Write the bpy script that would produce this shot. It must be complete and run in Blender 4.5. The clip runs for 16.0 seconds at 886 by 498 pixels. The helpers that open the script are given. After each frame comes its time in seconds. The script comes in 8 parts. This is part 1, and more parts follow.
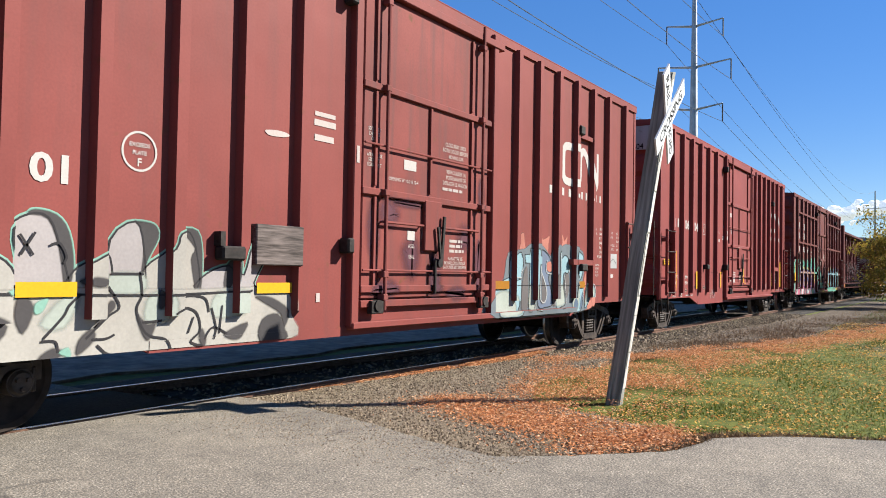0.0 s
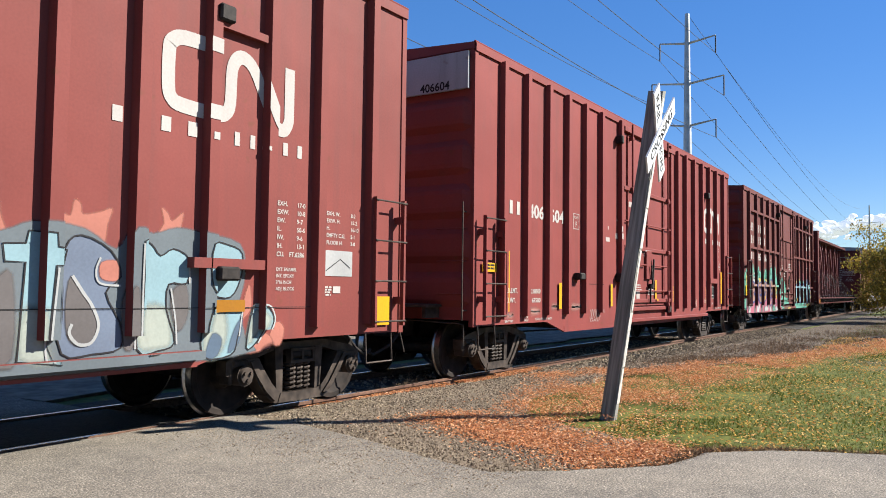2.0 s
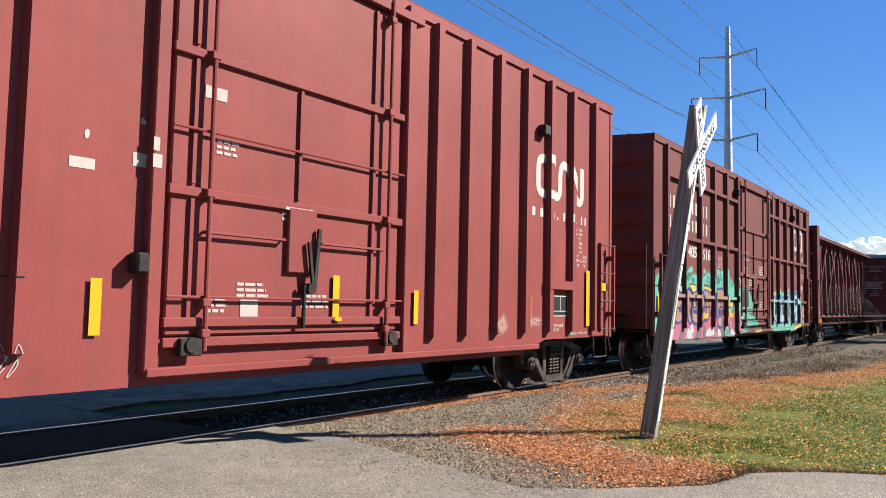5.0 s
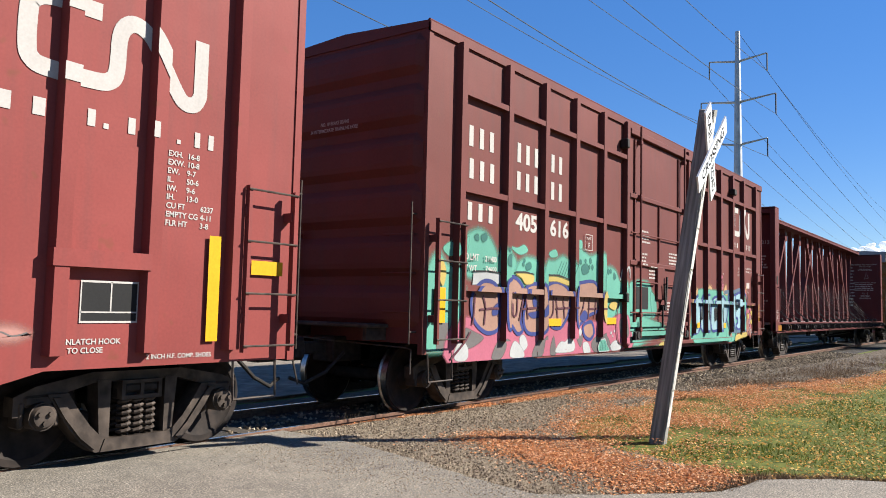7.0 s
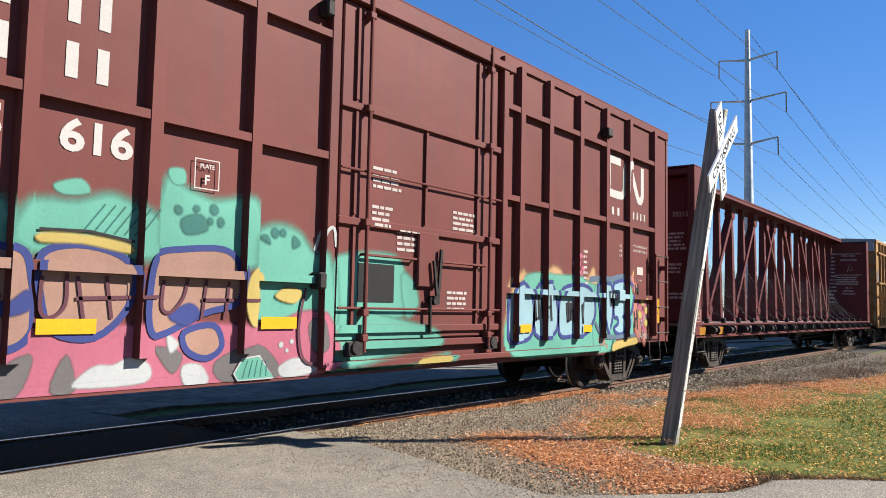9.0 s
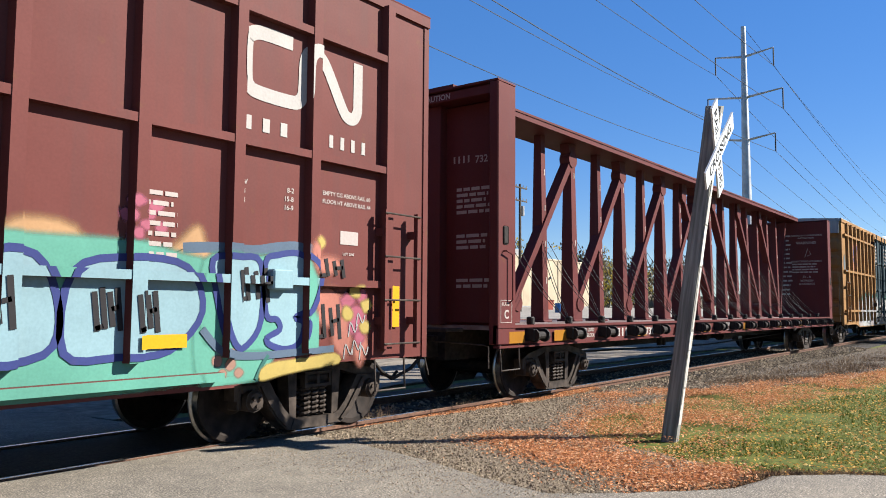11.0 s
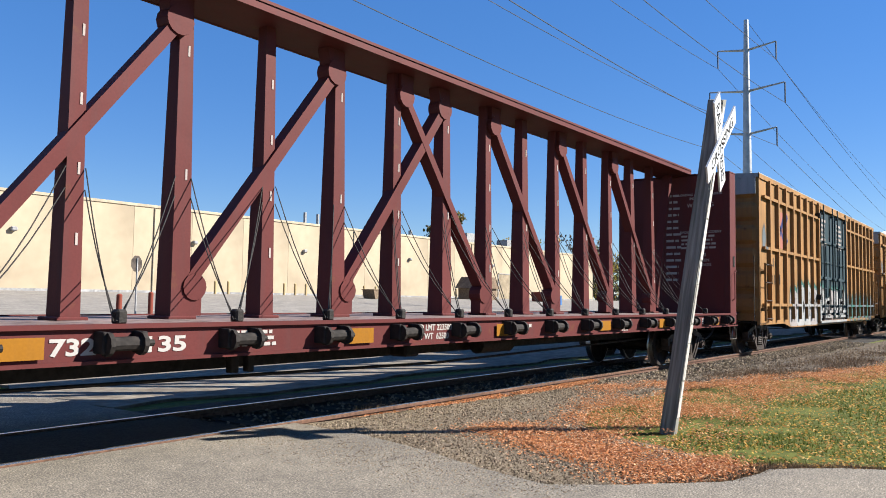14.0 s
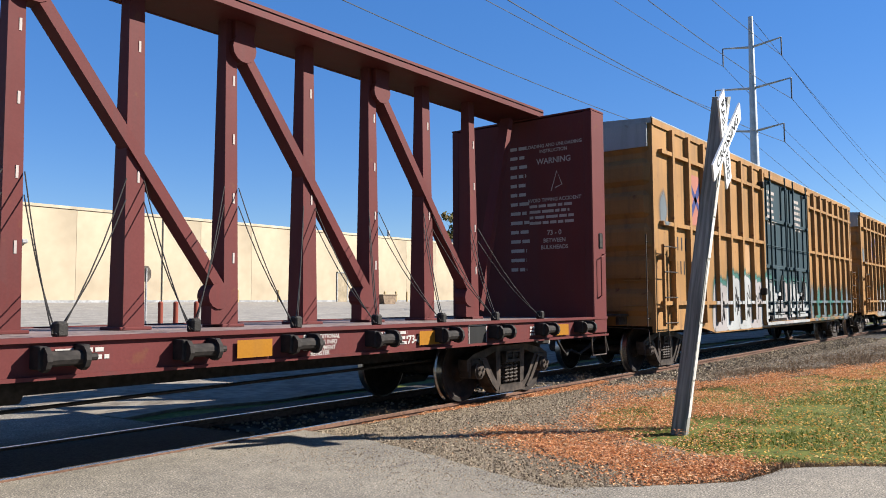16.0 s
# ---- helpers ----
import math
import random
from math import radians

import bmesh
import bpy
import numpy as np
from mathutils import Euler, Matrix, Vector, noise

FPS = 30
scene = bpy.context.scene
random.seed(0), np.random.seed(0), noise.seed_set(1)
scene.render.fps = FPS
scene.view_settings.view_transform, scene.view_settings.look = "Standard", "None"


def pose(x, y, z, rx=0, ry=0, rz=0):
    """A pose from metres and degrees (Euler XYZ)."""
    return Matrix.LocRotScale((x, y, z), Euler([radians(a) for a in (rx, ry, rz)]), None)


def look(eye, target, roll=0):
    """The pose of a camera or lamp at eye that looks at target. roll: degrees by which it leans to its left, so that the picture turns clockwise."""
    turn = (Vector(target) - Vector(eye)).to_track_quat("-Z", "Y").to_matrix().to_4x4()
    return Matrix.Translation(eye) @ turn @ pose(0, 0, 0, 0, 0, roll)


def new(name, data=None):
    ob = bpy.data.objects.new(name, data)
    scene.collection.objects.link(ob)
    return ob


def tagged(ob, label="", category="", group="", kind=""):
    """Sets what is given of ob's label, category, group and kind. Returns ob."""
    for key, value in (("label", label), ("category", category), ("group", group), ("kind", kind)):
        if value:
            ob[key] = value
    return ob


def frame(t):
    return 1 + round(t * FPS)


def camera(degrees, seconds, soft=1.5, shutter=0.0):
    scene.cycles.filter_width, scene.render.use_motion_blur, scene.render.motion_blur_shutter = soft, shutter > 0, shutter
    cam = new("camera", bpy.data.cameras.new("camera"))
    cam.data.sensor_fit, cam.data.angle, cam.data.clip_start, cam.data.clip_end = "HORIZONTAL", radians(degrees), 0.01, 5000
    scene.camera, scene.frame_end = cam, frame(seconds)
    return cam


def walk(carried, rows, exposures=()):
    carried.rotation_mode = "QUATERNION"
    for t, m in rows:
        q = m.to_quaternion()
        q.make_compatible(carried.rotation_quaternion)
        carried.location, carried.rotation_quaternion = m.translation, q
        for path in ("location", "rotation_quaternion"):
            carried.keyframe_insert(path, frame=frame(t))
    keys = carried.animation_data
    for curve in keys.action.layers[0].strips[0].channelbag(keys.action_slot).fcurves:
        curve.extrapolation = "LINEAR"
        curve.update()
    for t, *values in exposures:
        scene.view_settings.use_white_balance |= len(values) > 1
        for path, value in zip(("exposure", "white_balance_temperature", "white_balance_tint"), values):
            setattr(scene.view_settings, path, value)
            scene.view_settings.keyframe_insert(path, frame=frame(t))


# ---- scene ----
# x runs along the track (the train rolls towards -x), y across it, z up from the rail head.
cam = camera(59.39, 16.0, soft=0.95)
# seconds, eye x y z, pitch, roll, yaw
PATH = [
    (0, 0.107, -7.533, 1.424, 1.689, -1.007, -56.365),
    (0.5, 0.065, -7.553, 1.421, 1.592, -1.355, -56.241),
    (1, 0.045, -7.575, 1.429, 2.055, -0.735, -55.959),
    (1.5, 0.044, -7.583, 1.434, 2.530, -0.580, -55.919),
    (2, 0.034, -7.600, 1.433, 2.896, -0.715, -56.637),
    (2.5, 0.052, -7.594, 1.430, 3.154, -0.739, -57.179),
    (3, 0.031, -7.592, 1.430, 3.183, -0.670, -56.808),
    (3.5, 0.025, -7.590, 1.432, 3.226, -0.829, -55.652),
    (4, 0.026, -7.585, 1.431, 3.359, -1.129, -54.471),
    (6.5, -0.005, -7.587, 1.434, 4.314, -1.170, -53.712),
    (7, 0.015, -7.582, 1.434, 4.220, -1.339, -53.355),
    (7.5, -0.005, -7.589, 1.431, 4.181, -1.430, -53.272),
    (8, 0.002, -7.585, 1.433, 4.083, -1.595, -53.166),
    (8.5, 0.001, -7.578, 1.436, 4.154, -1.485, -52.946),
    (9, 0.001, -7.578, 1.434, 4.255, -1.165, -52.658),
    (11.5, 0.005, -7.592, 1.436, 4.281, -0.346, -52.701),
    (12, -0.001, -7.592, 1.437, 4.309, -0.430, -52.641),
    (12.5, -0.004, -7.592, 1.437, 4.310, -0.599, -52.753),
    (13, -0.002, -7.589, 1.438, 4.180, -0.676, -53.026),
    (13.5, -0.014, -7.589, 1.435, 3.771, -0.820, -53.060),
    (14, -0.014, -7.588, 1.433, 3.652, -0.896, -52.711),
    (14.5, -0.005, -7.584, 1.430, 3.749, -0.800, -52.505),
    (15, -0.002, -7.586, 1.432, 3.760, -0.497, -52.288),
    (15.5, 0.012, -7.595, 1.438, 3.903, -0.082, -52.190),
    (16, 0.028, -7.596, 1.436, 3.929, 0.250, -52.004),
]
walk(cam, [(t, pose(x, y, z, 90 + p, r, w)) for t, x, y, z, p, r, w in PATH])

# ---- light ----
SUN_WAY = Vector((3.25, -3.52, 3.3)).normalized()
world = bpy.data.worlds.new("sky")
scene.world = world
world.use_nodes = True
wn = world.node_tree.nodes
sky = wn.new("ShaderNodeTexSky")
sky.sky_type, sky.sun_disc = "NISHITA", False
sky.sun_elevation = math.asin(SUN_WAY.z)
sky.sun_rotation = math.atan2(SUN_WAY.x, SUN_WAY.y)
sky.air_density, sky.dust_density, sky.ozone_density = 1.0, 0.0, 3.0
clear = wn.new("ShaderNodeHueSaturation")  # very clear autumn air
clear.inputs["Saturation"].default_value = 1.33
clear.inputs["Hue"].default_value = 0.517
world.node_tree.links.new(sky.outputs[0], clear.inputs["Color"])
even = wn.new("ShaderNodeMix")  # little change from zenith to horizon
even.data_type = "RGBA"
even.inputs[0].default_value = 0.45
even.inputs[7].default_value = (0.64, 1.95, 4.6, 1)
world.node_tree.links.new(clear.outputs[0], even.inputs[6])
world.node_tree.links.new(even.outputs[2], wn["Background"].inputs[0])
wn["Background"].inputs[1].default_value = 0.053
sun = new("sun", bpy.data.lights.new("sun", "SUN"))
sun.data.energy, sun.data.angle, sun.data.color = 5.0, radians(0.53), (1.0, 0.95, 0.87)
sun.matrix_world = look(SUN_WAY * 60, (0, 0, 0))
scene.view_settings.exposure = 1.57

# ---- materials ----
def nodes_of(name, rough=0.6, metal=0.0):
    m = bpy.data.materials.new(name)
    m.use_nodes = True
    b = m.node_tree.nodes["Principled BSDF"]
    b.inputs["Roughness"].default_value, b.inputs["Metallic"].default_value = rough, metal
    b.inputs["Specular IOR Level"].default_value = 0.5 if metal else 0.18
    return m, m.node_tree.nodes, m.node_tree.links, b


def noise_node(n, l, scale, detail=4, stretch=None, world_space=False):
    tc = n.new("ShaderNodeTexCoord")
    mp = n.new("ShaderNodeMapping")
    geo = n.new("ShaderNodeNewGeometry") if world_space else None
    l.new(geo.outputs["Position"] if world_space else tc.outputs["Object"], mp.inputs[0])
    if stretch:
        mp.inputs["Scale"].default_value = stretch
    t = n.new("ShaderNodeTexNoise")
    t.inputs["Scale"].default_value, t.inputs["Detail"].default_value = scale, detail
    l.new(mp.outputs[0], t.inputs["Vector"])
    return t


def ramp(n, l, src, stops):
    r = n.new("ShaderNodeValToRGB")
    e = r.color_ramp.elements
    while len(e) < len(stops):
        e.new(0.5)
    for el, (at, c) in zip(e, stops):
        el.position, el.color = at, (*c, 1) if len(c) == 3 else c
    l.new(src, r.inputs[0])
    return r


def mix(n, l, fac, a, b, kind="MIX"):
    m = n.new("ShaderNodeMix")
    m.data_type, m.blend_type = "RGBA", kind
    for sock, v in ((m.inputs[0], fac), (m.inputs[6], a), (m.inputs[7], b)):
        if isinstance(v, (int, float)):
            sock.default_value = v
        elif isinstance(v, tuple):
            sock.default_value = (*v, 1)
        else:
            l.new(v, sock)
    return m.outputs[2]


def bump(n, l, b, src, strength, dist=0.01):
    k = n.new("ShaderNodeBump")
    k.inputs["Strength"].default_value, k.inputs["Distance"].default_value = strength, dist
    l.new(src, k.inputs["Height"])
    l.new(k.outputs[0], b.inputs["Normal"])


def painted(name, col, rough=0.5, grime=0.35, rust=0.12, vary=0.12):
    """Weathered paint on steel: fading, rain streaks, rust specks, slight dents."""
    m, n, l, b = nodes_of(name, min(0.9, rough + 0.12))
    b.inputs["Specular IOR Level"].default_value = 0.1
    big = noise_node(n, l, 0.7, 5)
    fine = noise_node(n, l, 40, 3)
    streak = noise_node(n, l, 1.0, 6, (7, 7, 0.45))
    fade = ramp(n, l, big.outputs[0], [(0.3, tuple(c * (1 - vary) for c in col)), (0.7, tuple(min(1, c * (1 + vary)) for c in col))])
    dirt = ramp(n, l, streak.outputs[0], [(0.48, (0, 0, 0)), (0.75, (grime,) * 3)])
    c = mix(n, l, dirt.outputs[0], fade.outputs[0], tuple(x * 0.45 + 0.02 for x in col))
    spots = noise_node(n, l, 5, 8)
    rs = ramp(n, l, spots.outputs[0], [(0.66, (0, 0, 0)), (0.74, (min(1, rust * 4),) * 3)])
    c = mix(n, l, rs.outputs[0], c, (0.10, 0.04, 0.02))
    fine_r = ramp(n, l, fine.outputs[0], [(0.3, (0.93,) * 3), (0.7, (1.05,) * 3)])
    c = mix(n, l, 1.0, c, fine_r.outputs[0], "MULTIPLY")
    l.new(c, b.inputs["Base Color"])
    dent = noise_node(n, l, 1.6, 2)
    bump(n, l, b, dent.outputs[0], 0.35, 0.03)
    return m


def grainy(name, a, c, scale=20, rough=0.8, strength=0.4, dist=0.01, stretch=None, metal=0.0, big=1.0):
    m, n, l, b = nodes_of(name, rough, metal)
    t = noise_node(n, l, scale, 6, stretch)
    t2 = noise_node(n, l, big, 4)
    r = ramp(n, l, t.outputs[0], [(0.3, a), (0.7, c)])
    r2 = ramp(n, l, t2.outputs[0], [(0.3, (0.75,) * 3), (0.7, (1.15,) * 3)])
    l.new(mix(n, l, 1.0, r.outputs[0], r2.outputs[0], "MULTIPLY"), b.inputs["Base Color"])
    bump(n, l, b, t.outputs[0], strength, dist)
    return m


def scattered(name, cols, rough=0.8, spec=0.12, thin=0.0):
    """One of several colours for each loose piece of a joined heap."""
    m, n, l, b = nodes_of(name, rough)
    g = n.new("ShaderNodeNewGeometry")
    r = ramp(n, l, g.outputs["Random Per Island"], [(i / len(cols), c) for i, c in enumerate(cols)])
    r.color_ramp.interpolation = "CONSTANT"
    t = noise_node(n, l, 90, 2)
    r2 = ramp(n, l, t.outputs[0], [(0.3, (0.8,) * 3), (0.7, (1.15,) * 3)])
    c = mix(n, l, 1.0, r.outputs[0], r2.outputs[0], "MULTIPLY")
    l.new(c, b.inputs["Base Color"])
    b.inputs["Specular IOR Level"].default_value = spec
    if thin:  # light shines through leaves and blades
        tl, sh = n.new("ShaderNodeBsdfTranslucent"), n.new("ShaderNodeMixShader")
        l.new(c, tl.inputs[0])
        sh.inputs[0].default_value = thin
        l.new(b.outputs[0], sh.inputs[1])
        l.new(tl.outputs[0], sh.inputs[2])
        l.new(sh.outputs[0], n["Material Output"].inputs[0])
    return m


def asphalt_material():
    m, n, l, b = nodes_of("worn_asphalt", 0.9)
    stone = noise_node(n, l, 70, 5)
    patch = noise_node(n, l, 0.55, 6)
    mid = noise_node(n, l, 5, 5)
    r = ramp(n, l, stone.outputs[0], [(0.3, (0.05, 0.045, 0.039)), (0.47, (0.14, 0.126, 0.108)), (0.58, (0.178, 0.16, 0.136)), (0.7, (0.35, 0.315, 0.275))])
    r2 = ramp(n, l, patch.outputs[0], [(0.3, (0.78,) * 3), (0.7, (1.15, 1.13, 1.08))])
    r3 = ramp(n, l, mid.outputs[0], [(0.3, (0.85,) * 3), (0.7, (1.1,) * 3)])
    c = mix(n, l, 1.0, r.outputs[0], r2.outputs[0], "MULTIPLY")
    c = mix(n, l, 1.0, c, r3.outputs[0], "MULTIPLY")
    grit = n.new("ShaderNodeTexVoronoi")
    grit.inputs["Scale"].default_value = 85
    gt = n.new("ShaderNodeTexCoord")
    l.new(gt.outputs["Object"], grit.inputs["Vector"])
    r4 = ramp(n, l, grit.outputs["Color"], [(0.2, (0.66,) * 3), (0.5, (0.97,) * 3), (0.8, (1.4, 1.36, 1.3))])
    c = mix(n, l, 0.8, c, mix(n, l, 1.0, c, r4.outputs[0], "MULTIPLY"))
    v = n.new("ShaderNodeTexVoronoi")
    v.feature = "DISTANCE_TO_EDGE"
    v.inputs["Scale"].default_value = 0.30
    tc = n.new("ShaderNodeTexCoord")
    warp = mix(n, l, 0.25, tc.outputs["Object"], noise_node(n, l, 1.7, 5).outputs[1])
    l.new(warp, v.inputs["Vector"])
    crack = ramp(n, l, v.outputs["Distance"], [(0.0, (1, 1, 1)), (0.008, (0, 0, 0))])
    gaps = ramp(n, l, noise_node(n, l, 0.9, 3).outputs[0], [(0.5, (0, 0, 0)), (0.6, (0.8, 0.8, 0.8))])
    crack_on = mix(n, l, 1.0, crack.outputs[0], gaps.outputs[0], "MULTIPLY")
    c = mix(n, l, crack_on, c, (0.05, 0.045, 0.04))
    l.new(c, b.inputs["Base Color"])
    bump(n, l, b, stone.outputs[0], 0.6, 0.006)
    return m


def ground_material():
    m, n, l, b = nodes_of("turf_and_soil", 0.95)
    t = noise_node(n, l, 9, 6)
    p = noise_node(n, l, 0.18, 5)
    soil = ramp(n, l, t.outputs[0], [(0.3, (0.042, 0.0315, 0.021)), (0.7, (0.119, 0.091, 0.0595))])
    turf = ramp(n, l, t.outputs[0], [(0.3, (0.036, 0.05, 0.006)), (0.7, (0.10, 0.108, 0.016))])
    f = ramp(n, l, p.outputs[0], [(0.30, (0, 0, 0)), (0.40, (1, 1, 1))])
    l.new(mix(n, l, f.outputs[0], soil.outputs[0], turf.outputs[0]), b.inputs["Base Color"])
    bump(n, l, b, t.outputs[0], 0.6, 0.03)
    return m


RED = painted("oxide_red_paint", (0.1499, 0.0378, 0.03213))
RED2 = painted("oxide_red_paint_fresh", (0.162, 0.03609, 0.03195))
BROWN = painted("brown_paint", (0.09979, 0.02895, 0.02464))
MAROON = painted("maroon_paint", (0.08333, 0.02083, 0.01953))
YELLOW_CAR = painted("faded_yellow_paint", (0.235, 0.125, 0.046), grime=0.75, rust=0.2, vary=0.2)
TEAL_DOOR = painted("dark_teal_paint", (0.0175, 0.035, 0.0434))
GALVANISED = painted("galvanised_sheet", (0.252, 0.259, 0.259), 0.45, 0.5, 0.1)
WHITE = painted("white_stencil_paint", (0.3192, 0.2992, 0.2793), 0.6, 0.15, 0.0, 0.05)
OFFWHITE = painted("worn_white_stencil", (0.308, 0.266, 0.245), 0.65, 0.3, 0.05)
YELLOW = painted("yellow_reflector", (0.434, 0.231, 0.0084), 0.4, 0.1, 0.0, 0.04)
ORANGE = painted("orange_reflector", (0.217, 0.0924, 0.0084), 0.4, 0.2, 0.0)
BLACK = painted("black_paint", (0.014, 0.014, 0.014), 0.6, 0.2, 0.0)
STEEL_DARK = grainy("grimy_cast_steel", (0.0084, 0.007, 0.0063), (0.028, 0.0231, 0.0203), 14, 0.75, 0.4)
STEEL_WORN = grainy("worn_side_frame_steel", (0.012, 0.009, 0.0075), (0.07, 0.053, 0.042), 7, 0.6, 0.5, 0.015)
HOLLOW = grainy("dark_wheel_steel", (0.009, 0.007, 0.006), (0.03, 0.022, 0.018), 9, 0.8, 0.3)
TREAD = grainy("polished_tread", (0.245, 0.238, 0.231), (0.42, 0.406, 0.392), 30, 0.3, 0.1, metal=1.0)
RAIL_RUST = grainy("rusty_rail", (0.063, 0.0315, 0.0196), (0.154, 0.084, 0.056), 25, 0.8, 0.4)
RAIL_TOP = grainy("shiny_rail_head", (0.35, 0.343, 0.336), (0.525, 0.511, 0.49), 40, 0.25, 0.05, metal=1.0)
CABLE = grainy("black_cable", (0.0105, 0.0091, 0.0084), (0.028, 0.0245, 0.021), 60, 0.6)
DECK = grainy("scuffed_steel_deck", (0.098, 0.063, 0.056), (0.224, 0.175, 0.161), 6, 0.7, 0.3)
ASPHALT = asphalt_material()
LOT = grainy("parking_lot_asphalt", (0.154, 0.14, 0.1225), (0.252, 0.231, 0.203), 6, 0.9, 0.3)
GROUND = ground_material()
BALLAST_BED = grainy("ballast_fines", (0.02754, 0.02082, 0.01496), (0.1377, 0.1054, 0.0748), 38, 0.95, 0.9, 0.03)
# ballast under the cars: the train's shade is put into this darker colour
TRACK_BED = grainy("shaded_track_ballast", (0.0098, 0.0084, 0.0077), (0.0595, 0.0518, 0.0462), 38, 0.95, 0.9, 0.03)
GRAVEL = grainy("gravel_shoulder", (0.0693, 0.05321, 0.03629), (0.2356, 0.1849, 0.1282), 60, 0.95, 0.9, 0.02)
# asphalt between the rails, its colour lowered to deepen the shadow below the cars
SHADED_ASPHALT = grainy("shaded_crossing_asphalt", (0.012, 0.0115, 0.011), (0.05, 0.046, 0.042), 40, 0.9, 0.5, 0.008)
STONE = scattered("ballast_stones", [(0.1254, 0.09441, 0.06324), (0.209, 0.1625, 0.1118), (0.2591, 0.2051, 0.1431), (0.1589, 0.1223, 0.08321), (0.3344, 0.267, 0.1897), (0.07523, 0.05728, 0.03994)])
LEAF_DRY = scattered("dry_orange_leaves", [(0.5247, 0.2205, 0.08712), (0.5915, 0.306, 0.1505), (0.4293, 0.171, 0.07128), (0.6296, 0.387, 0.2297), (0.3625, 0.1575, 0.0792), (0.5438, 0.243, 0.1069), (0.248, 0.1125, 0.0594)], thin=0.3)
LEAF_GOLD = scattered("dry_golden_leaves", [(0.5187, 0.3144, 0.07229), (0.4575, 0.231, 0.0651), (0.5646, 0.391, 0.1591), (0.3511, 0.1751, 0.05783)], thin=0.35)
GRASS = scattered("grass_blades", [(0.03319, 0.05625, 0.003948), (0.05455, 0.08575, 0.006209), (0.0902, 0.09979, 0.01065), (0.04502, 0.06845, 0.005366), (0.1279, 0.1146, 0.02137), (0.02365, 0.03526, 0.003948)], thin=0.35)
WEED = scattered("dead_weeds", [(0.123, 0.0765, 0.042), (0.177, 0.113, 0.0604), (0.0924, 0.0565, 0.0341), (0.223, 0.146, 0.0761)])
FOLIAGE = scattered("autumn_foliage", [(0.238, 0.189, 0.035), (0.336, 0.245, 0.042), (0.161, 0.147, 0.035), (0.385, 0.273, 0.056), (0.21, 0.14, 0.035), (0.112, 0.112, 0.028)], thin=0.45)
FOLIAGE_GREEN = scattered("green_foliage", [(0.077, 0.077, 0.0245), (0.112, 0.105, 0.035), (0.14, 0.112, 0.042), (0.168, 0.119, 0.049)], thin=0.35)
FOLIAGE_BARE = scattered("bare_wood_twigs", [(0.091, 0.07, 0.056), (0.119, 0.098, 0.077), (0.147, 0.112, 0.084), (0.07, 0.056, 0.042)])
BARK = grainy("bark", (0.035, 0.028, 0.021), (0.098, 0.0805, 0.063), 12, 0.9, 0.8, 0.03, (1, 1, 0.2))
TIE_WOOD = grainy("creosoted_timber", (0.0245, 0.0196, 0.0154), (0.077, 0.063, 0.049), 8, 0.9, 0.6, 0.01, (0.3, 6, 6))
POST_WOOD = grainy("weathered_grey_post", (0.11, 0.108, 0.095), (0.28, 0.27, 0.24), 7, 0.85, 0.6, 0.012, (5, 5, 0.25))
POST_PAINT = grainy("flaking_white_paint", (0.294, 0.273, 0.238), (0.546, 0.525, 0.49), 6, 0.7, 0.4, 0.008, (4, 4, 0.5))
PLYWOOD = grainy("grimy_plywood", (0.03, 0.024, 0.021), (0.13, 0.105, 0.095), 5, 0.85, 0.4, 0.008, (0.8, 6, 9))
SIGN_WHITE = grainy("white_sign_sheeting", (0.518, 0.525, 0.532), (0.588, 0.595, 0.602), 12, 0.45, 0.05)
SIGN_GREY = grainy("sign_back_aluminium", (0.049, 0.0385, 0.0315), (0.084, 0.07, 0.0595), 10, 0.5, 0.1)
POLE_STEEL = grainy("galvanised_tower_steel", (0.294, 0.308, 0.322), (0.406, 0.42, 0.434), 3, 0.45, 0.1, metal=0.3)
WIRE = grainy("weathered_conductor", (0.03, 0.034, 0.042), (0.06, 0.065, 0.075), 5, 0.6, 0.0)
CREAM = grainy("cream_painted_wall", (0.3191, 0.2614, 0.1833), (0.3531, 0.292, 0.2071), 1.2, 0.8, 0.15, 0.02, big=0.12)
CREAM_TRIM = grainy("cream_parapet", (0.35, 0.294, 0.21), (0.378, 0.322, 0.238), 2, 0.7, 0.1)
ROOF_GREY = grainy("roof_metal", (0.175, 0.175, 0.175), (0.294, 0.294, 0.294), 4, 0.6, 0.2)
DOOR_TAN = grainy("tan_steel_door", (0.21, 0.168, 0.112), (0.266, 0.217, 0.147), 4, 0.6, 0.1)
BOLLARD_RED = painted("rust_red_bollard", (0.168, 0.042, 0.028))
BOLLARD_TAN = painted("tan_bollard", (0.35, 0.266, 0.14))
SHED = grainy("brown_shingles", (0.112, 0.077, 0.0525), (0.21, 0.154, 0.105), 7, 0.85, 0.4)
BLUE_DRUM = painted("blue_drum", (0.042, 0.126, 0.294))
CLOUD = grainy("cloud_white", (0.602, 0.602, 0.609), (0.63, 0.63, 0.63), 0.01, 1.0, 0.0)
CLOUD.node_tree.nodes["Principled BSDF"].inputs["Emission Color"].default_value = (0.85, 0.92, 1.0, 1)
CLOUD.node_tree.nodes["Principled BSDF"].inputs["Emission Strength"].default_value = 0.21
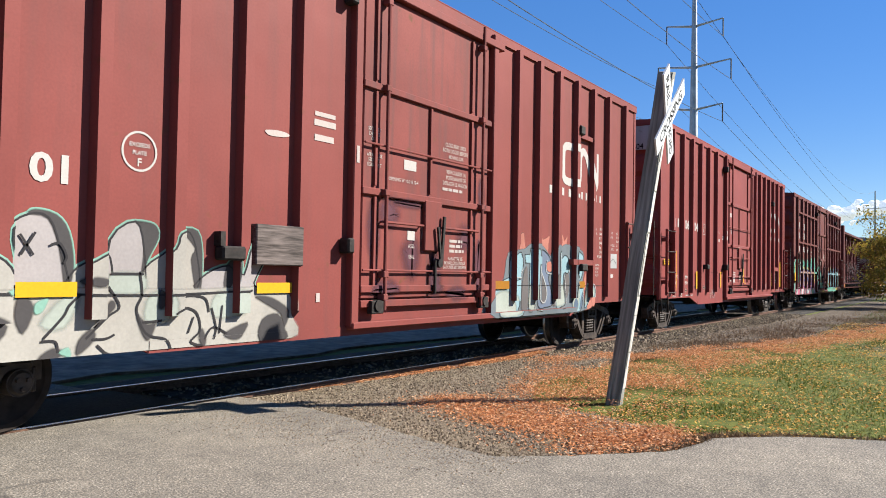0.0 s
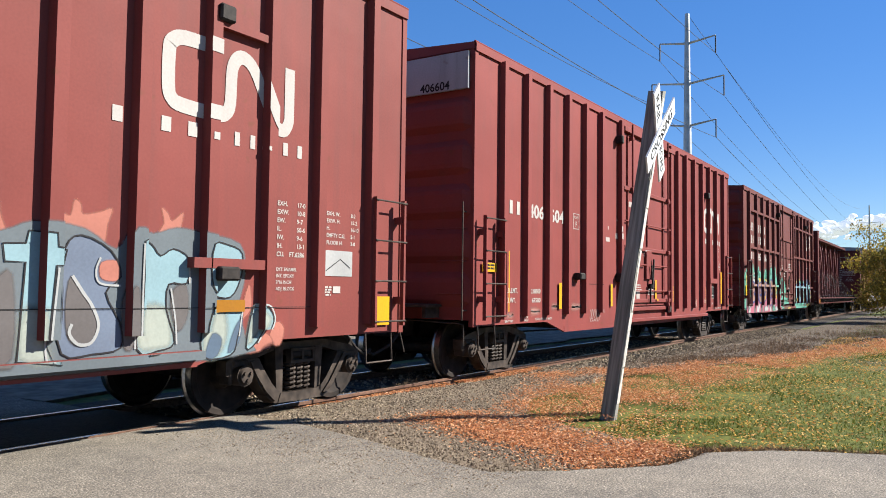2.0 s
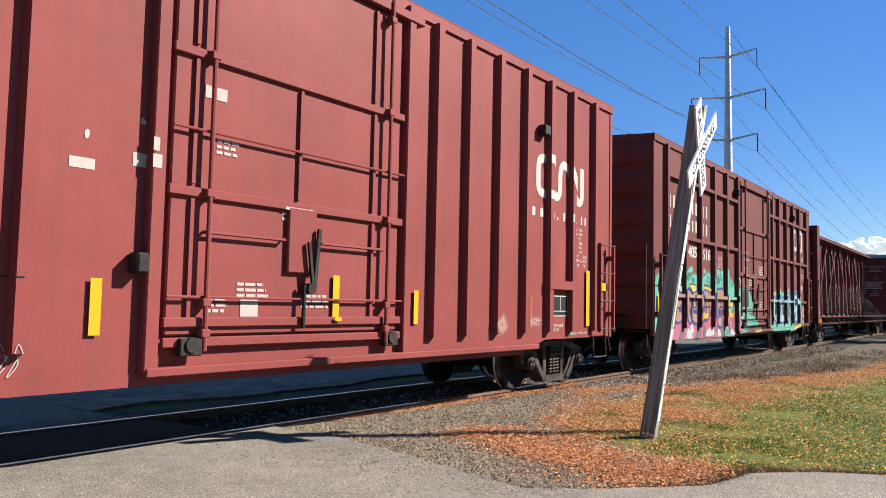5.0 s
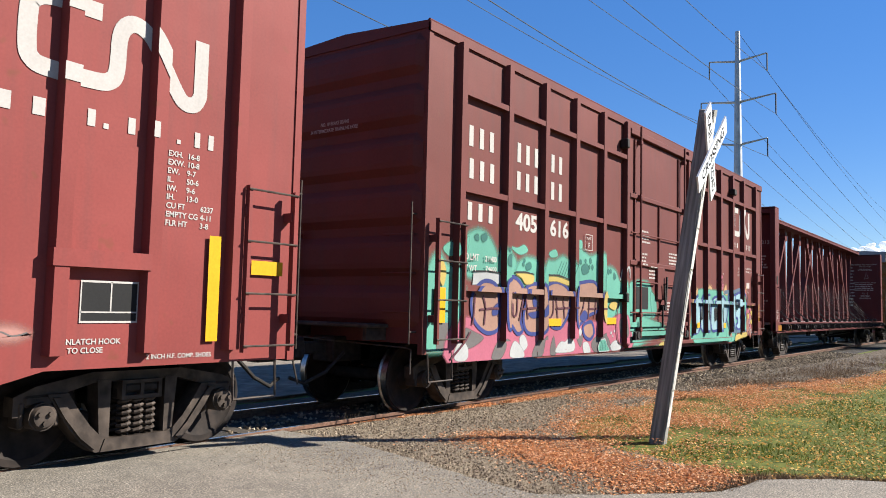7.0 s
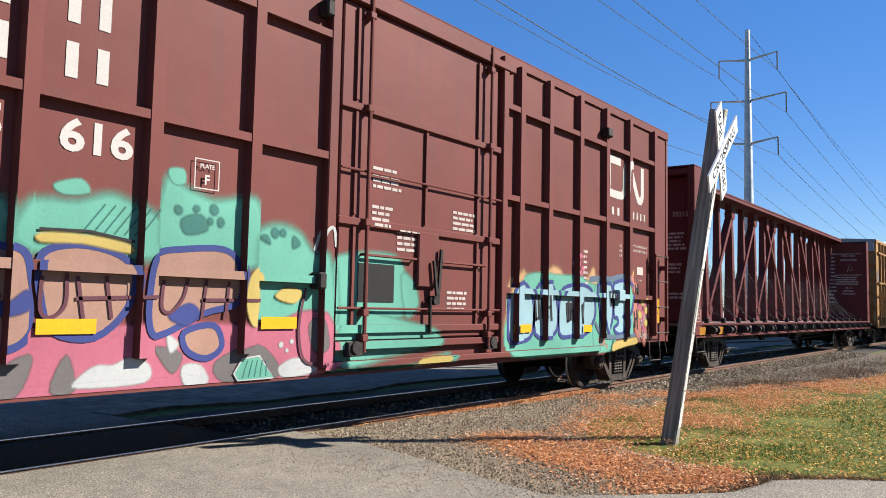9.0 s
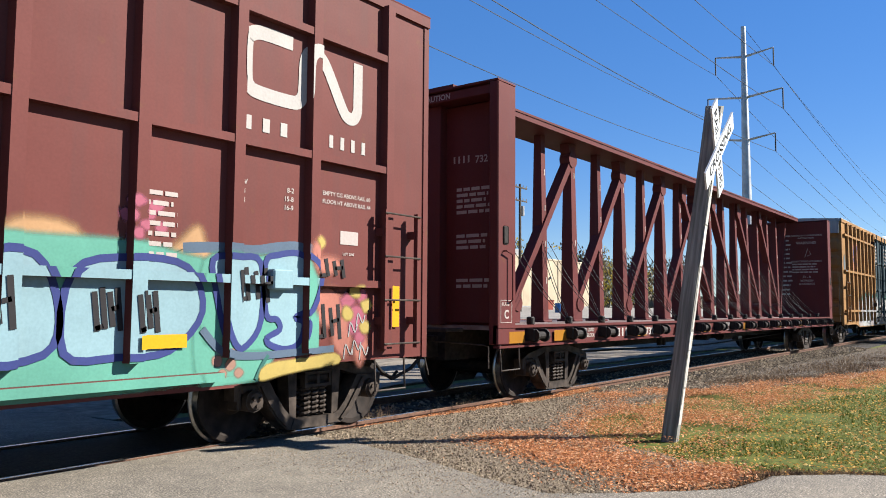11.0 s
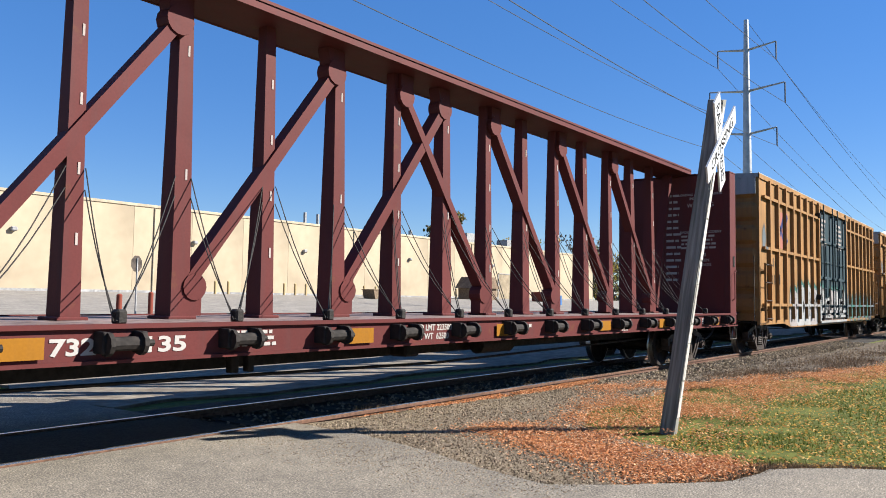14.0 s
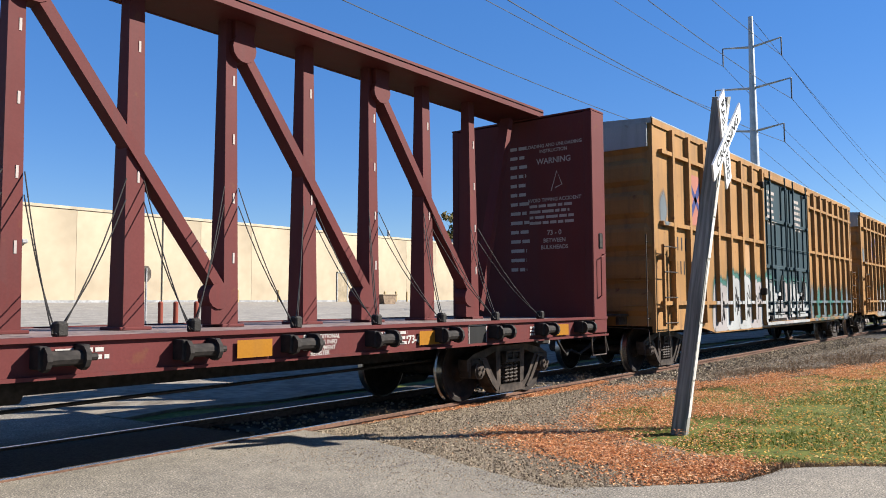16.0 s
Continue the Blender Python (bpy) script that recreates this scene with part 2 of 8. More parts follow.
def sprayed(name, col):
    """Spray paint: thins out towards its rim, where the wall shows through."""
    m = painted(name, col, 0.55, 0.12, 0.02, 0.2)
    n, l = m.node_tree.nodes, m.node_tree.links
    at = n.new("ShaderNodeAttribute")
    at.attribute_name = "cover"
    t = noise_node(n, l, 14, 5)
    soft = ramp(n, l, t.outputs[0], [(0.3, (0.0,) * 3), (0.7, (1.0,) * 3)])
    thin = mix(n, l, 0.3, at.outputs["Fac"], soft.outputs[0])
    edge = mix(n, l, at.outputs["Fac"], thin, (1.0, 1.0, 1.0))
    hold = mix(n, l, 1.0, edge, at.outputs["Fac"], "MULTIPLY")
    sh = n.new("ShaderNodeMixShader")
    tr = n.new("ShaderNodeBsdfTransparent")
    l.new(hold, sh.inputs[0])
    l.new(tr.outputs[0], sh.inputs[1])
    l.new(n["Principled BSDF"].outputs[0], sh.inputs[2])
    l.new(sh.outputs[0], n["Material Output"].inputs[0])
    return m


RED_DOOR = painted("greasy_red_door_paint", (0.1449, 0.03735, 0.03156), 0.55, 0.85, 0.25, 0.2)
DIRT = grainy("pale_dirt", (0.095, 0.078, 0.06), (0.215, 0.185, 0.148), 5, 0.95, 0.5, 0.03)
SPRAY = {k: sprayed("spray_" + k, c) for k, c in {
    "grime": (0.08463, 0.07682, 0.07487), "ash": (0.09114, 0.1074, 0.1172), "steel": (0.09765, 0.1204, 0.1628), "grey": (0.235, 0.222, 0.196), "lilac": (0.222, 0.203, 0.197), "char": (0.04, 0.037, 0.037), "dark": (0.02018, 0.01888, 0.02018), "mint": (0.1328, 0.2435, 0.1946),
    "sky": (0.1595, 0.248, 0.2747), "slate": (0.06185, 0.08854, 0.1237), "salmon": (0.2747, 0.1061, 0.07942), "pale": (0.2213, 0.2435, 0.2122),
    "turquoise": (0.07552, 0.2213, 0.168), "pink": (0.248, 0.07096, 0.1016), "beige": (0.2122, 0.1237, 0.09309), "blue": (0.02669, 0.03515, 0.1198),
    "rubbed": (0.2511, 0.1256, 0.107), "lemon": (0.2923, 0.2213, 0.0664), "white": (0.2558, 0.2604, 0.2558), "plum": (0.07096, 0.02669, 0.03515), "peach": (0.3008, 0.1771, 0.08854), "deepteal": (0.02669, 0.09309, 0.07942)}.items()}
PALE_BLUE = painted("bracket_sprayed_over", (0.17, 0.267, 0.295))


# ---- mesh building ----
class Build:
    """Gathers faces for one mesh."""

    def __init__(self):
        self.v, self.f = [], []

    def add(self, verts, faces):
        o = len(self.v)
        self.v += [tuple(p) for p in verts]
        self.f += [tuple(i + o for i in q) for q in faces]
        return self

    def box(self, x0, x1, y0, y1, z0, z1):
        v = [(x, y, z) for x in (x0, x1) for y in (y0, y1) for z in (z0, z1)]
        return self.add(v, [(0, 1, 3, 2), (4, 6, 7, 5), (0, 4, 5, 1), (2, 3, 7, 6), (0, 2, 6, 4), (1, 5, 7, 3)])

    def soft_box(self, x0, x1, y0, y1, z0, z1, r=0.01):
        """A box with its upright and long edges taken off."""
        bm = bmesh.new()
        bmesh.ops.create_cube(bm, size=1)
        bmesh.ops.transform(bm, matrix=Matrix.Translation(((x0 + x1) / 2, (y0 + y1) / 2, (z0 + z1) / 2)) @ Matrix.Diagonal((x1 - x0, y1 - y0, z1 - z0, 1)), verts=bm.verts)
        bmesh.ops.bevel(bm, geom=bm.edges[:], offset=r, segments=1, affect="EDGES")
        return self.take(bm)

    def take(self, bm):
        bm.verts.index_update()
        self.add([v.co for v in bm.verts], [[v.index for v in f.verts] for f in bm.faces])
        bm.free()
        return self

    def tube(self, a, b, r, n=8, r2=None):
        a, b = Vector(a), Vector(b)
        d = (b - a).normalized()
        s = d.orthogonal().normalized()
        t = d.cross(s)
        r2 = r if r2 is None else r2
        v = [a + (s * math.cos(k * math.tau / n) + t * math.sin(k * math.tau / n)) * r for k in range(n)]
        v += [b + (s * math.cos(k * math.tau / n) + t * math.sin(k * math.tau / n)) * r2 for k in range(n)]
        return self.add(v, [(k, (k + 1) % n, n + (k + 1) % n, n + k) for k in range(n)] + [tuple(range(n))[::-1], tuple(range(n, 2 * n))])

    def pipe(self, pts, r, n=6):
        """One bent tube through the points."""
        pts = [Vector(q) for q in pts]
        v, s = [], None
        for i, q in enumerate(pts):
            d = (pts[min(i + 1, len(pts) - 1)] - pts[max(i - 1, 0)]).normalized()
            s = d.orthogonal().normalized() if s is None or abs(s.dot(d)) > 0.98 else (s - d * s.dot(d)).normalized()
            t = d.cross(s)
            v += [q + (s * math.cos(k * math.tau / n) + t * math.sin(k * math.tau / n)) * r for k in range(n)]
        m = len(pts)
        f = [(i * n + k, i * n + (k + 1) % n, (i + 1) * n + (k + 1) % n, (i + 1) * n + k) for i in range(m - 1) for k in range(n)]
        return self.add(v, f + [tuple(range(n))[::-1], tuple(range((m - 1) * n, m * n))])

    def prism(self, poly, y0, y1):
        """An outline in x and z, drawn out along y."""
        n = len(poly)
        v = [(x, y0, z) for x, z in poly] + [(x, y1, z) for x, z in poly]
        return self.add(v, [(k, (k + 1) % n, n + (k + 1) % n, n + k) for k in range(n)] + [tuple(range(n))[::-1], tuple(range(n, 2 * n))])

    def slab(self, poly, z0, z1):
        """An outline in x and y, drawn out upwards."""
        n = len(poly)
        v = [(x, y, z0) for x, y in poly] + [(x, y, z1) for x, y in poly]
        return self.add(v, [(k, (k + 1) % n, n + (k + 1) % n, n + k) for k in range(n)] + [tuple(range(n))[::-1], tuple(range(n, 2 * n))])

    def beam(self, a, b, w, h):
        """A square bar from a to b, w across (level) and h deep."""
        a, b = Vector(a), Vector(b)
        d = (b - a).normalized()
        s = d.cross(Vector((0, 1, 0))).normalized()
        t = Vector((0, 1, 0))
        v = [p + s * i * h / 2 + t * j * w / 2 for p in (a, b) for i, j in ((-1, -1), (1, -1), (1, 1), (-1, 1))]
        return self.add(v, [(0, 1, 2, 3), (7, 6, 5, 4), (0, 4, 5, 1), (1, 5, 6, 2), (2, 6, 7, 3), (3, 7, 4, 0)])

    def lathe(self, prof, n=24):
        """A profile of (radius, y) turned about the y axis."""
        m = len(prof)
        v = [(r * math.cos(k * math.tau / n), y, r * math.sin(k * math.tau / n)) for k in range(n) for r, y in prof]
        return self.add(v, [(k * m + i, k * m + i + 1, (k + 1) % n * m + i + 1, (k + 1) % n * m + i) for k in range(n) for i in range(m - 1)])

    def mesh(self, name, smooth=False):
        me = bpy.data.meshes.new(name)
        me.from_pydata(self.v, [], self.f)
        bm = bmesh.new()
        bm.from_mesh(me)
        bmesh.ops.recalc_face_normals(bm, faces=bm.faces[:])
        bm.to_mesh(me)
        bm.free()
        if smooth:
            me.shade_smooth()
            me.set_sharp_from_angle(angle=radians(35))
        return me


def part(name, b, material, parent=None, label="", smooth=False, at=None):
    me = b if isinstance(b, bpy.types.Mesh) else b.mesh(name, smooth)
    if not me.materials:
        me.materials.append(material)
    ob = new(name, me)
    ob.parent = parent
    if at is not None:
        ob.matrix_basis = at
    return tagged(ob, label)


def thing(name, label, category, at=None, group="", kind=""):
    ob = new(name)
    ob.empty_display_size = 0.2
    if at is not None:
        ob.matrix_basis = at
    return tagged(ob, label, category, group, kind)


def structure(name, b, material, label="", smooth=False):
    return tagged(part(name, b, material, None, label, smooth), kind="structure", category=name.replace("_", " "))


# ---- flat paint: lettering, logos and spray work that follows the ribs ----
def smooth_loop(pts, steps=5, closed=True):
    out, n = [], len(pts)
    for i in range(n if closed else n - 1):
        if closed:
            a, b, c, d = (Vector(pts[(i + k) % n]) for k in (-1, 0, 1, 2))
        else:
            a, b, c, d = (Vector(pts[min(max(i + k, 0), n - 1)]) for k in (-1, 0, 1, 2))
        for s in range(steps):
            t = s / steps
            out.append(tuple(0.5 * (2 * b + (c - a) * t + (2 * a - 5 * b + 4 * c - d) * t * t + (3 * b - a - 3 * c + d) * t ** 3)))
    if not closed:
        out.append(tuple(pts[-1]))
    return out


def ribbon(pts, w, closed=False):
    """Quads along a line, w wide."""
    n, L, R = len(pts), [], []
    for i in range(n):
        a = Vector(pts[(i - 1) % n] if closed or i else pts[0])
        c = Vector(pts[(i + 1) % n] if closed or i < n - 1 else pts[-1])
        d = (c - a)
        d = d.normalized() if d.length > 1e-6 else Vector((1, 0))
        k = Vector((-d.y, d.x)) * w / 2
        p = Vector(pts[i])
        L.append(tuple(p + k)), R.append(tuple(p - k))
    return [[L[i], L[(i + 1) % n], R[(i + 1) % n], R[i]] for i in range(n if closed else n - 1)]


def blob(rng, cx, cz, w, h, n=9, rough=0.22):
    return smooth_loop([(cx + w / 2 * math.cos(k * math.tau / n) * rng.uniform(1 - rough, 1 + rough), cz + h / 2 * math.sin(k * math.tau / n) * rng.uniform(1 - rough, 1 + rough)) for k in range(n)])


def bar(x, z, w, h):
    return [(x, z), (x + w, z), (x + w, z + h), (x, z + h)]


class Side:
    """How far a wall's ribs and rails stand out, so that paint can follow them."""

    def __init__(self, y, xs=(), zs=(), boxes=()):
        self.y, self.xs, self.zs, self.boxes, self.low = y, xs, zs, boxes, 0.0
        self.x0, self.x1 = -99.0, 99.0

    def depth(self, x, z):
        y = self.y
        for a, b, k in self.xs:
            if a <= x <= b:
                y = min(y, k)
        for a, b, x0, x1, k in self.zs:
            if a <= z <= b and x0 <= x <= x1:
                y = min(y, k)
        for a, b, c, d, k in self.boxes:
            if a <= x <= b and c <= z <= d:
                y = min(y, k)
        return y


def paint_each(name, shapes, material, parent, side, label="", layer=1, rim=0.05):
    """Separate sprayed shapes, each a part, with a thinning rim of that width."""
    for k, s in enumerate(shapes):
        paint(name.rstrip("s"), [s], material, parent, side, label, layer + 0.12 * (k % 7), rim)


def paint(name, polys, material, parent, side, label="", layer=1, rim=0.0):
    bm = bmesh.new()
    cov = bm.verts.layers.float.new("cover")

    def face(pts, covers):
        vs = [bm.verts.new((x, 0, z)) for x, z in pts]
        for v, q in zip(vs, covers):
            v[cov] = q
        bm.faces.new(vs)

    for p in polys:
        if len(p) < 3:
            continue
        if rim:
            n = len(p)
            area = sum(p[i][0] * p[(i + 1) % n][1] - p[(i + 1) % n][0] * p[i][1] for i in range(n))
            sgn = 1 if area > 0 else -1
            inner, outer = [], []
            for i in range(n):
                a, b = Vector(p[i - 1]), Vector(p[(i + 1) % n])
                d = (b - a).normalized() if (b - a).length > 1e-6 else Vector((1, 0))
                k = Vector((d.y, -d.x)) * sgn
                inner.append(tuple(Vector(p[i]) - k * rim * 0.35))
                outer.append(tuple(Vector(p[i]) + k * rim * 0.65))
            face(inner, [1.0] * n)
            for i in range(n):
                j = (i + 1) % n
                face([inner[i], inner[j], outer[j], outer[i]], [1.0, 1.0, 0.0, 0.0])
        else:
            face(p, [1.0] * len(p))
    xs = [v.co.x for v in bm.verts]
    zs = [v.co.z for v in bm.verts]
    if not xs:
        bm.free()
        return None
    cx = sorted({q for a, b, _ in side.xs for q in (a, b)} | {q for a, b, *_ in side.boxes for q in (a, b)} | {q for _, _, a, b, _ in side.zs for q in (a, b)})
    cx += [side.x0, side.x1]
    cz = sorted({side.low} | {q for a, b, *_ in side.zs for q in (a, b)} | {q for _, _, a, b, _ in side.boxes for q in (a, b)})
    for q in cx:
        if min(xs) < q < max(xs):
            bmesh.ops.bisect_plane(bm, geom=bm.verts[:] + bm.edges[:] + bm.faces[:], plane_co=(q, 0, 0), plane_no=(1, 0, 0))
    for q in cz:
        if min(zs) < q < max(zs):
            bmesh.ops.bisect_plane(bm, geom=bm.verts[:] + bm.edges[:] + bm.faces[:], plane_co=(0, 0, q), plane_no=(0, 0, 1))
    if rim:
        bmesh.ops.remove_doubles(bm, verts=bm.verts[:], dist=1e-5)
    bm.verts.index_update()
    g, covers, seen = Build(), [], {}
    for f in bm.faces:
        c = f.calc_center_median()
        if c.z < side.low or not side.x0 <= c.x <= side.x1:
            continue
        y = side.depth(c.x, c.z) - 0.002 * layer
        ids = []
        for v in f.verts:
            key = (v.index, round(y, 5))
            if key not in seen:
                seen[key] = len(g.v)
                g.v.append((v.co.x, y, v.co.z))
                covers.append(v[cov])
            ids.append(seen[key])
        g.f.append(ids)
    bm.free()
    me = bpy.data.meshes.new(name)
    me.from_pydata(g.v, [], g.f)
    me.attributes.new("cover", "FLOAT", "POINT").data.foreach_set("value", covers)
    return part(name, me, material, parent, label)


def lettering(text, x, z, h, bold=0.012, width=1.0):
    """The outlines of a line of text whose lower left corner is at x, z."""
    cu = bpy.data.curves.new("letters", "FONT")
    cu.body, cu.size, cu.offset, cu.resolution_u = text, 1.0, bold, 3
    ob = bpy.data.objects.new("letters", cu)
    me = bpy.data.meshes.new_from_object(ob)
    k = h / 0.7
    polys = [[(x + me.vertices[i].co.x * k * width, z + me.vertices[i].co.y * k) for i in f.vertices] for f in me.polygons]
    bpy.data.objects.remove(ob)
    bpy.data.curves.remove(cu)
    bpy.data.meshes.remove(me)
    return polys


def spanned(text, x0, x1, z, h, bold=0.03):
    """A line of text drawn out to reach from x0 to x1."""
    raw = lettering(text, 0, z, h, bold)
    a, b = min(q[0] for p in raw for q in p), max(q[0] for p in raw for q in p)
    return [[(x0 + (x - a) * (x1 - x0) / (b - a), y) for x, y in p] for p in raw]


def blocks(text, x, z, h, w, gap):
    """A plain upright bar in the place of each letter of a name."""
    return [bar(x + k * (w + gap) + w * 0.28, z, w * 0.44, h) if ch != "." else bar(x + k * (w + gap), z, w * 0.3, w * 0.3) for k, ch in enumerate(text)]


def small_print(rng, x, z, w, rows, h, gap):
    """Lines of print too small to read, as short bars."""
    out = []
    for r in range(rows):
        q, end = x, x + w * rng.uniform(0.75, 1)
        while q < end:
            k = min(rng.uniform(1.5, 5) * h, end - q)
            out.append(bar(q, z - r * gap, k, h))
            q += k + h * 0.6
    return out


# ---- ground ----
def rise(x, y):
    """The lie of the land: level at the crossing, a little higher beside the ballast, rising to the warehouse."""
    z = -0.10
    if y > 8:
        z += min(1.0, (y - 8) / 46) * 1.62
    if y < -2:
        z += 0.05 * min(1, -2 - y)
    return z


def ground():
    xs = [-900, -500, -250, -120, -60, -30] + [-20 + 2 * k for k in range(61)] + [110, 125, 150, 200, 300, 500, 1000, 2500]
    ys = [-2500, -900, -400, -150, -60, -30] + [-20 + 2 * k for k in range(41)] + [66, 75, 100, 150, 300, 700, 2500]
    b = Build()
    b.v = [(x, y, rise(x, y) + (0.03 * noise.noise((x * 0.3, y * 0.3, 0)) if y < -2 and x > 8 else 0) - 0.03) for x in xs for y in ys]
    m = len(ys)
    b.f = [(i * m + j, (i + 1) * m + j, (i + 1) * m + j + 1, i * m + j + 1) for i in range(len(xs) - 1) for j in range(m - 1)]
    structure("ground", b, GROUND, "patchy turf and bare soil beside the railway")


def ragged(poly, amount, step, seed):
    """An outline with uneven edges."""
    rng, out = random.Random(seed), []
    for (x0, y0), (x1, y1) in zip(poly, poly[1:] + poly[:1]):
        n = max(1, int(math.hypot(x1 - x0, y1 - y0) / step))
        for k in range(n):
            t = k / n
            out.append((x0 + (x1 - x0) * t + rng.uniform(-amount, amount), y0 + (y1 - y0) * t + rng.uniform(-amount, amount)))
    return out


def inside(x, y, poly):
    hit = False
    for (x0, y0), (x1, y1) in zip(poly, poly[1:] + poly[:1]):
        if (y0 > y) != (y1 > y) and x < (x1 - x0) * (y - y0) / (y1 - y0) + x0:
            hit = not hit
    return hit


ROAD_EDGE = [(6.15, -0.80), (6.1, -1.9), (5.88, -2.9), (5.55, -3.9), (5.45, -4.5), (5.72, -4.85), (6.1, -5.2), (6.58, -5.6), (7.0, -5.66), (7.25, -5.7), (7.5, -5.92), (7.9, -6.45), (8.3, -7.4), (8.5, -9), (9, -13)]


def road():
    near = ragged(ROAD_EDGE, 0.02, 0.15, 3)
    near = [q for q in near if q[1] > -13.5][:-1]
    cut = next(i for i, q in enumerate(near) if i and abs(q[1] + 13) < 0.2) if any(abs(q[1] + 13) < 0.2 for q in near[1:]) else len(near)
    outline = near[:cut] + [(9, -40), (-14, -40), (-9, -0.80)]
    structure("road", Build().slab(outline, -0.2, -0.014), ASPHALT, "pale worn cracked asphalt road running up to the rails")
    structure("road_between_rails", Build().slab([(-9, -0.66), (5.6, -0.66), (5.5, 0.66), (-9, 0.66)], -0.2, -0.016), SHADED_ASPHALT, "asphalt between the rails of the crossing, coloured dark for the train's shade")
    structure("road_beyond", Build().slab(ragged([(5.4, 0.83), (5.2, 9), (6, 20), (-9, 20), (-9, 0.83)], 0.03, 0.4, 5), -0.25, -0.02), ASPHALT, "worn asphalt road beyond the rails")
    structure("dirt_verge", Build().slab(ragged([(5.7, 2.3), (5.6, 9.5), (90, 10.5), (90, 2.3)], 0.25, 1.2, 9), -0.3, -0.085), DIRT, "pale bare dirt on the far side of the track")
    # the lot rises with the land, so it is a sheet of its own
    b = Build()
    xs, ys = [-60 + 8 * k for k in range(32)], [19 + 2.5 * k for k in range(15)] + [56]
    b.v = [(x, y, rise(x, y) + 0.02) for x in xs for y in ys]
    m = len(ys)
    b.f = [(i * m + j, (i + 1) * m + j, (i + 1) * m + j + 1, i * m + j + 1) for i in range(len(xs) - 1) for j in range(m - 1)]
    structure("parking_lot", b, LOT, "pale asphalt parking lot sloping up to the warehouse")


# ---- the track ----
def track():
    bed = [(-3.3, -0.30), (-1.8, -0.105), (1.8, -0.105), (3.3, -0.30)]
    b = Build()
    xs = [5.6, 6.2] + [8 + 4 * k for k in range(14)] + [70, 100, 150, 260, 600]
    b.v = [(x, y, z) for x in xs for y, z in bed]
    b.f = [(i * 4 + j, i * 4 + j + 1, i * 4 + j + 5, i * 4 + j + 4) for i in range(len(xs) - 1) for j in range(3)]
    structure("ballast_bed", b, TRACK_BED, "grey crushed stone ballast under the track, darkened for the train's shade")
    prof = [(-0.075, -0.17), (0.075, -0.17), (0.075, -0.155), (0.012, -0.13), (0.012, -0.05), (0.036, -0.04), (0.036, -0.004), (0.028, 0.0), (-0.028, 0.0), (-0.036, -0.004), (-0.036, -0.04), (-0.012, -0.05), (-0.012, -0.13), (-0.075, -0.155)]
    for s in (-1, 1):
        rail = tagged(thing("rail", "rust-brown steel rail with a polished head", "rail", kind="structure"))
        c = s * 0.7525
        g = Build()
        n = len(prof)
        g.v = [(x, c + y, z) for x in (-60, 600) for y, z in prof]
        g.f = [(k, (k + 1) % n, n + (k + 1) % n, n + k) for k in range(n)] + [tuple(range(n))[::-1], tuple(range(n, 2 * n))]
        part("rail_web", g, RAIL_RUST, rail)
        part("rail_head", Build().box(-60, 600, c - 0.024, c + 0.024, -0.003, 0.003), RAIL_TOP, rail, "bright worn running surface")
    track_ties = thing("track_ties", "dark creosoted timber ties bedded in the ballast", "ties", kind="structure")
    me = Build().soft_box(-0.115, 0.115, -1.3, 1.3, -0.30, -0.098, 0.012).mesh("tie")
    rng = random.Random(8)
    for k in range(150):
        part("tie", me, TIE_WOOD, track_ties, at=pose(6.1 + k * 0.53, rng.uniform(-0.03, 0.03), rng.uniform(-0.01, 0.008), 0, 0, rng.uniform(-1, 1)))
    g = Build()
    for k in range(70):
        for s in (-1, 1):
            for d in (-0.105, 0.105):
                g.box(6.1 + k * 0.53 - 0.02, 6.1 + k * 0.53 + 0.02, s * 0.7525 + d - 0.02, s * 0.7525 + d + 0.02, -0.16, -0.085)
    part("spikes", g, RAIL_RUST, track_ties)


SHOULDER = [(5.5, -0.9), (5.3, -3.9), (5.2, -4.6), (5.6, -5.0), (6.1, -5.4), (6.6, -5.8), (7.1, -5.7), (7.4, -5.2), (8.2, -3.4), (10, -2.5), (14, -2.6), (14, -1.5), (6, -0.9)]


def gravel_shoulder():
    shoulder = ragged(SHOULDER, 0.06, 0.15, 11)
    structure("gravel_shoulder", Build().slab(shoulder, -0.2, -0.03), GRAVEL, "grey gravel between the road and the track")


def wide_shoulder():
    outline = ragged([(9.5, -1.4), (11.9, -1.7), (13.2, -1.9), (15.2, -3.1), (21.5, -4.75), (30, -6.2), (60, -7.5), (60, -2.4), (30, -2.4), (14, -1.6)], 0.1, 0.35, 13)
    structure("ballast_shoulder", Build().slab(outline, -0.3, -0.07), BALLAST_BED, "weedy grey-brown ballast shoulder")


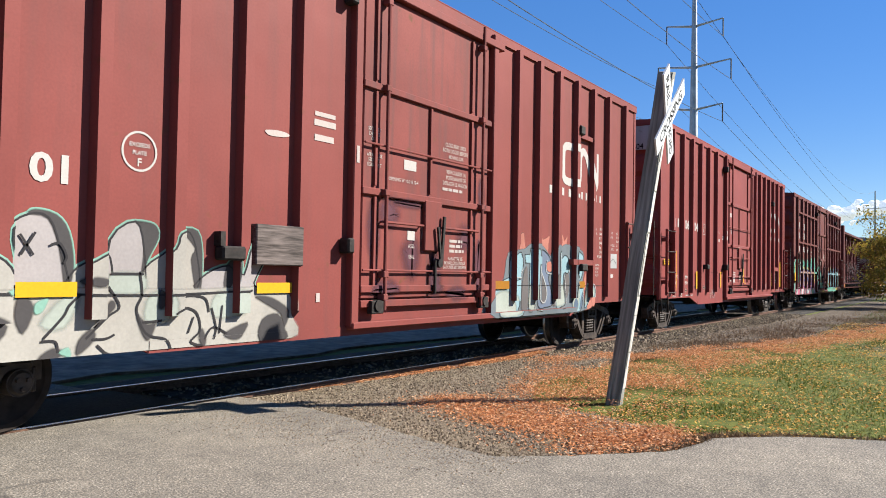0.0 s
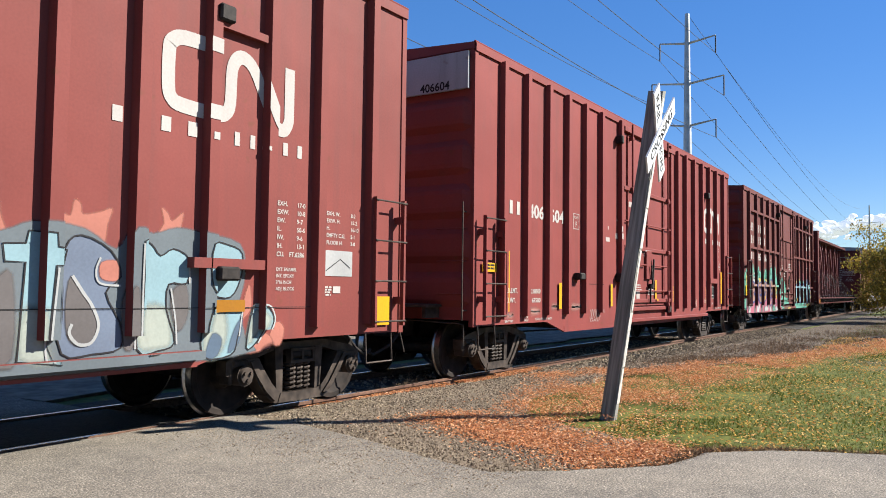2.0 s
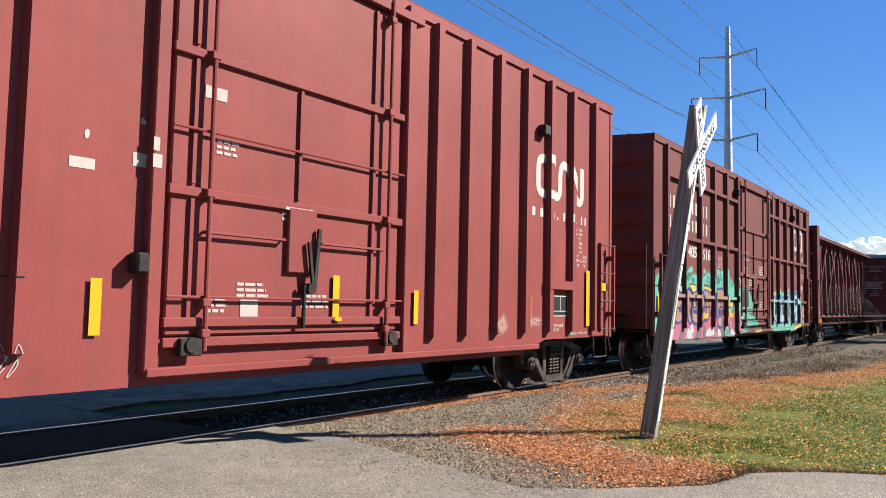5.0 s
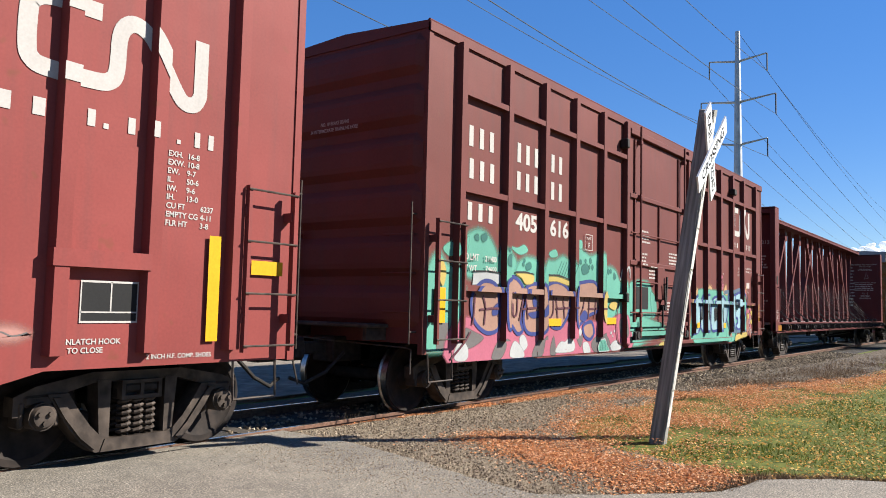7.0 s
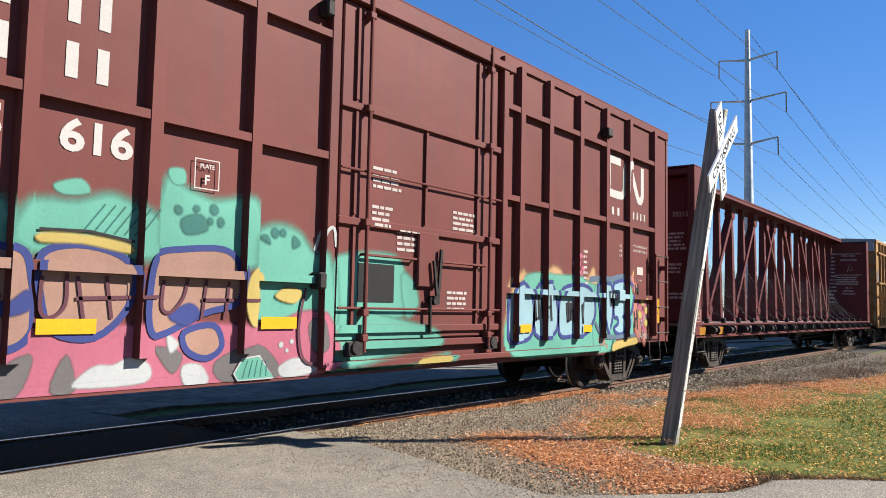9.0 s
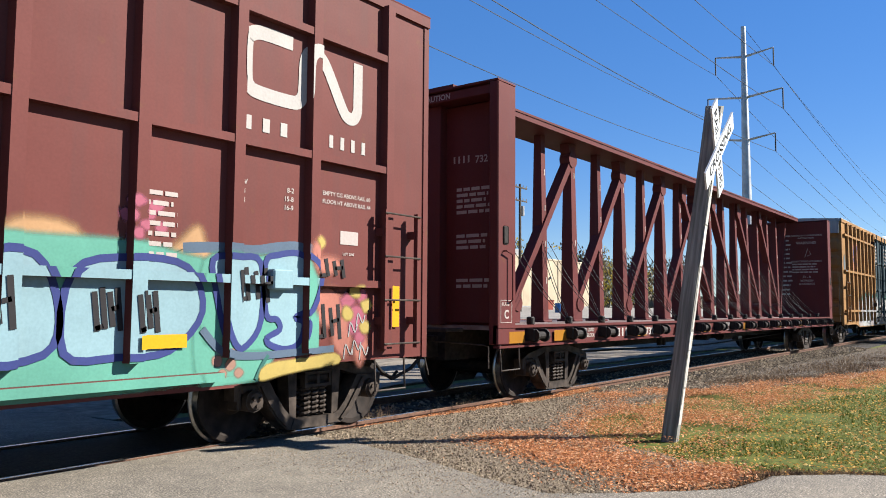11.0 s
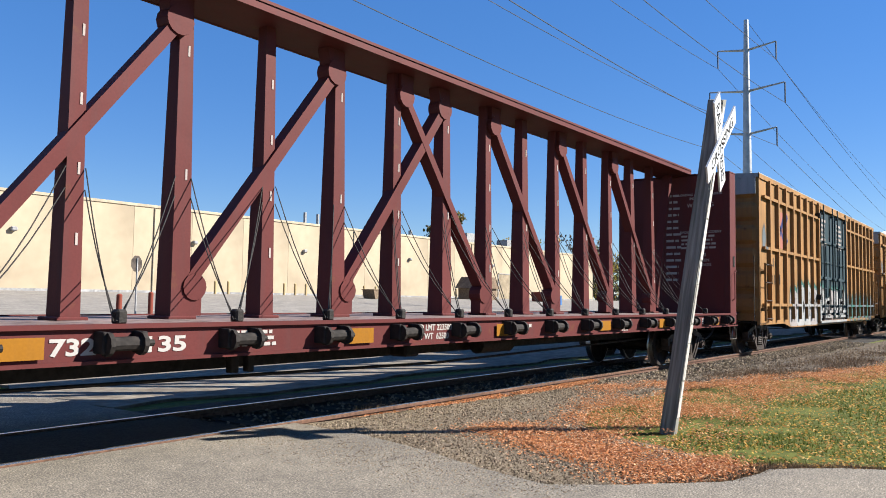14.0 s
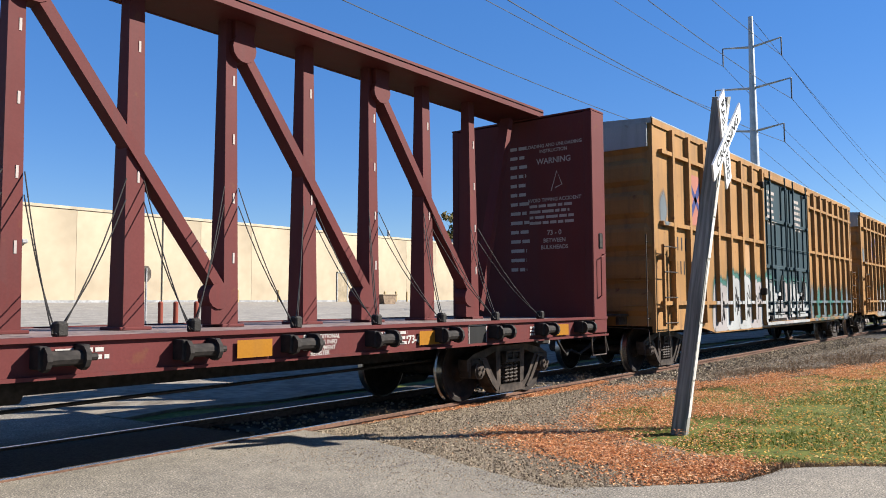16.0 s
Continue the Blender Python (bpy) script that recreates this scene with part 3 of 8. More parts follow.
def stones():
    """Loose ballast: many small angular stones."""
    rng = random.Random(21)
    b = Build()
    t = (1 + 5 ** 0.5) / 2
    ico = [Vector(p).normalized() for p in [(-1, t, 0), (1, t, 0), (-1, -t, 0), (1, -t, 0), (0, -1, t), (0, 1, t), (0, -1, -t), (0, 1, -t), (t, 0, -1), (t, 0, 1), (-t, 0, -1), (-t, 0, 1)]]
    octa = [(1, 0, 0), (-1, 0, 0), (0, 1, 0), (0, -1, 0), (0, 0, 1), (0, 0, -1)]
    of = [(0, 2, 4), (2, 1, 4), (1, 3, 4), (3, 0, 4), (2, 0, 5), (1, 2, 5), (3, 1, 5), (0, 3, 5)]

    def put(x, y, z, r):
        turn = Euler((rng.uniform(0, 6), rng.uniform(0, 6), rng.uniform(0, 6))).to_matrix()
        k = [rng.uniform(0.6, 1.3) for _ in range(6)]
        b.add([turn @ (Vector(q) * r * k[i]) + Vector((x, y, z)) for i, q in enumerate(octa)], of)

    for _ in range(15000):
        x = 5.75 + rng.random() ** 1.7 * 30
        y = -0.85 - rng.random() * 2.3
        z = -0.105 if y > -1.8 else -0.105 + (y + 1.8) * 0.05
        put(x, y, z + 0.01, rng.uniform(0.016, 0.036))
    for _ in range(34000):
        x, y = rng.uniform(5.4, 14), rng.uniform(-5.5, -0.9)
        if (y > -3.3 or x < 6.6 or rng.random() < 0.15) and inside(x, y, SHOULDER):
            put(x, y, -0.028, rng.uniform(0.006, 0.017))
    for _ in range(7000):
        x = 11.5 + rng.random() ** 1.3 * 20
        y = -1.6 - rng.random() * (x - 10.5) * 0.28
        put(x, y, -0.068, rng.uniform(0.012, 0.03))
    for _ in range(2500):
        put(5.9 + rng.random() * 26, rng.uniform(-0.65, 0.65), -0.10, rng.uniform(0.016, 0.036))
    for _ in range(4000):
        put(rng.gauss(5.45, 0.4), rng.uniform(-4.8, -0.9), -0.014, rng.uniform(0.003, 0.009))
    tagged(part("loose_ballast", b, STONE, None, "loose grey and brown crushed ballast stones"), category="gravel", kind="stuff")


LEAF_BAND = [(7.25, -2.5), (6.95, -3.3), (6.65, -3.9), (6.35, -4.6), (6.3, -5.15), (6.6, -5.5), (7.0, -5.42), (7.2, -5.1), (7.3, -4.6), (8.35, -4.33), (10.5, -4.47), (11.9, -4.4), (17.7, -5.17), (30, -7.0), (30, -6.0), (21.5, -4.6), (15.2, -2.95), (13.0, -1.5), (11.8, -1.6), (10.7, -2.55), (9.2, -2.65), (7.9, -2.55)]


def on_road(x, y):
    return inside(x, y, ROAD_EDGE + [(-14, -13), (-14, -0.8)])


def fallen_leaves():
    rng = random.Random(5)

    def leaf(b, x, y, z, s):
        turn = Euler((rng.gauss(0, 0.3), rng.gauss(0, 0.3), rng.uniform(0, 6.3))).to_matrix()
        c = rng.uniform(0.1, 0.5) * s
        q = [(-s, 0, 0), (-0.2 * s, -0.55 * s, c), (0.9 * s, 0, 0.3 * c), (-0.1 * s, 0.6 * s, c)]
        b.add([turn @ Vector(p) + Vector((x, y, z)) for p in q], [(0, 1, 2), (0, 2, 3)])

    b = Build()
    n = 0
    while n < 46000:
        x = 5.8 + rng.random() ** 1.8 * 24
        y = rng.uniform(-7, -1.4)
        u = x + 0.5 * noise.noise((x * 1.1, y * 1.1, 2)) + rng.gauss(0, 0.28), y + 0.5 * noise.noise((x * 1.1, y * 1.1, 7)) + rng.gauss(0, 0.2)
        if inside(*u, LEAF_BAND) and not on_road(x, y) and rng.random() < 0.45 + 1.1 * noise.noise((x * 0.9, y * 1.4, 5)) + (0.25 if x < 9 else 0.1):
            leaf(b, x, y, -0.03 + rng.uniform(0.0, 0.03), rng.uniform(0.010, 0.023) * (1 + max(0, x - 9) * 0.02))
            n += 1
    # thickest along the near rim of the drift
    line = [(7.25, -2.55), (6.9, -3.3), (6.75, -3.9), (6.55, -4.5), (6.5, -5.05), (6.85, -5.35), (7.2, -5.3)]
    for _ in range(5500):
        i, u = rng.randrange(len(line) - 1), rng.random()
        x = line[i][0] + (line[i + 1][0] - line[i][0]) * u + rng.gauss(0.12, 0.2)
        y = line[i][1] + (line[i + 1][1] - line[i][1]) * u + rng.gauss(0.02, 0.16)
        if not on_road(x, y):
            leaf(b, x, y, -0.025 + rng.uniform(0.0, 0.03), rng.uniform(0.010, 0.022))
    for _ in range(6500):
        x = 7.0 + rng.random() ** 0.9 * 6.5
        if noise.noise((x * 1.2, 3, 1)) > -0.3:
            leaf(b, x, -0.86 - abs(rng.gauss(0, 0.17)) * (1.1 - abs(x - 10.2) / 4.5), -0.075 + rng.uniform(0, 0.035), rng.uniform(0.012, 0.026))
    for _ in range(900):
        leaf(b, rng.uniform(6.2, 12), rng.uniform(-4, -1), -0.04, rng.uniform(0.012, 0.024))
    tagged(part("fallen_leaves", b, LEAF_DRY, None, "drift of dry orange-brown fallen leaves"), category="leaves", kind="stuff")
    b = Build()
    for _ in range(27000):
        x = 7.2 + rng.random() ** 1.5 * 22
        y = -4.4 - rng.random() * 7
        if on_road(x, y) or x < 7.3:
            continue
        if rng.random() > 0.8 + 0.9 * noise.noise((x * 0.6, y * 0.8, 3)):
            continue
        leaf(b, x, y, rise(x, y) + 0.005 + rng.uniform(0.0, 0.035), rng.uniform(0.012, 0.026) * (1 + max(0, x - 9) * 0.02))
    tagged(part("golden_leaves", b, LEAF_GOLD, None, "small golden leaves scattered over the grass"), category="leaves", kind="stuff")


def grass():
    rng = random.Random(31)
    b = Build()
    n = 0
    while n < 110000:
        x = 6.7 + rng.random() ** 2.0 * 40
        y = -4.25 - rng.random() * 9
        edge = inside(x, y, LEAF_BAND)
        if (edge and rng.random() > (0.4 if x < 8.4 and y < -4.3 else 0.12)) or on_road(x, y) or noise.noise((x * 0.9, y * 0.9, 4)) < -0.33:
            n += 0.2
            continue
        n += 1
        h = rng.uniform(0.0, 0.045) * (0.6 + 0.8 * noise.noise((x * 0.7, y * 0.7, 1)))
        a, w = rng.uniform(0, 6.3), rng.uniform(0.002, 0.005) * (1 + x * 0.05)
        z = rise(x, y) - 0.04
        lx, ly = rng.gauss(0, 0.022), rng.gauss(0, 0.022)
        b.add([(x - w * math.cos(a), y - w * math.sin(a), z), (x + w * math.cos(a), y + w * math.sin(a), z), (x + lx, y + ly, z + h + 0.03)], [(0, 1, 2)])
    tagged(part("grass", b, GRASS, None, "short autumn grass, green with yellowed tips"), category="grass", kind="stuff")
    b = Build()
    for k in range(26000):
        x = 10.5 + rng.random() ** 1.4 * 36
        f = 0.17 * (x - 10.5) + 0.6
        y = -1.5 - f * (0.35 + 0.75 * rng.random() ** 0.6)
        if noise.noise((x * 0.5, y * 0.8, 9)) < -0.12 or (x < 14 and rng.random() < 0.6):
            continue
        h = rng.uniform(0.02, 0.13) * (0.7 if x < 15 else 1.2)
        a, w = rng.uniform(0, 6.3), rng.uniform(0.002, 0.004) * (1 + x * 0.05)
        z = -0.12
        lx, ly = rng.gauss(0, 0.05), rng.gauss(0, 0.05)
        b.add([(x - w * math.cos(a), y - w * math.sin(a), z), (x + w * math.cos(a), y + w * math.sin(a), z), (x + lx, y + ly, z + h + 0.03)], [(0, 1, 2)])
    rim = ROAD_EDGE[6:13]
    for k in range(9000):
        i = rng.randrange(len(rim) - 1)
        u, v = rng.random(), abs(rng.gauss(0, 0.12))
        x = rim[i][0] + (rim[i + 1][0] - rim[i][0]) * u + v * 0.6 + rng.gauss(0, 0.03)
        y = rim[i][1] + (rim[i + 1][1] - rim[i][1]) * u + v * 0.8 + rng.gauss(0, 0.03)
        a, w = rng.uniform(0, 6.3), rng.uniform(0.003, 0.006)
        lx, ly = rng.gauss(0, 0.035), rng.gauss(0, 0.035)
        b.add([(x - w * math.cos(a), y - w * math.sin(a), -0.055), (x + w * math.cos(a), y + w * math.sin(a), -0.055), (x + lx, y + ly, rng.uniform(-0.03, 0.012))], [(0, 1, 2)])
    for k in range(40):
        cx = [7.4, 7.9, 9.6, 11.5, 13.2][k % 5] + rng.gauss(0, 0.1)
        cy = -0.62 + rng.gauss(0, 0.06)
        for _ in range(5):
            b.add([(cx, cy, -0.15), (cx + 0.006, cy, -0.15), (cx + rng.gauss(0, 0.09), cy + rng.gauss(0, 0.06), rng.uniform(0.0, 0.16))], [(0, 1, 2)])
    tagged(part("dead_weeds", b, WEED, None, "dry brown weeds along the foot of the ballast"), category="weeds", kind="stuff")


# ---- the crossing sign ----
def crossbuck():
    base, top = Vector((8.79, -4.17, -0.12)), Vector((8.86, -4.74, 3.76))
    up = (top - base).normalized()
    sign = thing("crossing_sign", "weathered leaning wooden post with white crossed railroad sign boards", "sign")
    out = Vector((0.10, -1, 0)).normalized()
    out = (out - up * out.dot(up)).normalized()
    right = up.cross(out)
    m = Matrix((right, -out, up)).transposed().to_4x4()
    m.translation = base
    sign.matrix_basis = m
    h = (top - base).length
    # the post: a squared timber, split and rounded at its edges
    g = Build()
    bm = bmesh.new()
    bmesh.ops.create_cube(bm, size=1)
    bmesh.ops.transform(bm, matrix=Matrix.Translation((0, 0, h / 2)) @ Matrix.Diagonal((0.155, 0.165, h, 1)), verts=bm.verts)
    bmesh.ops.bevel(bm, geom=[e for e in bm.edges if abs((e.verts[0].co - e.verts[1].co).z) > 1], offset=0.012, segments=2, affect="EDGES")
    bmesh.ops.subdivide_edges(bm, edges=[e for e in bm.edges if abs((e.verts[0].co - e.verts[1].co).z) > 1], cuts=24)
    for v in bm.verts:
        v.co.x += 0.006 * noise.noise((v.co.z * 1.4, 1, v.co.x * 9))
        v.co.y += 0.006 * noise.noise((v.co.z * 1.4, 7, v.co.y * 9))
        if v.co.z > h - 0.01:
            v.co.z += v.co.x * 0.25
    g.take(bm)
    part("post", g, POST_WOOD, sign, "grey weathered timber", smooth=True)
    rng = random.Random(4)
    z = 0.25
    while z < h - 0.25:
        k = rng.uniform(0.15, 0.5)
        x0, x1 = -0.066 + rng.uniform(0, 0.05), 0.066 - rng.uniform(0, 0.03)
        part("paint_flake", Build().box(x0, x1, -0.0885, -0.083, z, z + k), POST_PAINT, sign, "old white paint flaking off")
        z += k + rng.uniform(0.0, 0.03)
    zc = h - 0.5
    side = Side(-0.128)
    for name, a, words in (("crossing_board", 45.0, ["CROSSING"]), ("railroad_board", -45.0, ["RAIL", "ROAD"])):
        y0 = -0.128 if name == "crossing_board" else -0.105
        c, s = math.cos(radians(a)), math.sin(radians(a))
        rot = lambda x, z: (x * c - z * s, zc + x * s + z * c)
        g = Build().prism([rot(x, z) for x, z in ((-0.61, -0.114), (0.61, -0.114), (0.61, 0.114), (-0.61, 0.114))], y0, y0 + 0.02)
        board = part(name, g, SIGN_WHITE, sign, "white sheeted board with black letters")
        sd = Side(y0)
        spots = [(-0.47, -0.06, 0.94)] if len(words) == 1 else [(-0.53, -0.06, 0.36), (0.17, -0.06, 0.36)]
        for w, (x, z, span) in zip(words, spots):
            raw = lettering(w, 0, 0, 0.125, 0.016)
            wide = max(q[0] for p in raw for q in p)
            polys = [[rot(x + q[0] * span / wide, z + q[1]) for q in p] for p in raw]
            paint("letters", polys, BLACK, board, sd, "black letters")
    part("bolt", Build().tube((0, -0.14, zc), (0, 0.09, zc), 0.014, 8), STEEL_WORN, sign)


# ---- the train ----
TRUCK_MESH = {}


def truck_meshes():
    t = TRUCK_MESH
    # wheel: turned profile of rim, plate and hub, flange inwards
    r = 0.457
    prof = [(0.10, 0.10), (0.14, 0.08), (0.17, 0.02), (0.36, 0.045), (0.39, 0.07), (r - 0.01, 0.072), (r, 0.06), (r + 0.004, -0.03), (r + 0.028, -0.045), (r + 0.028, -0.062), (r, -0.072), (0.39, -0.068), (0.36, -0.02), (0.17, -0.05), (0.10, -0.09)]
    w = Build()
    for s in (-1, 1):
        o = Build().lathe(prof, 36)
        w.add([(x, s * (0.7525 + y), z) for x, y, z in o.v], o.f)
        w.tube((0, s * 0.6, 0), (0, s * 1.06, 0), 0.085, 12)
    w.tube((0, -0.7, 0), (0, 0.7, 0), 0.08, 12)
    t["wheelset"] = w.mesh("wheelset", True)
    me = t["wheelset"]
    me.materials.append(HOLLOW)
    me.materials.append(TREAD)
    for q in me.polygons:
        c = q.center
        if math.hypot(c.x, c.z) > r - 0.006:
            q.material_index = 1
    # side frame: an arch over two V-shaped arms that meet under the springs
    a = 0.889
    f = Build()
    top = [(-1.1, 0.62), (-0.92, 0.70), (-0.45, 0.79), (0.45, 0.79), (0.92, 0.70), (1.1, 0.62)]
    f.prism(top + [(1.1, 0.46), (1.02, 0.46), (1.0, 0.58), (0.78, 0.60), (0.42, 0.70), (-0.42, 0.70), (-0.78, 0.60), (-1.0, 0.58), (-1.02, 0.46), (-1.1, 0.46)], -0.08, 0.08)
    f.prism([(-0.36, 0.10), (0.36, 0.10), (0.32, 0.21), (-0.32, 0.21)], -0.12, 0.12)
    for s in (-1, 1):
        arm = [(0.84, 0.63), (0.66, 0.63), (0.58, 0.50), (0.46, 0.34), (0.36, 0.24), (0.28, 0.21), (0.30, 0.10), (0.40, 0.10), (0.54, 0.20), (0.68, 0.38), (0.77, 0.52)]
        f.prism([(s * x, z) for x, z in arm], -0.11, 0.08)
        lip = [(0.80, 0.60), (0.74, 0.60), (0.62, 0.44), (0.50, 0.28), (0.38, 0.16), (0.42, 0.13), (0.55, 0.24), (0.69, 0.42)]
        f.prism([(s * x, z) for x, z in lip], -0.135, -0.10)
        f.prism([(s * 0.27, 0.20), (s * 0.36, 0.20), (s * 0.40, 0.72), (s * 0.27, 0.72)], -0.09, 0.09)
        f.soft_box(s * a - 0.14, s * a + 0.14, -0.1, 0.1, 0.53, 0.64, 0.03)
        f.soft_box(s * a - 0.17, s * a - 0.12, -0.09, 0.09, 0.36, 0.58, 0.015).soft_box(s * a + 0.12, s * a + 0.17, -0.09, 0.09, 0.36, 0.58, 0.015)
    # bolster end in the window, with its two square pockets
    for x0, x1, z0, z1 in ((-0.20, 0.20, 0.68, 0.71), (-0.20, 0.20, 0.54, 0.575), (-0.20, -0.165, 0.57, 0.69), (0.165, 0.20, 0.57, 0.69), (-0.018, 0.018, 0.57, 0.69)):
        f.box(x0, x1, -0.15, 0.0, z0, z1)
    t["side_frame"] = f.mesh("side_frame")
    j = Build()
    j.tube((0, -0.13, 0.457), (0, 0.05, 0.457), 0.115, 18)
    j.tube((0, -0.16, 0.457), (0, -0.13, 0.457), 0.085, 16, 0.105)
    for k in range(3):
        c = k * math.tau / 3 + 0.5
        j.tube((0.05 * math.cos(c), -0.185, 0.457 + 0.05 * math.sin(c)), (0.05 * math.cos(c), -0.15, 0.457 + 0.05 * math.sin(c)), 0.02, 6)
    t["bearing"] = j.mesh("bearing", True)
    n = 48
    pts = [(0.052 * math.cos(k * math.tau / 8), 0.052 * math.sin(k * math.tau / 8), 0.22 + k / n * 0.32) for k in range(n + 1)]
    t["spring"] = Build().pipe(pts, 0.017, 6).mesh("spring", True)
    bo = Build().soft_box(-0.2, 0.2, -1.1, 1.1, 0.52, 0.66, 0.03).soft_box(-0.17, 0.17, -1.14, 1.14, 0.60, 0.68, 0.02)
    bo.soft_box(-0.55, 0.55, -0.35, 0.35, 0.5, 0.62, 0.03)
    for s in (-1, 1):
        bo.soft_box(s * 0.42 - 0.05, s * 0.42 + 0.05, -0.95, 0.95, 0.30, 0.44, 0.02)
        for q in (-1, 1):
            bo.soft_box(s * 0.43 - 0.06, s * 0.43 + 0.03, q * 0.7525 - 0.06, q * 0.7525 + 0.06, 0.22, 0.52, 0.02)
    t["bolster"] = bo.mesh("truck", False)


WHEELS = []


def truck(car, x):
    t = TRUCK_MESH
    b = part("truck", t["bolster"], STEEL_DARK, car, "grimy cast steel truck", at=pose(x, 0, 0))
    for s in (-1, 1):
        part("side_frame", t["side_frame"], STEEL_WORN, b, "dusty cast side frame", at=pose(0, s * 1.0, 0, 0, 0, 0 if s < 0 else 180))
        for q in (-0.889, 0.889):
            part("bearing", t["bearing"], STEEL_WORN, b, at=pose(q, s * 1.02, 0, 0, 0, 0 if s < 0 else 180))
        for q in (-0.12, 0, 0.12):
            for d in (-0.06, 0.06):
                part("spring", t["spring"], STEEL_WORN, b, at=pose(q, s * 1.0 + d, 0))
    for s in (-1, 1):
        w = part("wheelset", t["wheelset"], HOLLOW, b, "dark steel wheels with bright worn treads", at=pose(s * 0.889, 0, 0.457))
        WHEELS.append((w, s * 0.889))


def coupler(car, x, s):
    """Knuckle coupler, draft box and hose at the end that faces along s."""
    g = Build().soft_box(min(x - s * 0.5, x + s * 0.25), max(x - s * 0.5, x + s * 0.25), -0.2, 0.2, 0.66, 1.0, 0.02)
    part("draft_box", g, STEEL_DARK, car)
    g = Build().soft_box(min(x, x + s * 0.75), max(x, x + s * 0.75), -0.07, 0.07, 0.77, 0.93, 0.02)
    g.soft_box(min(x + s * 0.68, x + s * 1.04), max(x + s * 0.68, x + s * 1.04), -0.16, 0.14, 0.70, 1.0, 0.05)
    part("coupler", g, STEEL_DARK, car, "rusty knuckle coupler")
    g = Build().pipe([(x + s * 0.2, -0.35, 0.8), (x + s * 0.5, -0.32, 0.55), (x + s * 0.8, -0.25, 0.42), (x + s * 1.0, -0.18, 0.5)], 0.025, 7)
    part("air_hose", g, CABLE, car, "black rubber hose", True)
    g = Build().pipe([(x + s * 0.75, -0.16, 1.0), (x + s * 0.1, -0.3, 0.93), (x + s * 0.08, -1.3, 0.9), (x + s * 0.09, -1.4, 0.88), (x + s * 0.15, -1.44, 0.58)], 0.011, 6)
    part("uncoupling_lever", g, STEEL_WORN, car)


def stirrup(car, x0, x1, z):
    g = Build().pipe([(x0, -1.5, z), (x0, -1.52, z - 0.36), (x1, -1.52, z - 0.36), (x1, -1.5, z)], 0.014, 6)
    part("stirrup_step", g, STEEL_WORN, car)


def ladder(car, x0, x1, z0, z1, rungs, y, mat, y1=None):
    lad = part("ladder", Build().box(x0 - 0.02, x0 + 0.02, y - 0.03, y + 0.03, z0, z1).box(x1 - 0.02, x1 + 0.02, y - 0.03, y + 0.03, z0, z1), mat, car)
    for x in (x0, x1):
        for z in (z0 + (z1 - z0) * 0.2, z0 + (z1 - z0) * 0.84):
            part("bracket", Build().box(x - 0.035, x + 0.035, y, -1.49, z - 0.045, z + 0.045), mat, lad)
    for k in range(rungs):
        z = z0 + 0.06 + (z1 - z0 - 0.1) * k / (rungs - 1)
        part("rung", Build().tube((x0 - 0.03, y - 0.035, z), (x1 + 0.03, y - 0.035, z), 0.011, 6), STEEL_WORN, lad)


def end_wall(car, x, s, mat, z0=1.0, z1=5.0, half=1.46):
    """Pressed horizontal ribs on a car's end, and its ladder and grab irons."""
    n = 6
    for k in range(n):
        z = z0 + 0.42 + (z1 - z0 - 0.8) * k / (n - 1)
        g = Build()
        prof = [(0.0, -0.27), (0.075, -0.17), (0.085, -0.1), (0.085, 0.1), (0.07, 0.17), (0.0, 0.27)]
        m = len(prof)
        g.v = [(x + s * d * q, y, z + dz * (0.7 + 0.3 * q)) for y, q in ((-half, 0.25), (-half + 0.12, 1.0), (half - 0.12, 1.0), (half, 0.25)) for d, dz in prof]
        g.f = [(i * m + j, i * m + j + 1, (i + 1) * m + j + 1, (i + 1) * m + j) for i in range(3) for j in range(m - 1)] + [tuple(range(m)), tuple(range(3 * m, 4 * m))]
        part("end_rib", g, mat, car)
    g = Build()
    for y in (0.75, 1.25):
        g.box(min(x + s * 0.12, x + s * 0.16), max(x + s * 0.12, x + s * 0.16), y - 0.02, y + 0.02, 0.95, 2.6)
    for k in range(5):
        g.tube((x + s * 0.15, 0.72, 1.02 + k * 0.38), (x + s * 0.15, 1.28, 1.02 + k * 0.38), 0.011, 6)
    for z in (1.2, 2.4):
        for y in (0.75, 1.25):
            g.box(min(x, x + s * 0.14), max(x, x + s * 0.14), y - 0.02, y + 0.02, z - 0.03, z + 0.03)
    part("end_ladder", g, mat, car)
    g = Build().soft_box(min(x, x + s * 0.42), max(x, x + s * 0.42), -0.95, 0.6, 1.14, 1.19, 0.01)
    g.box(min(x, x + s * 0.38), max(x, x + s * 0.38), -0.9, -0.84, 0.98, 1.14).box(min(x, x + s * 0.38), max(x, x + s * 0.38), 0.5, 0.56, 0.98, 1.14)
    part("crossover_step", g, STEEL_WORN, car, "grating step across the car's end")
    # grab irons and a tall rod beside the corner
    for z in (1.35, 1.85, 2.35):
        part("end_grab_iron", Build().pipe([(x, -1.38, z), (x + s * 0.1, -1.38, z), (x + s * 0.1, -0.9, z), (x, -0.9, z)], 0.011, 6), mat, car)
    part("corner_rod", Build().tube((x + s * 0.14, -1.40, 0.95), (x + s * 0.14, -1.40, 2.75), 0.012, 6).tube((x, -1.40, 2.6), (x + s * 0.15, -1.40, 2.6), 0.012, 6).tube((x, -1.40, 1.1), (x + s * 0.15, -1.40, 1.1), 0.012, 6), STEEL_WORN, car)


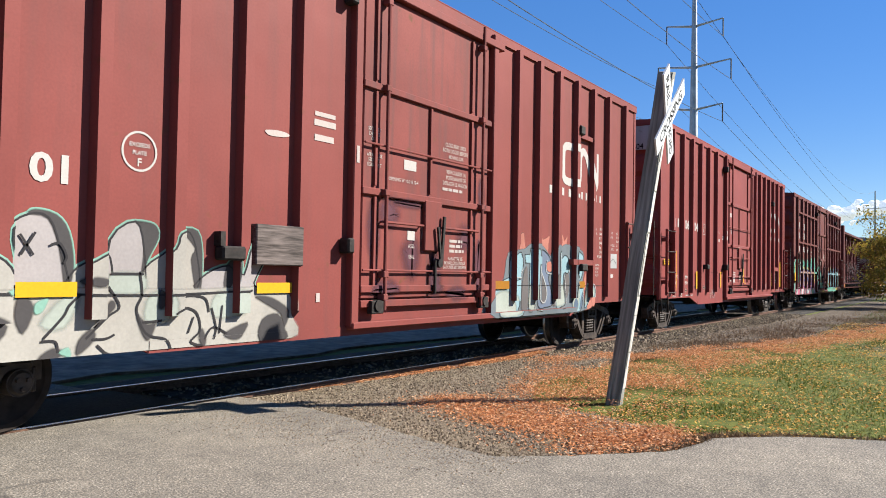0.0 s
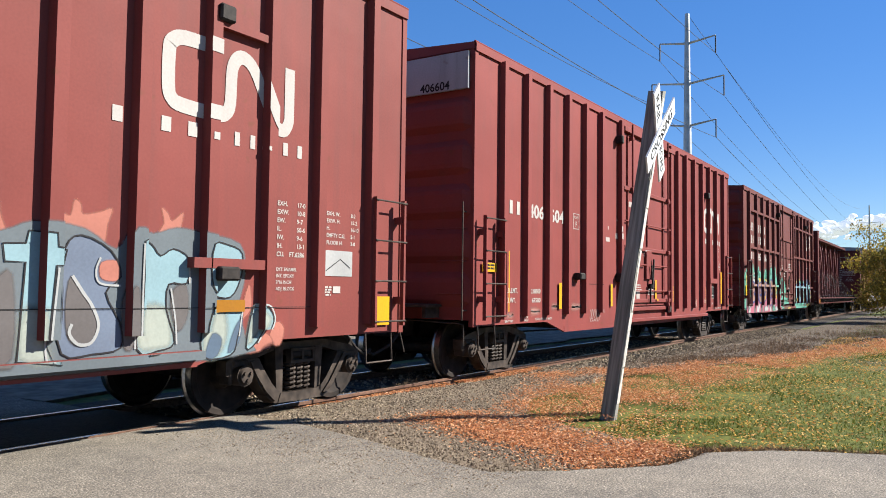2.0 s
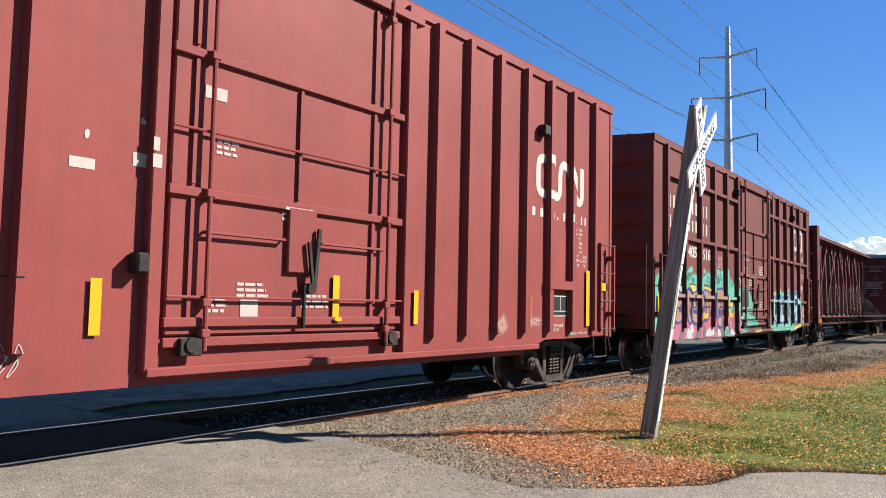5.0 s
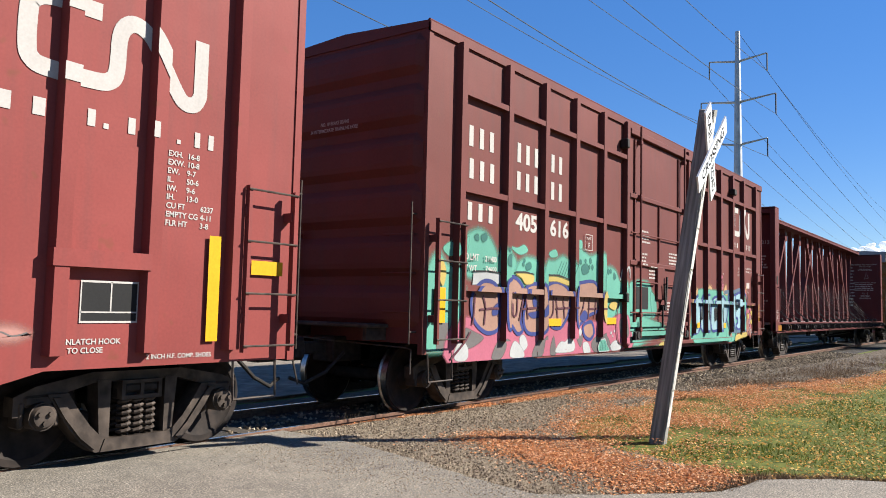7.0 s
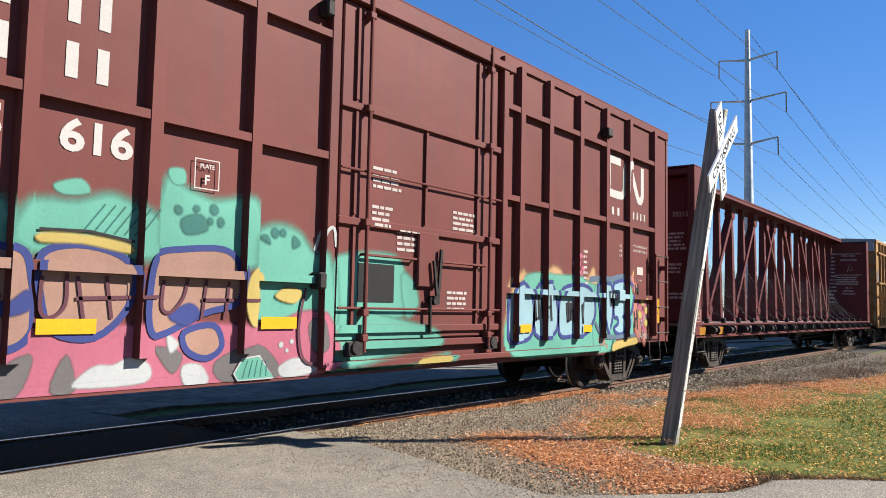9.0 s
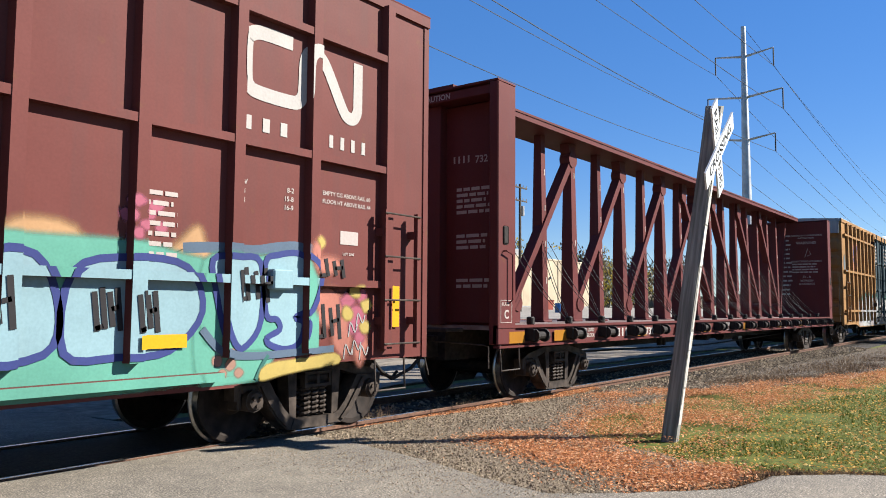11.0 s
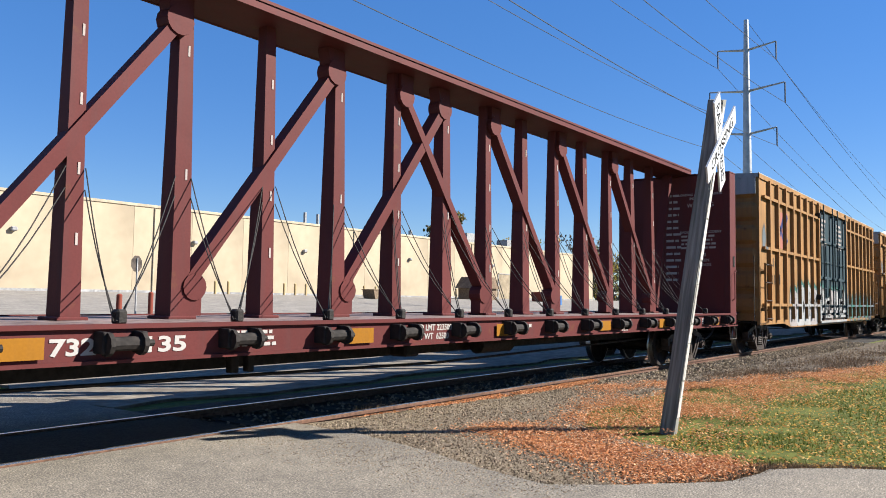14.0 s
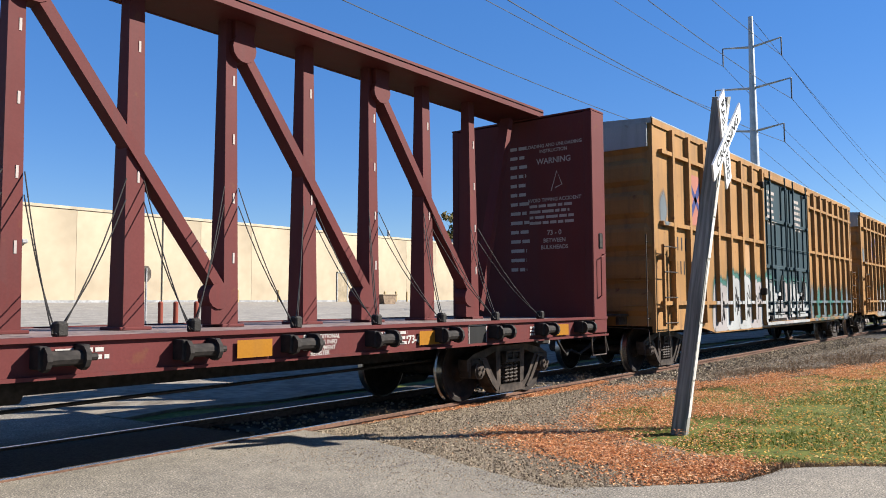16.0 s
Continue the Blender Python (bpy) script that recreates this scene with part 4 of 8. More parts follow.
def underframe(car, L, lo):
    part("centre_sill", Build().box(0.3, L - 0.3, -0.2, 0.2, 0.66, 1.0), STEEL_DARK, car)
    me = Build().box(-0.06, 0.06, -1.42, 1.42, 0.72, 0.98).mesh("cross_bearer")
    for k in range(7):
        part("cross_bearer", me, STEEL_DARK, car, at=pose(3.2 + (L - 6.4) * k / 6, 0, 0))
    part("brake_reservoir", Build().tube((L * 0.58, 0.5, 0.62), (L * 0.58 + 0.9, 0.5, 0.62), 0.2, 14), STEEL_DARK, car, smooth=True)
    g = Build().pipe([(2.9, -0.5, 0.62), (L / 2, -0.5, 0.55), (L - 2.9, -0.5, 0.62)], 0.018, 6)
    g.pipe([(3.2, 0.3, 0.68), (L - 3.2, 0.3, 0.68)], 0.03, 6)
    part("brake_rod", g, STEEL_DARK, car)


def boxcar(label, x0, L, mat, ribs, rails, door, body_lo, ends, roof_mat, door_mat=None, group="boxcars in the train", doors=1, rail_spans=None, eave=5.1, steps=None):
    """A high boxcar: body at x 0..L, side sheets at y = +-1.5 with posts standing out, a plug door between door[0] and door[1]."""
    car = thing("boxcar", label, "freight car", pose(x0, 0, 0), group)
    door_mat = door_mat or mat
    d0, d1 = door
    lo_end, lo_mid, m0, m1 = body_lo
    # side sheets with the deeper sill between the trucks, drawn as one hollow box
    outline = [(0, lo_end), (m0 - 0.75, lo_end), (m0, lo_mid), (m1, lo_mid), (m1 + 0.75, lo_end), (L, lo_end), (L, eave - 0.12), (0, eave - 0.12)]
    for s in (-1, 1):
        part("side_sheet", Build().prism(outline, min(s * 1.46, s * 1.5), max(s * 1.46, s * 1.5)), mat, car)
    part("floor", Build().box(0.05, L - 0.05, -1.45, 1.45, 1.0, 1.1), STEEL_DARK, car)
    for x in (0.0, L - 0.06):
        part("end_sheet", Build().box(x, x + 0.06, -1.455, 1.455, 0.95, eave - 0.12), mat, car)
    g = Build()
    nr = 16
    g.add([(x, y, z) for x in (-0.02, L + 0.02) for y, z in ((-1.5, eave - 0.12), (-1.5, eave - 0.02), (0, eave + 0.07), (1.5, eave - 0.02), (1.5, eave - 0.12))], [(0, 5, 6, 1), (1, 6, 7, 2), (2, 7, 8, 3), (3, 8, 9, 4), (0, 1, 2, 3, 4), (9, 8, 7, 6, 5), (0, 4, 9, 5)])
    roof = part("roof", g, roof_mat, car)
    for k in range(nr):
        x = 0.4 + (L - 0.8) * k / (nr - 1)
        g = Build().add([(x + dx, y, z + dz) for dx in (-0.05, 0.05) for y, z, dz in ((-1.48, eave - 0.03, 0.05), (0, eave + 0.06, 0.05), (1.48, eave - 0.03, 0.05), (-1.48, eave - 0.03, 0), (0, eave + 0.06, 0), (1.48, eave - 0.03, 0))], [(0, 1, 7, 6), (1, 2, 8, 7), (0, 3, 4, 1), (1, 4, 5, 2), (6, 7, 10, 9), (7, 8, 11, 10), (0, 6, 9, 3), (2, 5, 11, 8)])
        part("roof_seam", g, roof_mat, roof)
    post_lo = lo_end + 0.12
    me = Build().add([(x, y, z) for z0, z1, w in ((post_lo, eave - 0.14, 0.06),) for z in (z0, z1) for x, y in ((-w - 0.02, 0), (-w, -0.1), (w, -0.1), (w + 0.02, 0))], [(0, 1, 5, 4), (1, 2, 6, 5), (2, 3, 7, 6), (0, 3, 2, 1), (4, 5, 6, 7)]).mesh("side_post")
    for x in ribs:
        for s in (-1, 1):
            part("side_post", me, mat, car, at=pose(x, s * 1.498, 0, 0, 0, 0 if s < 0 else 180))
    zs = []
    for (a, b) in rail_spans or [(0.1, d0), (d1, L - 0.1)]:
        for z in rails:
            for s in (-1, 1):
                part("side_rail", Build().box(a, b, min(s * 1.49, s * 1.59), max(s * 1.49, s * 1.59), z - 0.04, z + 0.04), mat, car)
            zs.append((z - 0.04, z + 0.04, a, b, -1.59))
    for s in (-1, 1):
        part("top_chord", Build().box(-0.01, L + 0.01, min(s * 1.49, s * 1.535), max(s * 1.49, s * 1.535), eave - 0.16, eave - 0.035), mat, car)
        part("side_sill", Build().box(m0, m1, min(s * 1.45, s * 1.506), max(s * 1.45, s * 1.506), lo_mid - 0.01, lo_mid + 0.1), mat, car)
        for x in (0.035, L - 0.035):
            part("corner_post", Build().box(x - 0.045, x + 0.045, min(s * 1.44, s * 1.515), max(s * 1.44, s * 1.515), lo_end - 0.01, eave - 0.03), mat, car)
    part("roof_eave", Build().tube((-0.02, -1.51, eave - 0.02), (L + 0.02, -1.51, eave - 0.02), 0.022, 6), roof_mat if roof_mat is not GALVANISED else GALVANISED, car)
    # doors
    boxes = []
    w = (d1 - d0) / doors
    for k in range(doors):
        a, b = d0 + k * w + 0.12, d0 + (k + 1) * w - 0.12
        z0, z1 = lo_end + 0.22, eave - 0.32
        door_ob = part("plug_door", Build().soft_box(a, b, -1.545, -1.49, z0, z1, 0.015), door_mat, car, "sliding plug door")
        boxes.append((a, b, z0, z1, -1.545))
        for z in (z0 - 0.06, z0 + 0.12, z0 + 1.31, z0 + 2.61):
            part("door_rail", Build().soft_box(a - 0.04, b + 0.04, -1.59, -1.54, z - 0.045, z + 0.045, 0.01), door_mat, door_ob)
            boxes.append((a - 0.04, b + 0.04, z - 0.045, z + 0.045, -1.59))
        for z in (z0 + 0.3, z0 + 1.84):
            part("operating_rod", Build().tube((a - 0.03, -1.60, z + 0.05), (b + 0.03, -1.60, z + 0.05), 0.014, 6), door_mat, door_ob)
        mid = (a + b) / 2 + 0.08
        for f0, f1, z2, z3 in ((a + 0.22, 0, z0 + 0.1, z0 + 1.3), (b - 0.5, 0, z0 + 0.1, z0 + 1.3), (a + 0.22, 0, z0 + 1.34, z0 + 2.6), (mid - 0.15, 0, z0 + 1.34, z0 + 2.6), (b - 0.5, 0, z0 + 1.34, z0 + 2.6), (b - 0.5, 0, z0 + 2.64, z1), (a + 0.22, 0, z0 + 2.64, z1)):
            part("door_stiffener", Build().box(f0 - 0.02, f0 + 0.02, -1.58, -1.54, z2 + 0.05, z3 - 0.05), door_mat, door_ob)
        for x in (a + 0.37, b - 0.28):
            bar_ob = part("lock_bar", Build().tube((x, -1.63, lo_end + 0.08), (x, -1.63, eave - 0.1), 0.024, 8), door_mat, door_ob)
            for z in (z0 + 0.02, z0 + 0.3, z0 + 1.31, z0 + 2.61, z1 - 0.1):
                part("bracket", Build().soft_box(x - 0.05, x + 0.05, -1.655, -1.55, z - 0.04, z + 0.04, 0.01), door_mat, bar_ob)
        g = Build().soft_box(mid - 0.3, mid + 0.1, -1.60, -1.54, z0 + 0.62, z0 + 1.3, 0.012)
        part("lock_box", g, door_mat, door_ob)
        g = Build().beam((mid + 0.04, -1.64, z0 + 0.42), (mid + 0.1, -1.64, z0 + 1.1), 0.03, 0.045).beam((mid + 0.03, -1.64, z0 + 0.45), (mid - 0.05, -1.64, z0 + 0.95), 0.03, 0.035)
        g.tube((mid, -1.66, z0 + 0.46), (mid, -1.56, z0 + 0.46), 0.06, 10).tube((mid - 0.08, -1.62, z0 + 0.05), (mid - 0.08, -1.62, z0 + 0.5), 0.022, 8)
        part("door_lever", g, STEEL_DARK, door_ob, "greasy door operating lever")
        for u, v in ((a + 0.36, mid - 0.36), (mid + 0.16, b - 0.34)):
            part("grab_iron", Build().pipe([(u, -1.55, z0 + 0.95), (u, -1.61, z0 + 0.95), (v, -1.61, z0 + 0.95), (v, -1.55, z0 + 0.95)], 0.017, 6), door_mat, door_ob)
    for x in (d0 - 0.03, d1 + 0.03):
        part("door_post", Build().soft_box(x - 0.07, x + 0.07, -1.60, -1.49, lo_mid + 0.1, eave - 0.1, 0.012), mat, car)
    part("upper_door_track", Build().soft_box(d0 + 0.05, d1 + 0.25, -1.62, -1.5, eave - 0.31, eave - 0.20, 0.01), mat, car)
    part("lower_door_track", Build().soft_box(d0 - 0.08, d1 + 0.97 * (d1 - d0), -1.62, -1.5, lo_mid + 0.07, lo_mid + 0.15, 0.01), mat, car)
    for x in (d0 + 0.35, d1 - 0.3):
        part("door_roller", Build().tube((x, -1.66, lo_end + 0.14), (x, -1.54, lo_end + 0.14), 0.07, 10).soft_box(x - 0.12, x + 0.12, -1.64, -1.56, lo_end + 0.04, lo_end + 0.2, 0.01), STEEL_DARK, car)
    for x in (d0 - 0.18,):
        for z in (eave - 0.55, lo_end + 0.85):
            part("door_stop", Build().soft_box(x - 0.06, x + 0.06, -1.66, -1.5, z - 0.09, z + 0.09, 0.02), STEEL_DARK, car)
    boxes.append((m0, m1, lo_mid - 0.01, lo_mid + 0.1, -1.506))
    boxes.append((d0 - 0.08, d1 + 0.97 * (d1 - d0), lo_mid + 0.07, lo_mid + 0.15, -1.62))
    underframe(car, L, lo_end)
    for x in (1.47, L - 1.47):
        truck(car, x)
    for x, s in ((0, -1), (L, 1)):
        coupler(car, x, s)
        end_wall(car, x, s, mat, 1.0, eave - 0.05)
    for x in steps or (0.17, L - 0.73):
        ladder(car, x, x + 0.58, 0.95, 2.56, 4, -1.62, mat)
        stirrup(car, x - 0.02, x + 0.5, lo_end)
    boxes += [(x - 0.07, x + 0.07, post_lo, eave - 0.14, -1.598) for x in ribs] + [(x - 0.07, x + 0.07, lo_mid + 0.1, eave - 0.1, -1.6) for x in (d0 - 0.03, d1 + 0.03)]
    side = Side(-1.5, (), zs, boxes)
    side.low, side.x0, side.x1 = lo_mid + 0.02, -0.005, L
    return car, side


def reflectors(car, side, spots, mat=None):
    for x, z, w, h in spots:
        paint("reflector", [bar(x, z, w, h)], mat or YELLOW, car, side, "yellow reflective strip", 16)


def worm_logo(x, z, h):
    """A railway mark as one broad continuous band."""
    k = h / 0.72
    pts = [(0.46, 0.86), (0.14, 0.86), (0.03, 0.8), (0.0, 0.7), (0.0, 0.34), (0.03, 0.22), (0.12, 0.17), (0.44, 0.16), (0.54, 0.2), (0.58, 0.32), (0.59, 0.66), (0.63, 0.8), (0.7, 0.85), (0.79, 0.8), (0.87, 0.66), (1.03, 0.28), (1.1, 0.17), (1.18, 0.17), (1.225, 0.27), (1.23, 0.4), (1.23, 0.9)]
    return ribbon([(x + a * 1.28, z + (b - 0.16) * k) for a, b in smooth_loop(pts, 4, False)], 0.145)


def red_boxcars():
    L = 15.65
    lo = (0.86, 0.66, 3.3, L - 3.3)
    # first car
    ribs = [0.38, 1.16, 1.97, 2.75, 3.53, 4.32, 5.13] + [10.09, 10.85, 11.63, 12.42, 13.2, 13.98, 14.92]
    car, side = boxcar("oxide-red ribbed boxcar with grey and pale blue spray-painted letters", 1.15, L, RED, ribs, [], (6.05, 9.25), lo, RED, RED, RED_DOOR, eave=5.19)
    rng = random.Random(2)
    paint("car_number", spanned("01", 2.18, 2.5, 2.09, 0.22), WHITE, car, side, "white stencilled figures", 3)
    ring = [(3.15 + 0.17 * math.cos(k * math.tau / 28), 2.44 + 0.17 * math.sin(k * math.tau / 28)) for k in range(28)]
    paint("stencil_ring", ribbon(ring, 0.02, True), WHITE, car, side, "white stencilled ring", 3)
    for w, z in (("EXCEEDS", 2.48), ("PLATE", 2.41), ("F", 2.31)):
        s = 0.036 if w != "F" else 0.07
        raw = lettering(w, 0, z, s, 0.02)
        c = max(q[0] for p in raw for q in p) / 2
        paint("stencil", [[(3.15 - c + a, b) for a, b in p] for p in raw], WHITE, car, side, "white stencilled words", 3)
    paint("logo", worm_logo(11.93, 3.13, 0.68), WHITE, car, side, "broad white band forming a mark", 3)
    for p in blocks("#", 11.30, 2.86, 0.14, 0.23, 0.06) + blocks("##.", 11.80, 2.86, 0.14, 0.24, 0.06) + blocks("##.", 12.7, 2.86, 0.14, 0.15, 0.06) + blocks("##", 13.38, 2.86, 0.14, 0.16, 0.06):
        paint("web_address_bar", [p], WHITE, car, side, "white bars below the mark", 3)
    rows = [("EXH.", "17-0"), ("EXW.", "10-8"), ("EW.", "9-7"), ("IL.", "50-6"), ("IW.", "9-6"), ("IH.", "13-1"), ("CU.", "FT.6286")]
    polys = []
    for k, (a, b) in enumerate(rows):
        polys += lettering(a, 13.36, 2.31 - k * 0.092, 0.05, 0.02) + lettering(b, 13.55 if k == 6 else 13.66, 2.31 - k * 0.092, 0.05, 0.02)
    for k, w in enumerate(["EXT. ENAMEL", "INT. EPOXY", "7/16 INCH", "ADJ. BLOCK"]):
        polys += lettering(w, 13.36, 1.60 - k * 0.07, 0.036, 0.02)
    for k, (a, b) in enumerate([("EXH. W.", "8-2"), ("EXW. H.", "15-2"), ("H.", "16-10"), ("EMPTY C.G.", "5-1"), ("FLOOR H.", "3-8")]):
        polys += lettering(a, 14.15, 2.27 - k * 0.085, 0.045, 0.02) + lettering(b, 14.58, 2.27 - k * 0.085, 0.045, 0.02)
    paint("dimension_table", polys, WHITE, car, side, "white stencilled dimensions", 3)
    paint("placard", [bar(14.1, 1.56, 0.52, 0.3)], SPRAY["white"], car, side, "white square placard", 3)
    paint("placard_line", ribbon([(14.15, 1.62), (14.4, 1.76), (14.58, 1.66)], 0.012), SPRAY["dark"], car, side, "", 4)
    paint("sticker", [bar(14.28, 1.36, 0.13, 0.08)] + small_print(rng, 14.1, 1.42, 0.16, 4, 0.02, 0.03), WHITE, car, side, "small white stickers", 3)
    for q in [blob(rng, 4.79, 2.86, 0.34, 0.08), bar(5.37, 3.16, 0.34, 0.05), bar(5.36, 3.05, 0.36, 0.07), bar(5.37, 2.88, 0.32, 0.07), bar(5.99, 2.7, 0.05, 0.2), bar(5.45, 1.06, 0.06, 0.1)]:
        paint("scuff", [q], OFFWHITE, car, side, "patches of white primer", 3)
    # grey letters: rounded tops over a pale band, shadowed on one flank, mint along the upper edge
    soft = lambda shapes: [smooth_loop(q, 3) for q in shapes]
    pale = [[(2.03, 1.69), (2.19, 1.82), (2.35, 1.8), (2.45, 1.56), (2.52, 1.2), (2.12, 1.2), (2.07, 1.42)], [(2.50, 1.2), (2.57, 1.38), (2.72, 1.47), (2.87, 1.53), (2.92, 1.36), (2.9, 1.2)], [(2.89, 1.65), (3.13, 1.82), (3.22, 1.59), (3.22, 1.2), (2.9, 1.2)], [(3.21, 1.2), (3.23, 1.41), (3.49, 1.59), (3.55, 1.73), (3.71, 1.75), (3.8, 1.53), (3.79, 1.2)], [(3.8, 1.2), (3.92, 1.37), (4.19, 1.45), (4.3, 1.36), (4.42, 1.69), (4.61, 1.78), (4.68, 1.58), (4.52, 1.28), (4.55, 1.15)], [(1.2, 1.2), (1.2, 1.68), (1.42, 1.84), (1.62, 1.68), (1.64, 1.2)], [(0.55, 1.2), (0.52, 1.6), (0.75, 1.8), (0.95, 1.55), (0.98, 1.2)], [(1.64, 1.2), (1.68, 1.4), (1.85, 1.5), (2.02, 1.4), (2.05, 1.2)]]
    shade = [[(2.19, 1.82), (2.24, 1.86), (2.41, 1.83), (2.52, 1.7), (2.57, 1.42), (2.51, 1.2), (2.44, 1.56), (2.34, 1.79)], [(3.13, 1.82), (3.25, 1.82), (3.34, 1.79), (3.37, 1.69), (3.27, 1.5), (3.2, 1.34), (3.22, 1.59), (3.18, 1.77)], [(3.62, 1.77), (3.8, 1.77), (3.86, 1.55), (3.85, 1.2), (3.79, 1.22), (3.73, 1.5), (3.77, 1.61)], [(4.16, 1.45), (4.27, 1.5), (4.25, 1.28), (4.13, 1.22)], [(1.42, 1.84), (1.5, 1.86), (1.68, 1.7), (1.7, 1.3), (1.62, 1.3), (1.58, 1.66)]]
    for k, t in enumerate(pale):
        paint("spray_edge", ribbon(smooth_loop(t, 3), 0.05, True), SPRAY["mint"], car, side, "mint spray edge", 1 + 0.1 * k)
        paint("spray_letter", [smooth_loop(t, 3)], SPRAY["lilac" if k % 2 == 0 else "grey"], car, side, "pale grey sprayed letter", 3 + 0.1 * k, 0.03)
    for k, t in enumerate(pale):
        paint("spray_outline", ribbon(smooth_loop(t, 3), 0.016, True), SPRAY["dark"], car, side, "thin dark outline", 4.7)
    for k, t in enumerate(shade):
        paint("spray_edge", ribbon(smooth_loop(t, 3), 0.035, True), SPRAY["mint"], car, side, "mint spray edge", 2 + 0.1 * k)
        paint("spray_shadow", [smooth_loop(t, 3)], SPRAY["char"], car, side, "dark grey sprayed shadow", 4 + 0.1 * k, 0.02)
    base = smooth_loop([(0.3, 0.66), (2.6, 0.64), (4.98, 0.66), (5.06, 0.95), (5.0, 1.18), (4.6, 1.24), (3.8, 1.22), (2.6, 1.24), (1.4, 1.22), (0.3, 1.24)], 4)
    paint("spray_ground", [base], SPRAY["grey"], car, side, "pale grey spray paint", 5, 0.03)
    paint_each("spray_tints", soft([[(2.9, 1.2), (2.9, 1.35), (3.22, 1.35), (3.22, 1.2)], [(3.25, 0.95), (3.3, 1.18), (3.5, 1.16), (3.5, 0.95)], [(4.0, 0.95), (4.05, 1.18), (4.4, 1.18), (4.42, 0.98)], [(2.3, 0.95), (2.5, 1.17), (2.62, 1.15), (2.5, 0.92)]]), SPRAY["pale"], car, side, "cream sprayed tint", 5.5, 0.06)
    paint_each("spray_darks", soft([[(2.14, 1.19), (2.25, 1.09), (2.17, 0.89), (2.1, 1.03)], [(2.76, 0.9), (2.95, 1.07), (2.91, 1.13), (2.83, 1.0)], [(2.62, 0.69), (2.77, 0.81), (2.74, 0.9), (2.63, 0.81)], [(2.29, 0.68), (2.41, 0.76), (2.5, 0.72), (2.4, 0.66)], [(3.16, 1.01), (3.27, 0.91), (3.36, 0.92), (3.29, 0.77), (3.22, 0.84)], [(3.39, 1.21), (3.45, 1.18), (3.45, 1.07), (3.39, 1.05)], [(4.64, 0.9), (4.86, 0.95), (4.97, 0.78), (4.98, 0.68), (4.61, 0.68)], [(4.54, 1.14), (4.77, 1.12), (5.02, 0.98), (4.95, 0.8), (4.9, 0.95), (4.69, 1.06)], [(4.14, 0.78), (4.44, 0.88), (4.36, 0.74), (4.25, 0.72)], [(2.62, 1.29), (2.72, 1.33), (2.88, 1.29), (2.75, 1.25)], [(1.6, 0.95), (1.85, 1.05), (2.05, 0.95), (1.9, 0.8)], [(0.9, 0.8), (1.1, 1.0), (1.2, 0.8)], [(3.84, 0.75), (3.87, 0.85), (3.92, 0.74), (3.89, 0.67)]]), SPRAY["char"], car, side, "dark grey sprayed patch", 8, 0.03)
    paint_each("spray_mints", soft([[(2.26, 1.12), (2.36, 1.16), (2.32, 1.06), (2.26, 1.04)], [(2.46, 0.72), (2.54, 0.76), (2.56, 0.68)], [(2.0, 1.22), (2.12, 1.24), (2.1, 1.16)]]), SPRAY["mint"], car, side, "mint sprayed gap", 8.8, 0.02)
    for q in ([(0.3, 1.19), (2.0, 1.2), (3.3, 1.17), (4.5, 1.2)], [(2.9, 1.36), (3.22, 1.36)], [(2.33, 0.84), (2.49, 1.01), (2.54, 1.1), (2.64, 1.19)], [(2.69, 0.82), (2.79, 0.91), (2.89, 1.0), (2.99, 1.08), (2.88, 1.25)], [(3.18, 1.38), (3.21, 1.18), (3.16, 1.04), (3.26, 0.83), (3.46, 0.77), (3.52, 0.68)], [(3.51, 1.0), (3.64, 1.05), (3.8, 1.0), (3.85, 0.83), (3.74, 0.73), (3.88, 0.68)], [(3.98, 1.04), (4.04, 0.84), (4.01, 0.74)], [(4.11, 1.06), (4.08, 0.79)], [(3.77, 0.96), (3.71, 0.81)], [(3.9, 0.74), (4.0, 0.85), (4.18, 0.78)], [(2.74, 0.81), (2.87, 0.81), (2.95, 0.84)], [(2.79, 0.76), (2.87, 0.69), (2.95, 0.66)], [(2.31, 0.82), (2.43, 0.81), (2.45, 0.72)], [(3.22, 0.93), (3.42, 0.94)], [(3.6, 1.12), (3.72, 1.16), (3.9, 1.13), (3.95, 1.0)], [(2.12, 1.66), (2.23, 1.5)], [(2.24, 1.68), (2.13, 1.5)], [(2.36, 1.58), (2.44, 1.6), (2.5, 1.5), (2.48, 1.44)], [(1.2, 0.72), (1.4, 1.0), (1.75, 1.1), (1.8, 1.4)], [(0.7, 0.7), (0.8, 1.0), (1.1, 1.15)]):
        paint("spray_line", ribbon(smooth_loop(q, 5, False), 0.02), SPRAY["dark"], car, side, "black sprayed line", 9)
    reflectors(car, side, [(2.09, 1.17, 0.5, 0.12), (4.54, 1.17, 0.5, 0.11)], YELLOW)
    # pale blue letters at the right
    rounded = lambda shapes: [smooth_loop(q, 3) for q in shapes]
    horns = rounded([[(10.93, 1.8), (10.95, 2.0), (11.02, 2.0), (11.05, 2.13), (11.11, 2.1), (11.13, 2.02), (11.28, 2.05), (11.4, 2.09), (11.36, 1.95), (11.3, 1.75)], [(11.84, 1.85), (11.93, 2.0), (11.9, 2.14), (11.97, 2.1), (12.02, 2.03), (12.14, 2.12), (12.12, 1.98), (12.08, 1.85)], [(10.1, 1.8), (10.2, 2.0), (10.18, 2.12), (10.28, 2.06), (10.42, 2.1), (10.46, 1.95), (10.48, 1.8)]])
